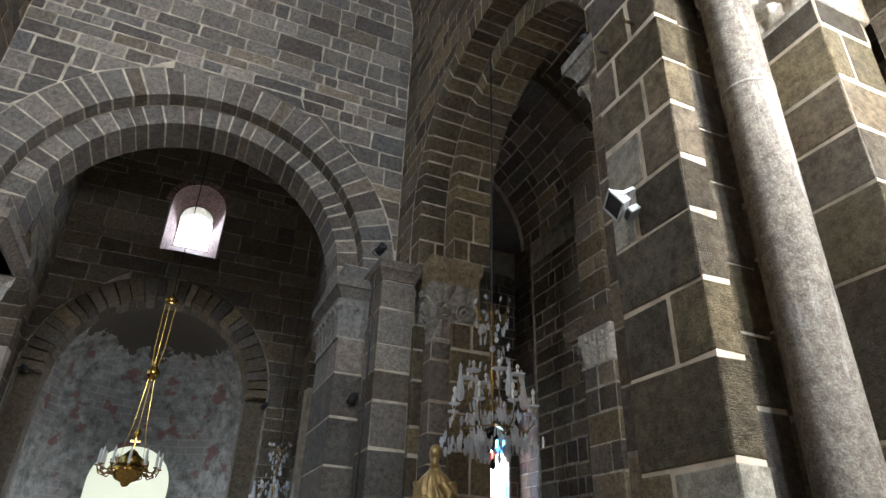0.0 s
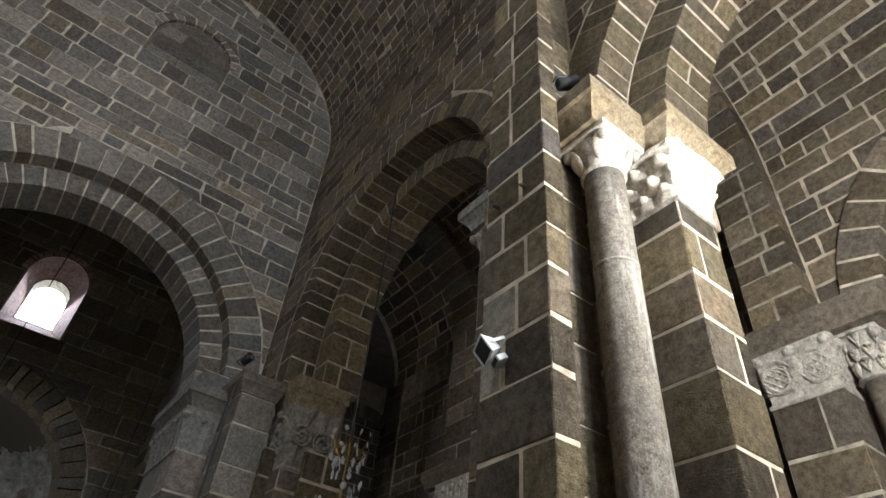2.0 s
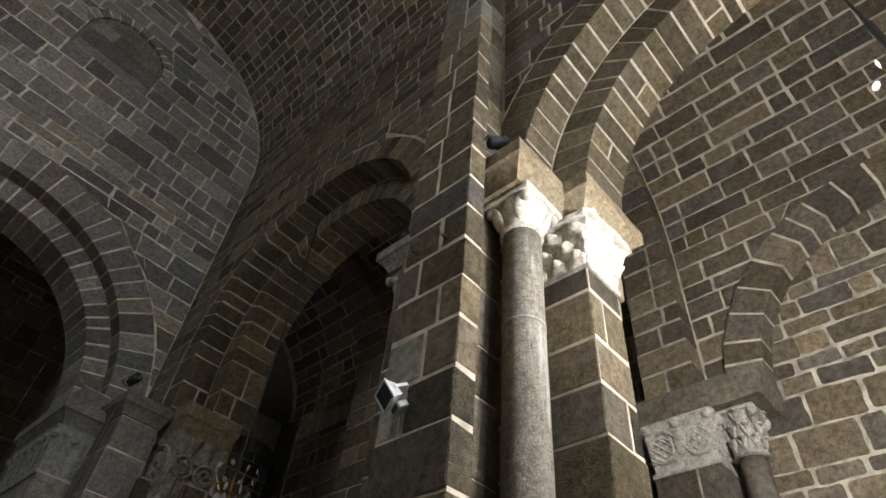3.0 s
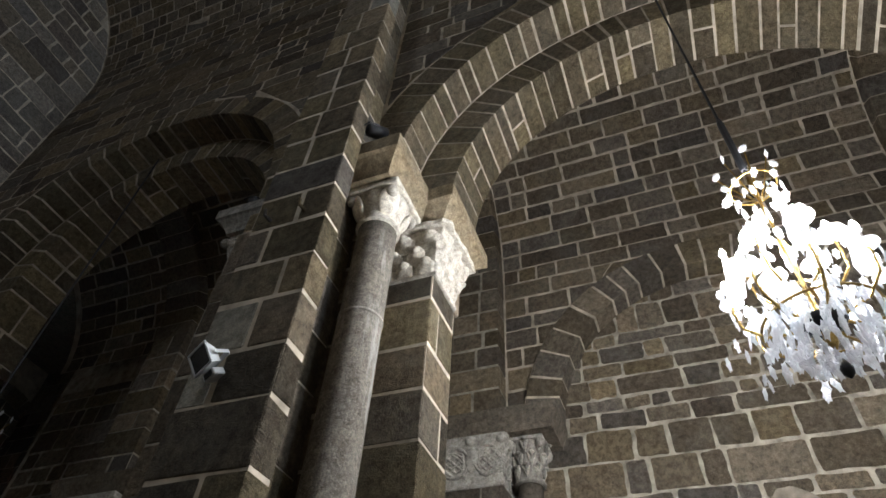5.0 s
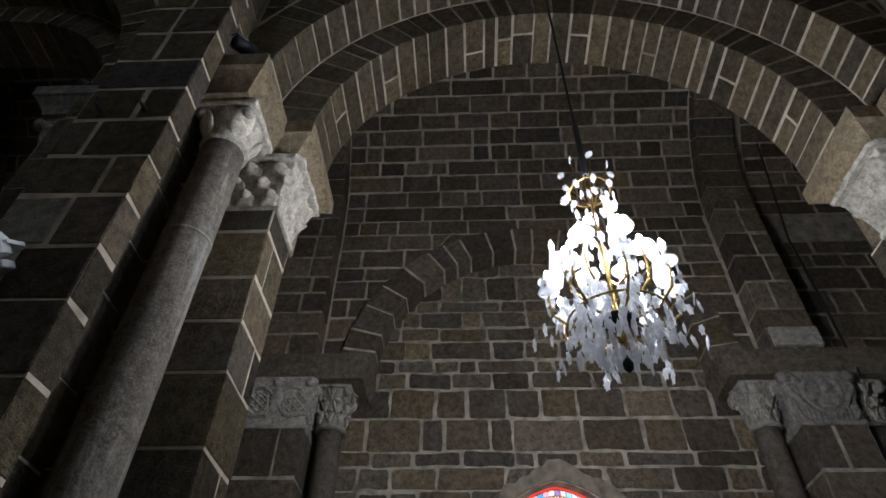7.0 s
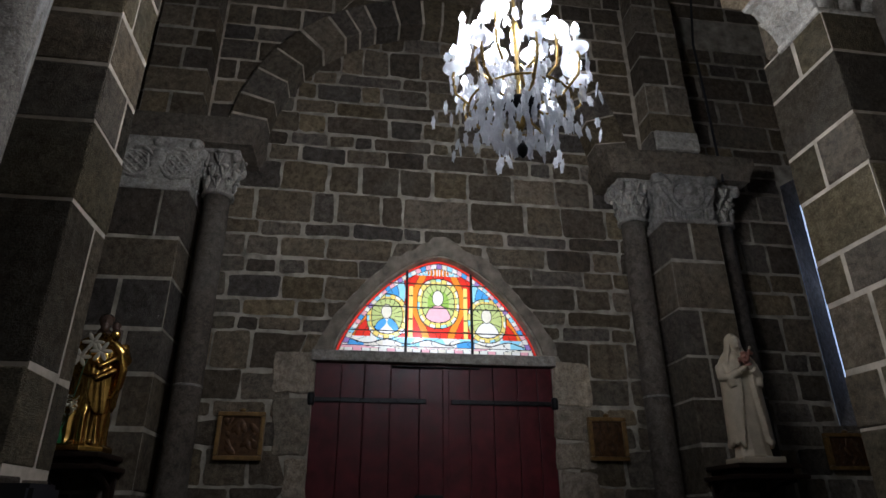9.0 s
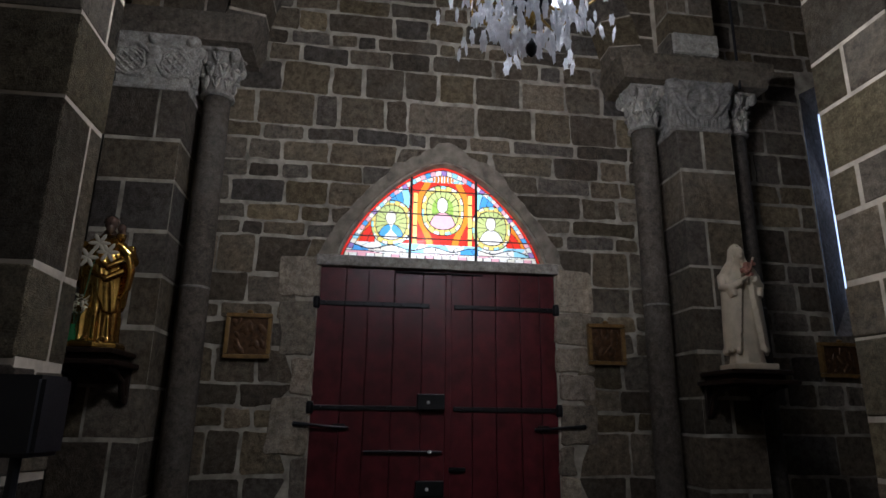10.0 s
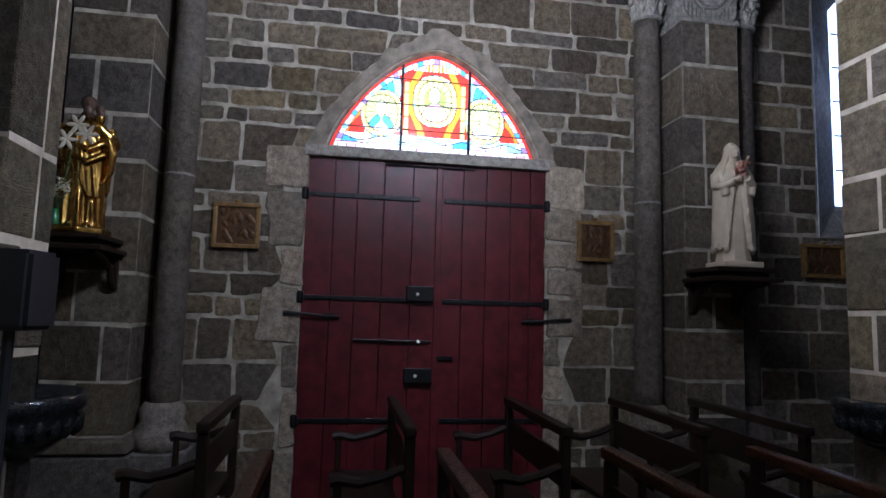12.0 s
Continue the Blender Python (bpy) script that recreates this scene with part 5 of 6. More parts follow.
STEP = 0.0062
for lo, hi in ((-LUNW, -0.31), (-0.31, 0.295), (0.295, LUNW)):
    vs, fs, mi = [], [], []
    index = {}

    def corner(i, j, lo=lo):
        if (i, j) not in index:
            index[i, j] = len(vs)
            vs.append((0.115, lo + i * STEP, LUN0 + j * STEP))
        return index[i, j]
    for i in range(int((hi - lo) / STEP) + 1):
        for j in range(int(LUNH / STEP) + 1):
            u, w = lo + (i + 0.5) * STEP, (j + 0.5) * STEP
            if u < hi and w < arc_height(u) + 0.012:
                fs.append((corner(i, j), corner(i, j + 1), corner(i + 1, j + 1), corner(i + 1, j)))
                mi.append(GLASS_KEYS.index(glass_at(u, w)))
    ob = link_mesh("glass_pane", vs, fs, [M_GLASS[k] for k in GLASS_KEYS[:-1]] + [M_LEAD], window_tympanum)
    ob.data.polygons.foreach_set("material_index", mi)
for u in (-0.31, 0.295):
    part("mullion", box_bm(0.095, 0.125, u - 0.011, u + 0.011, LUN0, LUN0 + arc_height(u) + 0.02, 0.004), M_IRON, window_tympanum)
for w in (0.22, 0.45, 0.68):
    half = LUNW * max(0.0, 1 - (w / LUNH) ** (1 / 0.75)) ** (1 / 1.6)
    part("saddle_bar", box_bm(0.1, 0.112, -half, half, LUN0 + w - 0.004, LUN0 + w + 0.004), M_IRON, window_tympanum)

# ---- portal ----
door_1 = structure(empty("door_1"), "closed double door of dark red painted planks with black iron straps", "door")
MEET = -0.045
for s, a, b, n in ((1, MEET + 0.004, DOOR1 + 0.02, 5), (-1, DOOR0 - 0.02, MEET - 0.004, 5)):
    leaf = part("door_leaf", box_bm(0.045, 0.085, a, b, 0.01, DOORTOP + 0.0), M_DOOR, door_1)
    cuts = [a]
    ws = [random.uniform(0.8, 1.25) for _ in range(n)]
    for w in ws:
        cuts.append(cuts[-1] + (b - a) * w / sum(ws))
    for p, q in zip(cuts, cuts[1:]):
        j = random.uniform(-0.003, 0.003)
        part("plank", box_bm(0.018 + j, 0.05, p + 0.003, q - 0.003, 0.012, DOORTOP - 0.004, 0.004, 2), M_DOOR, leaf)
    hinge, free = (b - 0.01, a + (0.17 if s > 0 else -0.0)) if s > 0 else (a + 0.01, b - 0.05)
    for z, f in ((2.51, 0.16), (1.65, 0.06), (0.66, 0.16)):
        e = a + f if s > 0 else b - 0.05
        lo, hi = sorted((hinge, e))
        strap = part("strap_hinge", box_bm(0.004, 0.018, lo, hi, z - 0.02, z + 0.02, 0.006, 2), M_IRON, leaf, "black wrought iron strap")
        part("hinge_knuckle", lathe_bm([(0.026, -0.05), (0.03, -0.03), (0.03, 0.03), (0.026, 0.05)], 12, (0.0, hinge, z)), M_IRON, strap, smooth=True)
        for k in range(6):
            y = lo + (hi - lo) * (k + 0.5) / 6
            bm = bmesh.new()
            bmesh.ops.create_icosphere(bm, subdivisions=1, radius=0.009, matrix=Matrix.Translation((0.004, y, z)))
            part("nail", bm, M_IRON, strap)
    # hook bar to the jamb
    y = 1.2 if s > 0 else -1.23
    bar = part("hook_bar", tube_bm([(-0.02, y, 1.52), (-0.03, y - s * 0.15, 1.515), (-0.02, y - s * 0.3, 1.5), (-0.005, y - s * 0.44, 1.495)], lambda t: 0.012 if t > 0 else 0.02, 8), M_IRON, leaf)
    part("hook_plate", box_bm(-0.008, 0.01, y - s * 0.36 - 0.05, y - s * 0.36 + 0.05, 1.475, 1.525, 0.006), M_IRON, bar)
    if s > 0:
        for z0, z1 in ((1.64, 1.77), (0.97, 1.09)):
            lock = part("lock_box", box_bm(-0.04, 0.02, -0.02, 0.21, z0, z1, 0.008, 2), M_IRON, leaf, "black iron rim lock")
            part("keyhole_cover", lathe_bm([(0.012, 0), (0.014, 0.01), (0.004, 0.014)], 10), M_STEEL, lock).matrix_world = Matrix.Translation((-0.04, 0.12, z0 + 0.06)) @ Matrix.Rotation(radians(-90), 4, "Y")
        part("sliding_bolt", tube_bm([(-0.006, 0.63, 1.31), (-0.006, 0.0, 1.31)], 0.011, 8), M_IRON, leaf)
        part("bolt_knob", lathe_bm([(0.004, 0), (0.016, 0.01), (0.014, 0.03), (0.004, 0.036)], 10), M_STEEL, leaf).matrix_world = Matrix.Translation((-0.01, 0.1, 1.31)) @ Matrix.Rotation(radians(-90), 4, "Y")
        part("upper_bolt", tube_bm([(0.0, 0.42, DOORTOP - 0.03), (0.0, -0.35, DOORTOP - 0.03)], 0.008, 8), M_IRON, leaf)
    else:
        part("latch", box_bm(-0.015, 0.02, -0.2, -0.06, 1.16, 1.19, 0.005), M_IRON, leaf)
        part("cover_strip", box_bm(0.002, 0.022, MEET - 0.03, MEET + 0.022, 0.012, DOORTOP - 0.01, 0.004), M_DOOR, leaf)
part("threshold", box_bm(-0.1, 0.5, DOOR0 - 0.1, DOOR1 + 0.1, -0.05, 0.012, 0.01), M_GREY, door_1)
# unseen slab added to close off the outside behind the door leaves
structure(part("outer_porch", box_bm(0.9, 1.0, -1.6, 1.6, 0.0, DOORTOP), M_STONE), "unseen stone slab behind the closed door", "wall")

def remeshed(bm, name, mat, size=0.0075):
    ob = part(name, bm, mat, None, smooth=True)
    m = ob.modifiers.new("merge", "REMESH")
    m.mode, m.voxel_size, m.use_smooth_shade = "VOXEL", size, True
    s = ob.modifiers.new("soften", "SMOOTH")
    s.factor, s.iterations = 0.5, 1
    return ob


# ---- stations plaques ----
def plaque(y0, y1, z0, z1, tilt=0.0):
    root = tagged(empty("wall_plaque", (-0.03, (y0 + y1) / 2, (z0 + z1) / 2)), "small framed bronze relief plaque hanging on the stone wall", "plaque", "plaques round the portal")
    root.rotation_euler = (tilt, 0, 0)
    w, h = (y1 - y0) / 2, (z1 - z0) / 2
    part("panel", box_bm(0.0, 0.03, -w + 0.02, w - 0.02, -h + 0.02, h - 0.02), M_BRONZE, root)
    for a, b, c, d in ((-w, w, h - 0.035, h), (-w, w, -h, -h + 0.035), (-w, -w + 0.035, -h + 0.036, h - 0.036), (w - 0.035, w, -h + 0.036, h - 0.036)):
        part("frame_rail", box_bm(-0.025, 0.028, a, b, c, d, 0.008, 2), M_WOODGOLD, root)
    bm = bmesh.new()
    rnd = random.Random(int(y0 * 100))
    for k in range(16):
        y, z = rnd.uniform(-w + 0.06, w - 0.06), rnd.uniform(-h + 0.06, h - 0.06)
        bmesh.ops.create_icosphere(bm, subdivisions=2, radius=1, matrix=Matrix.Translation((0.004, y, z)) @ Matrix.Rotation(rnd.uniform(-0.8, 0.8), 4, "X") @ Matrix.Diagonal((0.014, rnd.uniform(0.015, 0.035), rnd.uniform(0.03, 0.07), 1)))
    remeshed(bm, "relief", M_BRONZE, 0.006).parent = root
    part("crest", lathe_bm([(0.024, 0), (0.03, 0.012), (0.018, 0.026), (0.004, 0.034)], 12, (0.0, 0.0, h)), M_WOODGOLD, root, smooth=True)
    return root


M_BRONZE = plain("dark_bronze", (0.085, 0.042, 0.017), 0.45, 0.5, vary=0.5, scale=25)
M_WOODGOLD = plain("gilt_wood", (0.19, 0.11, 0.034), 0.45, 0.3, vary=0.4, scale=20)
plaque(1.42, 1.79, 2.02, 2.39)
plaque(-1.62, -1.28, 2.04, 2.4)
plaque(-3.94, -3.5, 1.98, 2.3)

# ---- statues on brackets ----
def blob(bm, at, sx, sy, sz, turn=(0, 0, 0)):
    bmesh.ops.create_icosphere(bm, subdivisions=3, radius=1, matrix=Matrix.Translation(at) @ Euler(turn).to_matrix().to_4x4() @ Matrix.Diagonal((sx, sy, sz, 1)))


def crease(x):
    """Cloth fold: sharp ridge, round valley, about -0.5 to 0.5."""
    return 1 - abs(math.sin(x)) ** 0.75 - 0.35


def limb(bm, pts, r0, r1):
    join_bm(bm, tube_bm(pts, lambda t: r0 + (r1 - r0) * t, 10))


def skin(bm, radius, t0, t1, h, layers=70, seg=120, flat=0.82):
    """Closed surface with radius(angle, t) between two heights; the front is at the angle pi."""
    rows = []
    for i in range(layers + 1):
        t = t0 + (t1 - t0) * i / layers
        row = []
        for k in range(seg):
            a = 2 * math.pi * k / seg
            r = radius(a, t)
            row.append(bm.verts.new((r * flat * math.cos(a), r * math.sin(a), h * t)))
        rows.append(row)
    for a, b in zip(rows, rows[1:]):
        for k in range(seg):
            bm.faces.new((a[k], a[(k + 1) % seg], b[(k + 1) % seg], b[k]))
    bm.faces.new(rows[0][::-1])
    bm.faces.new(rows[-1])


def along(rows, t):
    for (t0, v0), (t1, v1) in zip(rows, rows[1:]):
        if t <= t1:
            return v0 + (v1 - v0) * max(0.0, (t - t0) / (t1 - t0))
    return rows[-1][1]


def veiled_figure(h):
    """Standing nun facing -x: long mantle open in front over a straight tunic, veil, flowers in both arms."""
    bm = bmesh.new()
    skin(bm, lambda a, t: along([(0, 0.135), (0.1, 0.122), (0.5, 0.108), (0.75, 0.1), (0.82, 0.05)], t) * (1 + 0.07 * crease(4.5 * a + 0.6 * math.sin(3 * t)) * max(0.0, 1 - t)), 0.0, 0.82, h)

    def mantle(a, t):
        off = abs(a - math.pi)
        gap = along([(0, 0.62), (0.4, 0.42), (0.62, 0.3), (0.76, 0.12), (0.9, 0.0)], t) + 0.04 * math.sin(9 * t)
        r = along([(0, 0.172), (0.3, 0.163), (0.5, 0.153), (0.66, 0.15), (0.74, 0.138), (0.8, 0.1), (0.845, 0.056), (0.87, 0.046)], t)
        r *= 1 + 0.075 * crease(3.5 * a + 0.9 * math.sin(4 * t)) * max(0.0, 1 - t * 1.15)
        return r if off > gap else 0.03
    skin(bm, mantle, 0.115, 0.87, h)
    for k in range(14):      # uneven hem
        a = 0.75 + (2 * math.pi - 1.5) * k / 13 - math.pi
        blob(bm, (0.125 * math.cos(a), 0.155 * math.sin(a), h * (0.115 + 0.012 * math.sin(k * 2.3))), 0.018, 0.022, 0.03)
    for s_, up in ((-1, 0.02), (1, 0.0)):      # wide sleeves and forearms
        limb(bm, [(0.0, s_ * 0.125, h * 0.72), (-0.03, s_ * 0.145, h * 0.62), (-0.08, s_ * 0.12, h * (0.61 + up)), (-0.13, s_ * 0.05, h * (0.655 + up))], 0.05, 0.03)
        limb(bm, [(-0.07, s_ * 0.115, h * 0.63), (-0.085, s_ * 0.105, h * 0.56), (-0.09, s_ * 0.1, h * 0.535)], 0.04, 0.03)
        limb(bm, [(-0.12, s_ * 0.05, h * (0.66 + up)), (-0.15, s_ * 0.01, h * (0.685 + up))], 0.02, 0.016)
    blob(bm, (-0.045, 0, h * 0.905), 0.044, 0.04, h * 0.058)
    blob(bm, (-0.088, 0, h * 0.9), 0.011, 0.008, 0.014)
    blob(bm, (-0.076, 0, h * 0.872), 0.014, 0.014, 0.011)
    limb(bm, [(-0.01, 0, h * 0.83), (-0.03, 0, h * 0.87)], 0.04, 0.034)

    def veil(a, t):
        off = abs(a - math.pi)
        open_ = along([(0.6, 0.9), (0.8, 0.8), (0.93, 0.72), (0.965, 0.3), (0.98, 0.0)], t)
        r = along([(0.6, 0.152), (0.74, 0.15), (0.8, 0.115), (0.85, 0.078), (0.9, 0.066), (0.95, 0.06), (0.985, 0.035), (1.0, 0.01)], t)
        r *= 1 + 0.05 * crease(4 * a) * max(0.0, 0.92 - t) * 3
        return r if off > open_ else 0.02
    skin(bm, veil, 0.6, 1.0, h, 50)
    rnd = random.Random(3)
    for k in range(16):      # roses against the breast
        blob(bm, (-0.135 + rnd.uniform(-0.02, 0.03), -0.015 + rnd.uniform(-0.045, 0.045), h * 0.755 + rnd.uniform(-0.055, 0.055)), 0.018, 0.018, 0.016)
    limb(bm, [(-0.16, -0.05, h * 0.85), (-0.14, 0.0, h * 0.7)], 0.01, 0.01)
    join_bm(bm, box_bm(-0.15, 0.13, -0.165, 0.165, -0.04, 0.008, 0.012, 2))
    return bm


def mantled_figure(h, child=True):
    """Standing bearded man facing -x: tunic with long folds, mantle gathered over one arm."""
    bm = bmesh.new()

    def gown(a, t):
        r = along([(0, 0.15), (0.06, 0.14), (0.3, 0.128), (0.5, 0.132), (0.62, 0.145), (0.72, 0.14), (0.79, 0.1), (0.83, 0.05), (0.86, 0.042)], t)
        low = max(0.0, min(1.0, 1.25 - t * 1.5))
        f = 1 + 0.22 * low * crease(4 * a + 2.4 * t + 0.8 * math.sin(2 * a)) + 0.07 * crease(9 * a - 4 * t + math.sin(5 * t))
        return r * f
    skin(bm, gown, 0.0, 0.86, h, 90, 150)

    def cloak(a, t):
        # thrown from one shoulder, hem rising across the front
        rim = 0.34 + 0.3 * max(0.0, math.sin(a - 0.2)) + 0.05 * math.sin(3 * a)
        r = along([(0.16, 0.165), (0.4, 0.168), (0.6, 0.172), (0.7, 0.16), (0.78, 0.11), (0.83, 0.05)], t)
        lap = 0.12 * crease(4.5 * a + 5.5 * t + 0.6 * math.sin(9 * t)) + 0.06 * crease(9 * a + 7 * t)
        return r * (1 + lap) if t > rim * 0.75 else 0.03
    skin(bm, cloak, 0.16, 0.83, h, 80, 150)
    for k in range(6):       # cloth hanging from the bent arm
        x, y = -0.13 + 0.035 * k, -0.15 - 0.012 * math.sin(k * 1.3)
        limb(bm, [(x, y + 0.02, h * 0.66), (x + 0.004, y - 0.012, h * 0.55), (x + 0.012, y - 0.004, h * (0.4 + 0.02 * k)), (x + 0.02, y + 0.025, h * (0.33 + 0.03 * k))], 0.026, 0.01)
    for k in range(2):       # swags across the hips
        z = h * (0.58 - 0.09 * k)
        limb(bm, [(-0.03, 0.14, z + 0.1), (-0.12, 0.07, z + 0.02), (-0.145, -0.02, z - 0.02), (-0.12, -0.12, z + 0.05)], 0.015, 0.022)
    limb(bm, [(0.0, -0.13, h * 0.75), (-0.02, -0.17, h * 0.64), (-0.12, -0.13, h * 0.68), (-0.13, -0.07, h * 0.74)], 0.05, 0.03)
    limb(bm, [(0.0, 0.13, h * 0.75), (-0.02, 0.165, h * 0.62), (-0.11, 0.12, h * 0.6), (-0.14, 0.06, h * 0.63)], 0.05, 0.026)
    blob(bm, (-0.14, 0.05, h * 0.64), 0.025, 0.022, 0.025)
    limb(bm, [(0, 0, h * 0.83), (-0.015, 0, h * 0.87)], 0.04, 0.036)
    blob(bm, (-0.025, 0, h * 0.925), 0.05, 0.044, h * 0.062)
    blob(bm, (-0.072, 0, h * 0.92), 0.012, 0.009, 0.016)
    blob(bm, (-0.055, 0, h * 0.873), 0.026, 0.03, 0.036)
    blob(bm, (0.0, 0, h * 0.945), 0.052, 0.052, h * 0.052)
    if child:
        blob(bm, (-0.07, -0.075, h * 0.82), 0.035, 0.032, 0.05)
        blob(bm, (-0.065, -0.07, h * 0.885), 0.03, 0.03, 0.035)
    for y in (-0.05, 0.05):
        blob(bm, (-0.14, y, 0.02), 0.045, 0.025, 0.02)
    join_bm(bm, lathe_bm([(0.2, -0.035), (0.2, -0.005), (0.185, 0.012)], 8))
    return bm


def bracket(y, z, w, d, arms=True):
    root = tagged(empty("wall_bracket", (0, y, z)), "dark carved wooden bracket shelf fixed to the stone pilaster", "bracket", "statue brackets")
    x1 = -0.46
    part("shelf_board", box_bm(x1 - d, x1, -w / 2, w / 2, -0.035, 0.0, 0.01, 2), M_WOOD, root)
    part("shelf_moulding", box_bm(x1 - d + 0.04, x1, -w / 2 + 0.04, w / 2 - 0.04, -0.075, -0.035, 0.015, 2), M_WOOD, root)
    part("shelf_board", box_bm(x1 - d - 0.03, x1, -w / 2 - 0.03, w / 2 + 0.03, -0.11, -0.076, 0.01, 2), M_WOOD, root)
    for s in (-1, 1):
        pts = [(x1 - 0.02, s * w * 0.4, -0.33), (x1 - 0.05, s * w * 0.4, -0.3), (x1 - 0.1, s * w * 0.4, -0.2), (x1 - d * 0.55, s * w * 0.4, -0.14), (x1 - d * 0.9, s * w * 0.4, -0.115)]
        part("console", tube_bm(pts, lambda t: 0.026 - 0.008 * t, 8), M_WOOD, root)
        part("console_back", box_bm(x1 - 0.03, x1, s * w * 0.4 - 0.03, s * w * 0.4 + 0.03, -0.36, -0.111, 0.008), M_WOOD, root)
    return root


bracket(2.52, 2.0, 0.44, 0.46)
bracket(-2.3, 1.965, 0.5, 0.46)
st = remeshed(mantled_figure(0.92), "gilded_statue", M_GILDED, 0.0055)
st.matrix_world = pose(-0.74, 2.5, 2.035, 0, 0, 20)
tagged(st, "gilded bearded statue in draped robes on the dark wall bracket", "statue")
st = remeshed(veiled_figure(0.98), "white_statue", M_ROSES, 0.0055)
st.matrix_world = pose(-0.74, -2.3, 2.005, 0, 0, -4)
tagged(st, "cream painted veiled statue holding a bunch of roses", "statue")
st = remeshed(mantled_figure(1.2, False), "gilded_statue", plain("dull_gilding", (0.3, 0.2, 0.075), 0.42, 0.5, vary=0.4, scale=14))
st.matrix_world = pose(-3.45, 5.36, 1.35, 0, 0, 60)
tagged(st, "gilded statue on a tall plinth beside the arcade pier", "statue")
part("statue_plinth", lathe_bm([(0.26, 0), (0.26, 0.1), (0.21, 0.16), (0.2, 1.1), (0.25, 1.2), (0.25, 1.31)], 8, (-3.45, 5.36, 0)), M_STONE)
tagged(bpy.data.objects["statue_plinth"], "octagonal brown stone plinth under the gilded statue", "plinth")

# vase of flowers and the lily in front of the gilded statue
M_GREENGLASS = plain("green_glass", (0.02, 0.12, 0.04), 0.08, vary=0.1, relief=0)
M_PETAL = plain("cream_petals", (0.6, 0.56, 0.4), 0.7, vary=0.2)
M_LEAF = plain("dark_leaves", (0.03, 0.07, 0.02), 0.6)
vase = tagged(part("flower_vase", lathe_bm([(0.03, 0), (0.034, 0.03), (0.028, 0.1), (0.018, 0.13), (0.022, 0.15)], 16, (-0.88, 2.589, 2.0)), M_GREENGLASS, smooth=True), "small green glass bottle with cream flowers", "vase")
rnd = random.Random(4)
for k in range(34):
    a, e, r = rnd.uniform(0, 6.28), rnd.uniform(-0.3, 1.4), rnd.uniform(0.03, 0.085)
    at = (-0.86 + r * math.cos(a) * math.cos(e), 2.574 + r * math.sin(a) * math.cos(e), 2.25 + r * math.sin(e) * 1.3)
    bm = bmesh.new()
    for j in range(5):
        blob_m = Matrix.Translation(at) @ Euler((rnd.uniform(-1, 1), rnd.uniform(-1, 1), j * 1.256)).to_matrix().to_4x4() @ Matrix.Translation((0.01, 0, 0)) @ Matrix.Diagonal((0.012, 0.007, 0.003, 1))
        bmesh.ops.create_icosphere(bm, subdivisions=1, radius=1, matrix=blob_m)
    part("blossom", bm, M_PETAL, vase)
for k in range(7):
    a = k * 0.9
    part("stem", tube_bm([(-0.87, 2.584, 2.13), (-0.86 + 0.03 * math.cos(a), 2.574 + 0.03 * math.sin(a), 2.24)], 0.002, 5), M_LEAF, vase)
lily = tagged(empty("lily_branch", (-0.97, 2.459, 2.623)), "white lily branch held before the gilded statue", "flower")
for k in range(3):
    bm = bmesh.new()
    for j in range(6):
        a = j * math.pi / 3
        m = Matrix.Translation((0, 0.03 * (k - 1) * 2, 0.04 * (k % 2) * 2 - 0.02 * k)) @ Matrix.Rotation(a, 4, "X") @ Matrix.Translation((-0.015, 0.035, 0)) @ Matrix.Diagonal((0.006, 0.038, 0.014, 1))
        bmesh.ops.create_icosphere(bm, subdivisions=2, radius=1, matrix=m)
    part("lily_flower", bm, M_WHITE, lily, smooth=True)
part("lily_stem", tube_bm([(0.0, 0.05, -0.3), (0.0, 0.03, -0.1), (0.0, 0.0, 0.03)], 0.005, 6), M_LEAF, lily)

# ---- water stoups ----
def stoup(x, y, z):
    root = tagged(empty("water_stoup", (x, y, 0)), "black polished stone holy water basin on a stone shaft", "stoup", "water stoups")
    prof = [(0.08, z - 0.26), (0.16, z - 0.24), (0.25, z - 0.17), (0.29, z - 0.1), (0.285, z - 0.075), (0.3, z - 0.06), (0.305, z - 0.02), (0.295, z), (0.27, z - 0.005), (0.25, z - 0.04), (0.18, z - 0.1), (0.02, z - 0.12)]
    part("basin", lathe_bm(prof, 40), M_GRANITE, root, smooth=True)
    for k in range(28):
        a = 2 * math.pi * k / 28
        bm = bmesh.new()
        bmesh.ops.create_icosphere(bm, subdivisions=2, radius=1, matrix=Matrix.Translation((0.272 * math.cos(a), 0.272 * math.sin(a), z - 0.12)) @ Matrix.Diagonal((0.022, 0.022, 0.05, 1)))
        part("gadroon", bm, M_GRANITE, root, smooth=True)
    part("shaft", lathe_bm([(0.2, 0), (0.2, 0.12), (0.12, 0.18), (0.1, 0.5), (0.12, z - 0.3), (0.1, z - 0.25)], 20), M_GREY, root, smooth=True)


stoup(-2.42, 2.05, 1.185)
stoup(-2.42, -2.05, 1.185)

# ---- loudspeaker on a stand ----
spk = tagged(empty("loudspeaker", (-2.89, 1.825, 0)), "black plastic loudspeaker cabinet", "loudspeaker")
bm = bmesh.new()
prof = [(-0.085, -0.09), (0.085, -0.09), (0.105, 0.09), (-0.105, 0.09)]
lo_ = [bm.verts.new((y, x, 1.45)) for x, y in prof]
hi_ = [bm.verts.new((y, x, 1.715)) for x, y in prof]
bm.faces.new(lo_)
bm.faces.new(hi_)
for k in range(4):
    bm.faces.new((lo_[k], lo_[(k + 1) % 4], hi_[(k + 1) % 4], hi_[k]))
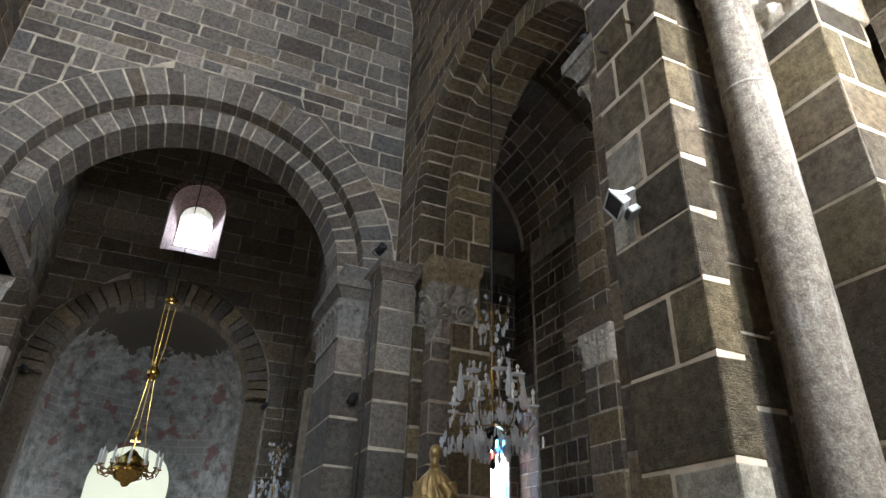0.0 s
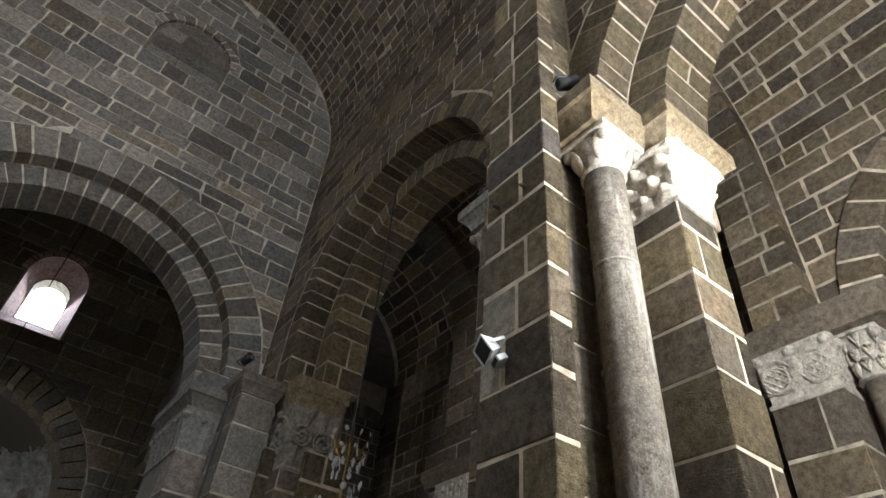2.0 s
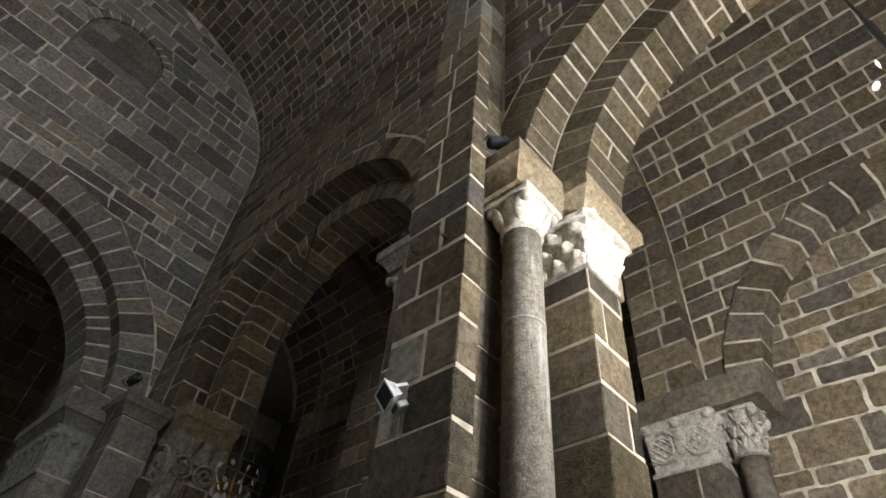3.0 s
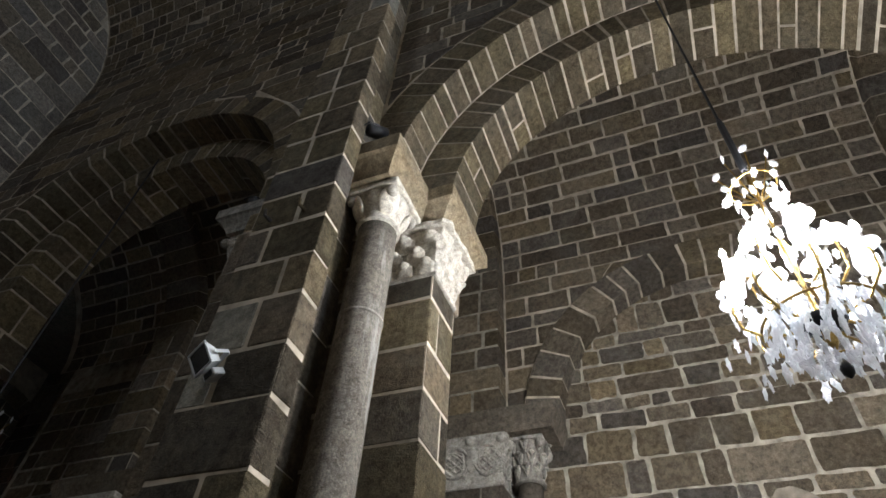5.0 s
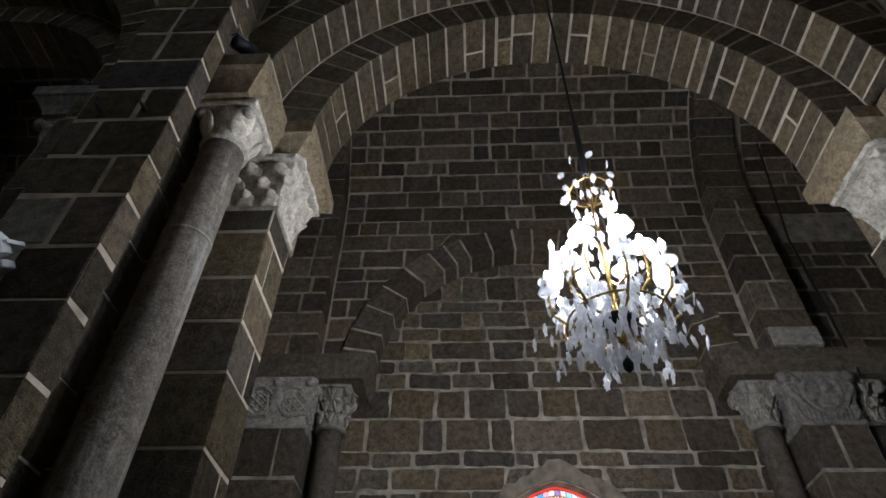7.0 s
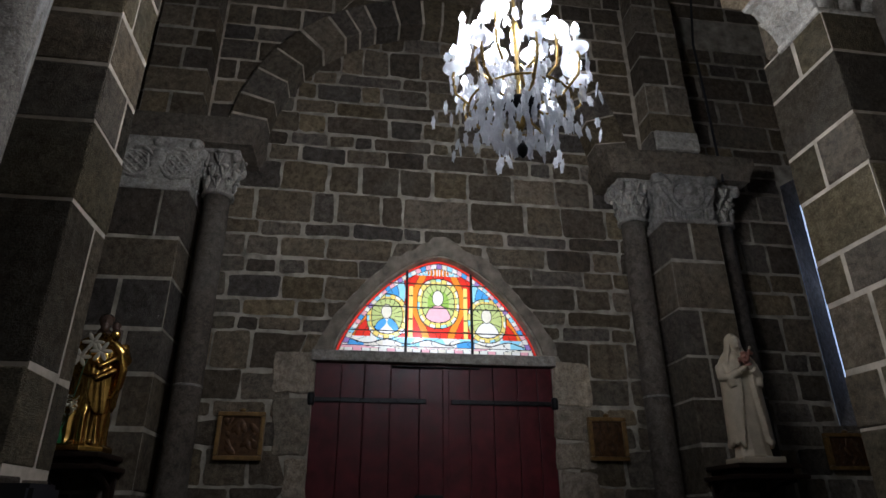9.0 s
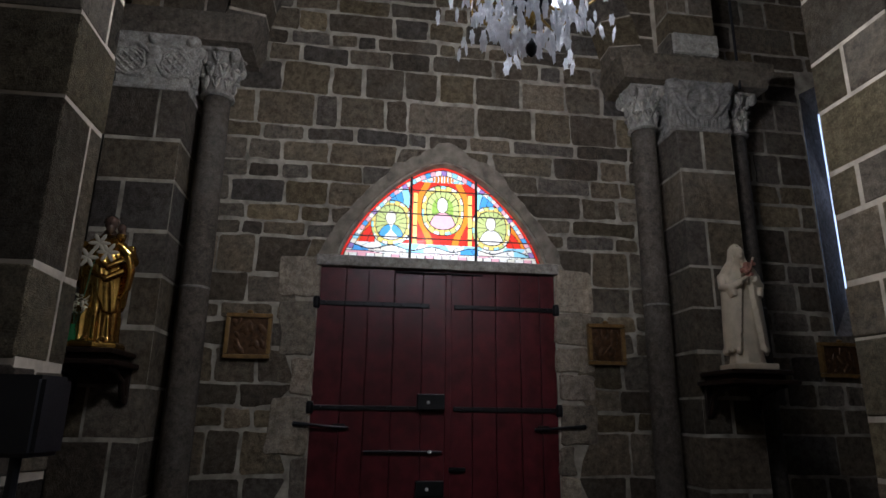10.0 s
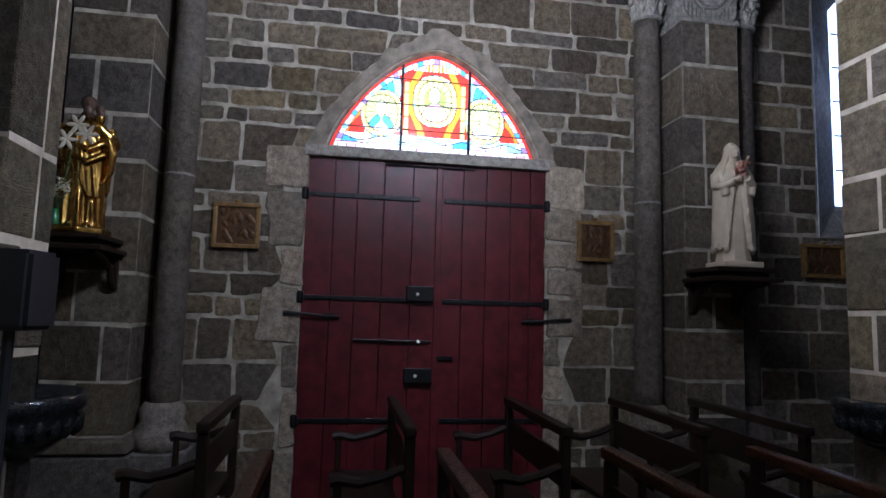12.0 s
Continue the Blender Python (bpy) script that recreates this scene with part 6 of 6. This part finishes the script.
bmesh.ops.bevel(bm, geom=bm.edges[:], offset=0.015, segments=2, affect="EDGES")
part("cabinet", bm, M_BLACK, spk)
part("grille", box_bm(0.091, 0.098, -0.09, 0.09, 1.475, 1.69, 0.003), M_LEAD, spk)
stand = tagged(empty("speaker_stand", (-2.89, 1.825, 0)), "black metal loudspeaker stand on the floor", "stand")
part("pole", tube_bm([(0, 0, 0.1), (0, 0, 1.45)], 0.018, 10), M_BLACK, stand)
for k in range(3):
    a = k * 2.094
    part("leg", tube_bm([(0.02 * math.cos(a), 0.02 * math.sin(a), 0.35), (0.13 * math.cos(a), 0.13 * math.sin(a), 0.01)], 0.01, 8), M_BLACK, stand)

# ---- pews ----
def pew(x0, x1, y, arms):
    root = tagged(empty("pew", (x0, y, 0)), "dark worn oak pew with open back and curved armrests" if arms else "long oak pew with a polished sloping top rail", "pew", "pews of the side bay")
    L = x1 - x0
    part("top_rail", box_bm(-0.02, L + 0.02, -0.035, 0.03, 0.9, 0.955, 0.012, 2), M_WOOD if arms else M_WOODRAIL, root, "" if arms else "polished lighter oak rail")
    part("back_board", box_bm(0.03, L - 0.03, -0.012, 0.012, 0.62, 0.8, 0.004), M_WOOD, root)
    part("seat", box_bm(0.0, L, 0.01, 0.4, 0.42, 0.45, 0.008, 2), M_WOOD, root)
    part("kneeler_board", box_bm(0.05, L - 0.05, -0.3, -0.14, 0.14, 0.17, 0.008), M_WOOD, root)
    n = 2 if L < 1.6 else 3
    for k in range(n):
        x = 0.03 + (L - 0.06) * k / (n - 1)
        part("post", box_bm(x - 0.028, x + 0.028, -0.03, 0.025, 0.0, 0.9, 0.008), M_WOOD, root)
        part("front_leg", box_bm(x - 0.025, x + 0.025, 0.34, 0.39, 0.0, 0.42, 0.008), M_WOOD, root)
        part("kneeler_support", box_bm(x - 0.02, x + 0.02, -0.32, -0.03, 0.09, 0.139, 0.006), M_WOOD, root)
        part("side_rail", box_bm(x - 0.018, x + 0.018, 0.026, 0.339, 0.3, 0.38, 0.006), M_WOOD, root)
        if arms and k in (0, n - 1):
            part("armrest", tube_bm([(x, 0.02, 0.74), (x, 0.12, 0.7), (x, 0.25, 0.67), (x, 0.36, 0.69), (x, 0.4, 0.68)], lambda t: 0.024 + 0.01 * t, 8), M_WOOD, root)
            part("arm_post", box_bm(x - 0.02, x + 0.02, 0.34, 0.38, 0.451, 0.68, 0.008), M_WOOD, root)
    return root


M_WOODRAIL = plain("polished_oak", (0.07, 0.027, 0.011), 0.3, vary=0.4, scale=16, relief=0.15)
wn_, wl_ = M_WOODRAIL.node_tree.nodes, M_WOODRAIL.node_tree.links
wb_ = next(k for k in wn_ if k.type == "BSDF_PRINCIPLED")
grain_map = wn_.new("ShaderNodeMapping")
grain_map.inputs["Scale"].default_value = (2.5, 22, 22)
wl_.new(world_place(wn_), grain_map.inputs[0])
grain = ramp(wn_, wl_, noise_node(wn_, wl_, 2.2, 5, 0.65, grain_map.outputs[0]), [(0.42, (0, 0, 0)), (0.5, (1, 1, 1)), (0.58, (0, 0, 0))])
wl_.new(mix(wn_, wl_, grain, wb_.inputs["Base Color"].links[0].from_socket, (0.028, 0.011, 0.005)), wb_.inputs["Base Color"])
for y in (1.42, 0.36, -0.49, -1.3, -1.95):
    pew(-1.9 if y != 1.42 else -1.75, -0.7, y, True)
for y in (1.03, 0.27, -0.5, -1.24):
    pew(-4.3, -2.4, y, False)

# ---- chandeliers ----
def pendant_mesh():
    """Flat cut drop like a lobed leaf, with a raised rim and a ridge."""
    bm = bmesh.new()
    n = 24

    def ring(f, y):
        out = []
        for k in range(n):
            a = 2 * math.pi * k / n
            r = f * (1 + 0.16 * math.cos(a * 6) + 0.05 * math.cos(a * 12))
            out.append(bm.verts.new((0.66 * r * math.cos(a), y * (1 if k % 2 else 0.45), r * math.sin(a) * (1.15 if math.sin(a) < 0 else 0.9))))
        return out
    rim = ring(1.0, 0.0)
    for side in (1, -1):
        mid = ring(0.62, 0.2 * side)
        tip = bm.verts.new((0, 0.1 * side, -0.08))
        for k in range(n):
            j = (k + 1) % n
            bm.faces.new((rim[k], rim[j], mid[j], mid[k]))
            bm.faces.new((mid[k], mid[j], tip))
    me = bpy.data.meshes.new("crystal_pendant")
    bmesh.ops.recalc_face_normals(bm, faces=bm.faces)
    bm.to_mesh(me)
    bm.free()
    me.materials.append(M_CRYSTAL)
    return me


def rosette_mesh():
    bm = bmesh.new()
    n = 20
    f = []
    for k in range(n):
        a = 2 * math.pi * k / n
        r = 1.0 if k % 2 else 0.72
        f.append(bm.verts.new((r * math.cos(a), 0, r * math.sin(a))))
    a, b = bm.verts.new((0, 0.35, 0)), bm.verts.new((0, -0.35, 0))
    for k in range(n):
        j = (k + 1) % n
        bm.faces.new((f[k], f[j], a))
        bm.faces.new((f[j], f[k], b))
    me = bpy.data.meshes.new("crystal_rosette")
    bmesh.ops.recalc_face_normals(bm, faces=bm.faces)
    bm.to_mesh(me)
    bm.free()
    me.materials.append(M_CRYSTAL)
    return me


PEND, ROSE = pendant_mesh(), rosette_mesh()
M_BRASS = plain("old_brass", (0.3, 0.2, 0.065), 0.3, 1.0, vary=0.3, scale=25, relief=0.1)
M_CANDLE = plain("white_candle_tube", (0.75, 0.73, 0.66), 0.5, vary=0.05, relief=0.0)


def chandelier(at, label, height, radius, hang, lit, seed, slim=1.0):
    """Brass cage hung with flat crystals: crown on top, candle arms in two tiers, skirt below."""
    rnd = random.Random(seed)
    root = tagged(empty("chandelier", at), label, "chandelier", "crystal chandeliers")
    H, R = height, radius
    stem = part("stem", lathe_bm([(0.004, 0.1 * H), (0.02, 0.12 * H), (0.03, 0.17 * H), (0.014, 0.22 * H), (0.009, 0.4 * H), (0.02, 0.47 * H), (0.026, 0.52 * H), (0.01, 0.58 * H), (0.008, 0.85 * H), (0.018, 0.9 * H), (0.008, 0.97 * H)], 14), M_BRASS, root, smooth=True)
    part("hub", lathe_bm([(0.02, 0.16 * H), (0.085, 0.185 * H), (0.1, 0.2 * H), (0.03, 0.23 * H)], 16), M_IRON, root, smooth=True)

    def hang_crystal(p, s, parent, rose=False):
        s *= 0.8
        ob = new("rosette" if rose else "pendant", ROSE if rose else PEND)
        ob.parent = parent
        ob.matrix_local = Matrix.Translation(p) @ Euler((rnd.uniform(-0.2, 0.2), rnd.uniform(-0.25, 0.25), rnd.uniform(0, 6.28))).to_matrix().to_4x4() @ Matrix.Diagonal((s if rose else s * 0.75, s if rose else s * 0.75, s * 1.1, 1))

    def hoop(r, z, n, name="hoop"):
        return part(name, tube_bm([(r * math.cos(2 * math.pi * k / 32), r * math.sin(2 * math.pi * k / 32), z) for k in range(33)], 0.006, 6), M_BRASS, root)

    crown = hoop(0.3 * R, 0.87 * H, 8, "crown_hoop")
    for k in range(8):
        a = 2 * math.pi * k / 8
        c, s = math.cos(a), math.sin(a)
        part("crown_branch", tube_bm([(0.02 * c, 0.02 * s, 0.8 * H), (0.2 * R * c, 0.2 * R * s, 0.86 * H), (0.33 * R * c, 0.33 * R * s, 0.93 * H), (0.38 * R * c, 0.38 * R * s, 0.96 * H)], 0.004, 5), M_BRASS, crown)
        hang_crystal((0.38 * R * c, 0.38 * R * s, 0.955 * H + rnd.uniform(-0.02, 0.05)), 0.034, crown, True)
        hang_crystal((0.34 * R * c, 0.34 * R * s, 0.85 * H), 0.042, crown)
        hang_crystal((0.26 * R * c, 0.26 * R * s, 0.8 * H), 0.04, crown)
    for k in range(34):      # strings down the stem
        a, z = rnd.uniform(0, 6.28), (0.3 + 0.52 * k / 34) * H
        r = (0.07 + 0.09 * rnd.random()) * slim
        hang_crystal((r * math.cos(a), r * math.sin(a), z), rnd.uniform(0.03, 0.05), stem, k % 3 == 0)
    low = hoop(0.62 * R, 0.2 * H, 12, "lower_hoop")
    for tier, (n, rr, z0, z1, off) in enumerate(((8, 0.95, 0.28, 0.33, 0.0), (6, 0.6, 0.42, 0.52, 0.3))):
        for k in range(n):
            a = 2 * math.pi * k / n + off
            c, s = math.cos(a), math.sin(a)
            q = lambda f, z: (f * R * c, f * R * s, z * H)
            arm = part("arm", tube_bm([q(0.08, z0 - 0.06), q(rr * 0.3, z0 - 0.1), q(rr * 0.6, z0 - 0.1), q(rr * 0.82, z0 - 0.05), q(rr * 0.86, z0 + 0.02), q(rr * 0.84, z1 - 0.01)], 0.007, 7), M_BRASS, root)
            wide, tall, small = (1.25, 0.04, 0.8) if tier else (1.0, 0.085, 1.0)
            part("drip_pan", lathe_bm([(0.008, 0), (0.04 * wide, 0.01), (0.055 * wide, 0.022), (0.045 * wide, 0.02), (0.012, 0.016)], 16, q(rr * 0.84, z1 - 0.012)), M_CRYSTAL, arm, smooth=True)
            part("candle", lathe_bm([(0.011, 0.0), (0.011, tall)], 10, q(rr * 0.84, z1 + 0.002)), M_CANDLE, arm)
            part("bulb", lathe_bm([(0.006, 0), (0.016, 0.014 * small), (0.018, 0.028 * small), (0.01, 0.05 * small), (0.002, 0.062 * small)], 10, (*q(rr * 0.84, z1)[:2], z1 * H + tall + 0.006)), M_BULB if lit else M_CANDLE, arm, smooth=True)
            if tier == 0 and k % 2 == 0:     # tall obelisk crystals
                part("obelisk", lathe_bm([(0.012, 0), (0.035, 0.02), (0.045, 0.08), (0.03, 0.15), (0.018, 0.24), (0.012, 0.28), (0.02, 0.3), (0.003, 0.34)], 6, q(rr * 0.72, z1 + 0.02)), M_CRYSTAL, arm)
            for j in range(10):
                f = rr * (0.3 + 0.75 * j / 9)
                hang_crystal((f * R * c + rnd.uniform(-0.03, 0.03), f * R * s + rnd.uniform(-0.03, 0.03), (z0 - 0.12 - 0.03 * (j % 2)) * H + rnd.uniform(-0.03, 0.02)), rnd.uniform(0.034, 0.055), arm)
            for j in range(5):
                hang_crystal((rr * 0.86 * R * c + rnd.uniform(-0.04, 0.04), rr * 0.86 * R * s + rnd.uniform(-0.04, 0.04), z1 * H - 0.12 + 0.045 * j), rnd.uniform(0.028, 0.042), arm, j == 4)
    for k in range(60):      # skirt
        a = 2 * math.pi * k / 60
        r = (0.3 + 0.32 * (k % 3) / 2) * R
        hang_crystal((r * math.cos(a), r * math.sin(a), (0.13 + 0.04 * (k % 2) - 0.05 * (k % 3 == 0)) * H), rnd.uniform(0.04, 0.058), low)
    for k in range(7):
        a = 2 * math.pi * k / 7
        hang_crystal((0.13 * R * math.cos(a), 0.13 * R * math.sin(a), 0.06 * H), 0.045, low)
    part("bottom_drop", lathe_bm([(0.004, 0.0), (0.022, 0.02), (0.026, 0.05), (0.008, 0.09)], 10), M_IRON, root, smooth=True)
    part("suspension_cord", tube_bm([(0, 0, 0.96 * H), (0.004, 0, (0.96 * H + hang) / 2), (0, 0, hang)], 0.009, 6), M_BLACK, root)
    if lit:
        part("cord_sleeve", lathe_bm([(0.016, 0.98 * H), (0.02, 1.0 * H), (0.02, 1.0 * H + 0.45), (0.012, 1.0 * H + 0.5)], 10), M_BLACK, root)
    return root


chandelier(CH1, "lit crystal chandelier with brass arms hanging under the great arch", 1.4, 0.39, SPRING + 2.17 - CH1[2], True, 5)
chandelier(CH2, "unlit crystal chandelier hanging on a long rod in the next arch", 1.55, 0.46, SP2 + R2 - CH2[2], False, 8)
ob = chandelier((-3.75, 11.4, 2.0), "crystal chandelier hanging in the crossing arch", 1.5, 0.45, 10.6, False, 11)

# ---- sanctuary lamp ----
LX, LY, LZ = -5.93, 11.5, 2.62
lamp = tagged(empty("sanctuary_lamp", (LX, LY, LZ)), "hanging gilt brass lamp crown with candles on three chains", "lamp")
part("bowl", lathe_bm([(0.02, 0), (0.05, 0.02), (0.07, 0.06), (0.16, 0.1), (0.2, 0.16), (0.27, 0.19), (0.29, 0.24), (0.27, 0.28), (0.2, 0.3), (0.17, 0.36), (0.19, 0.4), (0.11, 0.46), (0.06, 0.52), (0.02, 0.54)], 28), M_GOLD, lamp, smooth=True)
part("rim_hoop", tube_bm([(0.4 * math.cos(2 * math.pi * k / 30), 0.4 * math.sin(2 * math.pi * k / 30), 0.2) for k in range(31)], 0.014, 6), M_GOLD, lamp)
part("cross_upright", box_bm(-0.012, 0.012, -0.014, 0.014, 0.52, 0.76, 0.004), M_GOLD, lamp)
part("cross_arm", box_bm(-0.075, 0.075, -0.012, 0.012, 0.65, 0.68, 0.004), M_GOLD, lamp)
for k in range(12):
    a = 2 * math.pi * k / 12
    c, s = math.cos(a), math.sin(a)
    arm = part("candle_arm", tube_bm([(0.26 * c, 0.26 * s, 0.22), (0.33 * c, 0.33 * s, 0.14), (0.4 * c, 0.4 * s, 0.17), (0.43 * c, 0.43 * s, 0.26)], 0.011, 6), M_GOLD, lamp)
    part("drip_pan", lathe_bm([(0.006, 0), (0.035, 0.01), (0.042, 0.024), (0.01, 0.026)], 10, (0.43 * c, 0.43 * s, 0.26)), M_GOLD, arm)
    part("candle", lathe_bm([(0.02, 0), (0.019, 0.2), (0.004, 0.25)], 8, (0.43 * c, 0.43 * s, 0.28)), M_CANDLE, arm)
    if k % 2:
        part("leaf_scroll", tube_bm([(0.27 * c, 0.27 * s, 0.24), (0.3 * c, 0.3 * s, 0.36), (0.24 * c, 0.24 * s, 0.4), (0.22 * c, 0.22 * s, 0.34)], 0.012, 6), M_GOLD, lamp)
for k in range(3):
    a = 2 * math.pi * k / 3 + 0.5
    c, s = math.cos(a), math.sin(a)
    part("chain", tube_bm([(0.22 * c, 0.22 * s, 0.26), (0.1 * c, 0.1 * s, 1.0), (0.05 * c, 0.05 * s, 1.65)], 0.0045, 5), M_GOLD, lamp)
    part("chain", tube_bm([(0.05 * c, 0.05 * s, 1.85), (0.09 * c, 0.09 * s, 2.2), (0.1 * c, 0.1 * s, 3.0)], 0.004, 5), M_GOLD, lamp)
part("boss", lathe_bm([(0.02, 1.62), (0.09, 1.68), (0.11, 1.75), (0.07, 1.82), (0.03, 1.88), (0.05, 1.92), (0.01, 1.98)], 18), M_GOLD, lamp, smooth=True)
part("crown_boss", lathe_bm([(0.02, 0.72), (0.06, 0.76), (0.05, 0.82), (0.01, 0.86)], 14), M_GOLD, lamp, smooth=True)
part("top_boss", lathe_bm([(0.1, 2.98), (0.12, 3.02), (0.05, 3.08), (0.01, 3.16)], 14), M_GOLD, lamp, smooth=True)
part("cable", tube_bm([(0, 0, 3.14), (0, 0, 10.6)], 0.008, 6), M_IRON, lamp)

# ---- floodlight and small spots ----
M_LAMPGREY = plain("pale_grey_enamel", (0.55, 0.56, 0.57), 0.4, vary=0.1)


def floodlight(m):
    root = tagged(empty("floodlight"), "grey metal floodlight with a glass front fixed on the pier", "floodlight")
    bm = bmesh.new()
    a = [bm.verts.new(p) for p in ((-0.055, -0.04, -0.045), (0.055, -0.04, -0.045), (0.055, -0.04, 0.045), (-0.055, -0.04, 0.045))]
    b = [bm.verts.new(p) for p in ((-0.085, 0.045, -0.07), (0.085, 0.045, -0.07), (0.085, 0.045, 0.07), (-0.085, 0.045, 0.07))]
    bm.faces.new(a)
    for k in range(4):
        bm.faces.new((a[k], a[(k + 1) % 4], b[(k + 1) % 4], b[k]))
    part("housing", bm, M_LAMPGREY, root)
    for x0, x1, z0, z1 in ((-0.09, 0.09, 0.062, 0.076), (-0.09, 0.09, -0.076, -0.062), (-0.09, -0.076, -0.061, 0.061), (0.076, 0.09, -0.061, 0.061)):
        part("front_rim", box_bm(x0, x1, 0.04, 0.055, z0, z1, 0.003), M_LAMPGREY, root)
    part("gear_box", box_bm(-0.045, 0.06, -0.06, 0.02, -0.125, -0.078, 0.006), M_LAMPGREY, root)
    part("gear_lid", box_bm(-0.03, 0.045, 0.0205, 0.024, -0.118, -0.086), M_BLACK, root)
    part("front_glass", box_bm(-0.076, 0.076, 0.044, 0.048, -0.062, 0.062), M_GRANITE, root)
    for k in range(5):
        part("cooling_fin", box_bm(-0.05, 0.05, -0.055, -0.04, -0.036 + 0.018 * k, -0.032 + 0.018 * k), M_LAMPGREY, root)
    for x in (-0.094, 0.09):
        part("yoke_arm", box_bm(x, x + 0.004, -0.09, 0.01, -0.012, 0.012), M_LAMPGREY, root)
    part("yoke_base", box_bm(-0.09, 0.09, -0.095, -0.09, -0.015, 0.015), M_LAMPGREY, root)
    root.matrix_world = m @ Matrix.Scale(0.72, 4)


floodlight(pose(-3.765, 2.5, 3.15, -32, 12, 66))


def spot(at, rx, rz):
    root = tagged(empty("spot_lamp", at), "small black cylindrical spotlight on the stone ledge", "spotlight", "black spotlights")
    root.rotation_euler = (radians(rx), 0, radians(rz))
    part("body", lathe_bm([(0.03, -0.06), (0.045, -0.05), (0.05, 0.0), (0.055, 0.08), (0.045, 0.082), (0.04, 0.05)], 16), M_BLACK, root, smooth=True)
    part("stirrup", tube_bm([(0.06, 0, 0.0), (0.06, 0, -0.08), (0, 0, -0.1), (-0.06, 0, -0.08), (-0.06, 0, 0.0)], 0.006, 6), M_BLACK, root)


spot((-3.46, 2.16, 5.22), 70, 60)
spot((-3.6, 6.98, 5.06), 65, 20)
spot((-3.62, 7.5, 3.36), 60, 150)
spot((-3.06, 3.45, 5.42), 70, 100)
spot((-8.2, 13.95, 4.75), 60, -100)
spot((-3.8, 13.95, 4.6), 60, 20)

# hooks on the pilaster and the cable beside the chancel pier
for y, z in ((2.56, 4.19), (2.34, 4.2)):
    tagged(part("wall_hook", tube_bm([(-3.67, y, z), (-3.72, y, z - 0.01), (-3.73, y, z + 0.03)], lambda t: 0.014 - 0.005 * t, 6), M_STONE), "small stone stub on the pilaster face", "hook")
tagged(part("cable_run", tube_bm([(-3.61, 7.04, 4.75), (-3.61, 7.04, 3.3), (-3.61, 7.04, 0.2)], 0.012, 6), M_BLACK), "black cable running down the grey corner pier", "cable")

# ---- stained window in the chapel ----
window_chapel = structure(empty("window_chapel"), "tall stained glass window in red, white and violet", "window")
rows = 10
for k in range(rows):
    for j in range(3):
        a, b = 0.53 + 0.28 * j, 0.53 + 0.28 * (j + 1)
        z0, z1 = 1.6 + 0.3 * k, 1.6 + 0.3 * (k + 1)
        key = (("violet", "blue", "sky")[k % 3], "red" if k % 3 == 1 else "white", ("sky", "pale", "blue")[k % 3])[j]
        link_mesh("glass_pane", [(a, 12.96, z0), (b, 12.96, z0), (b, 12.96, z1), (a, 12.96, z1)], [(0, 1, 2, 3)], M_GLASS[key], window_chapel)
for k in range(1, rows):
    part("saddle_bar", box_bm(0.52, 1.38, 12.93, 12.95, 1.6 + 0.3 * k - 0.008, 1.6 + 0.3 * k + 0.008), M_IRON, window_chapel)
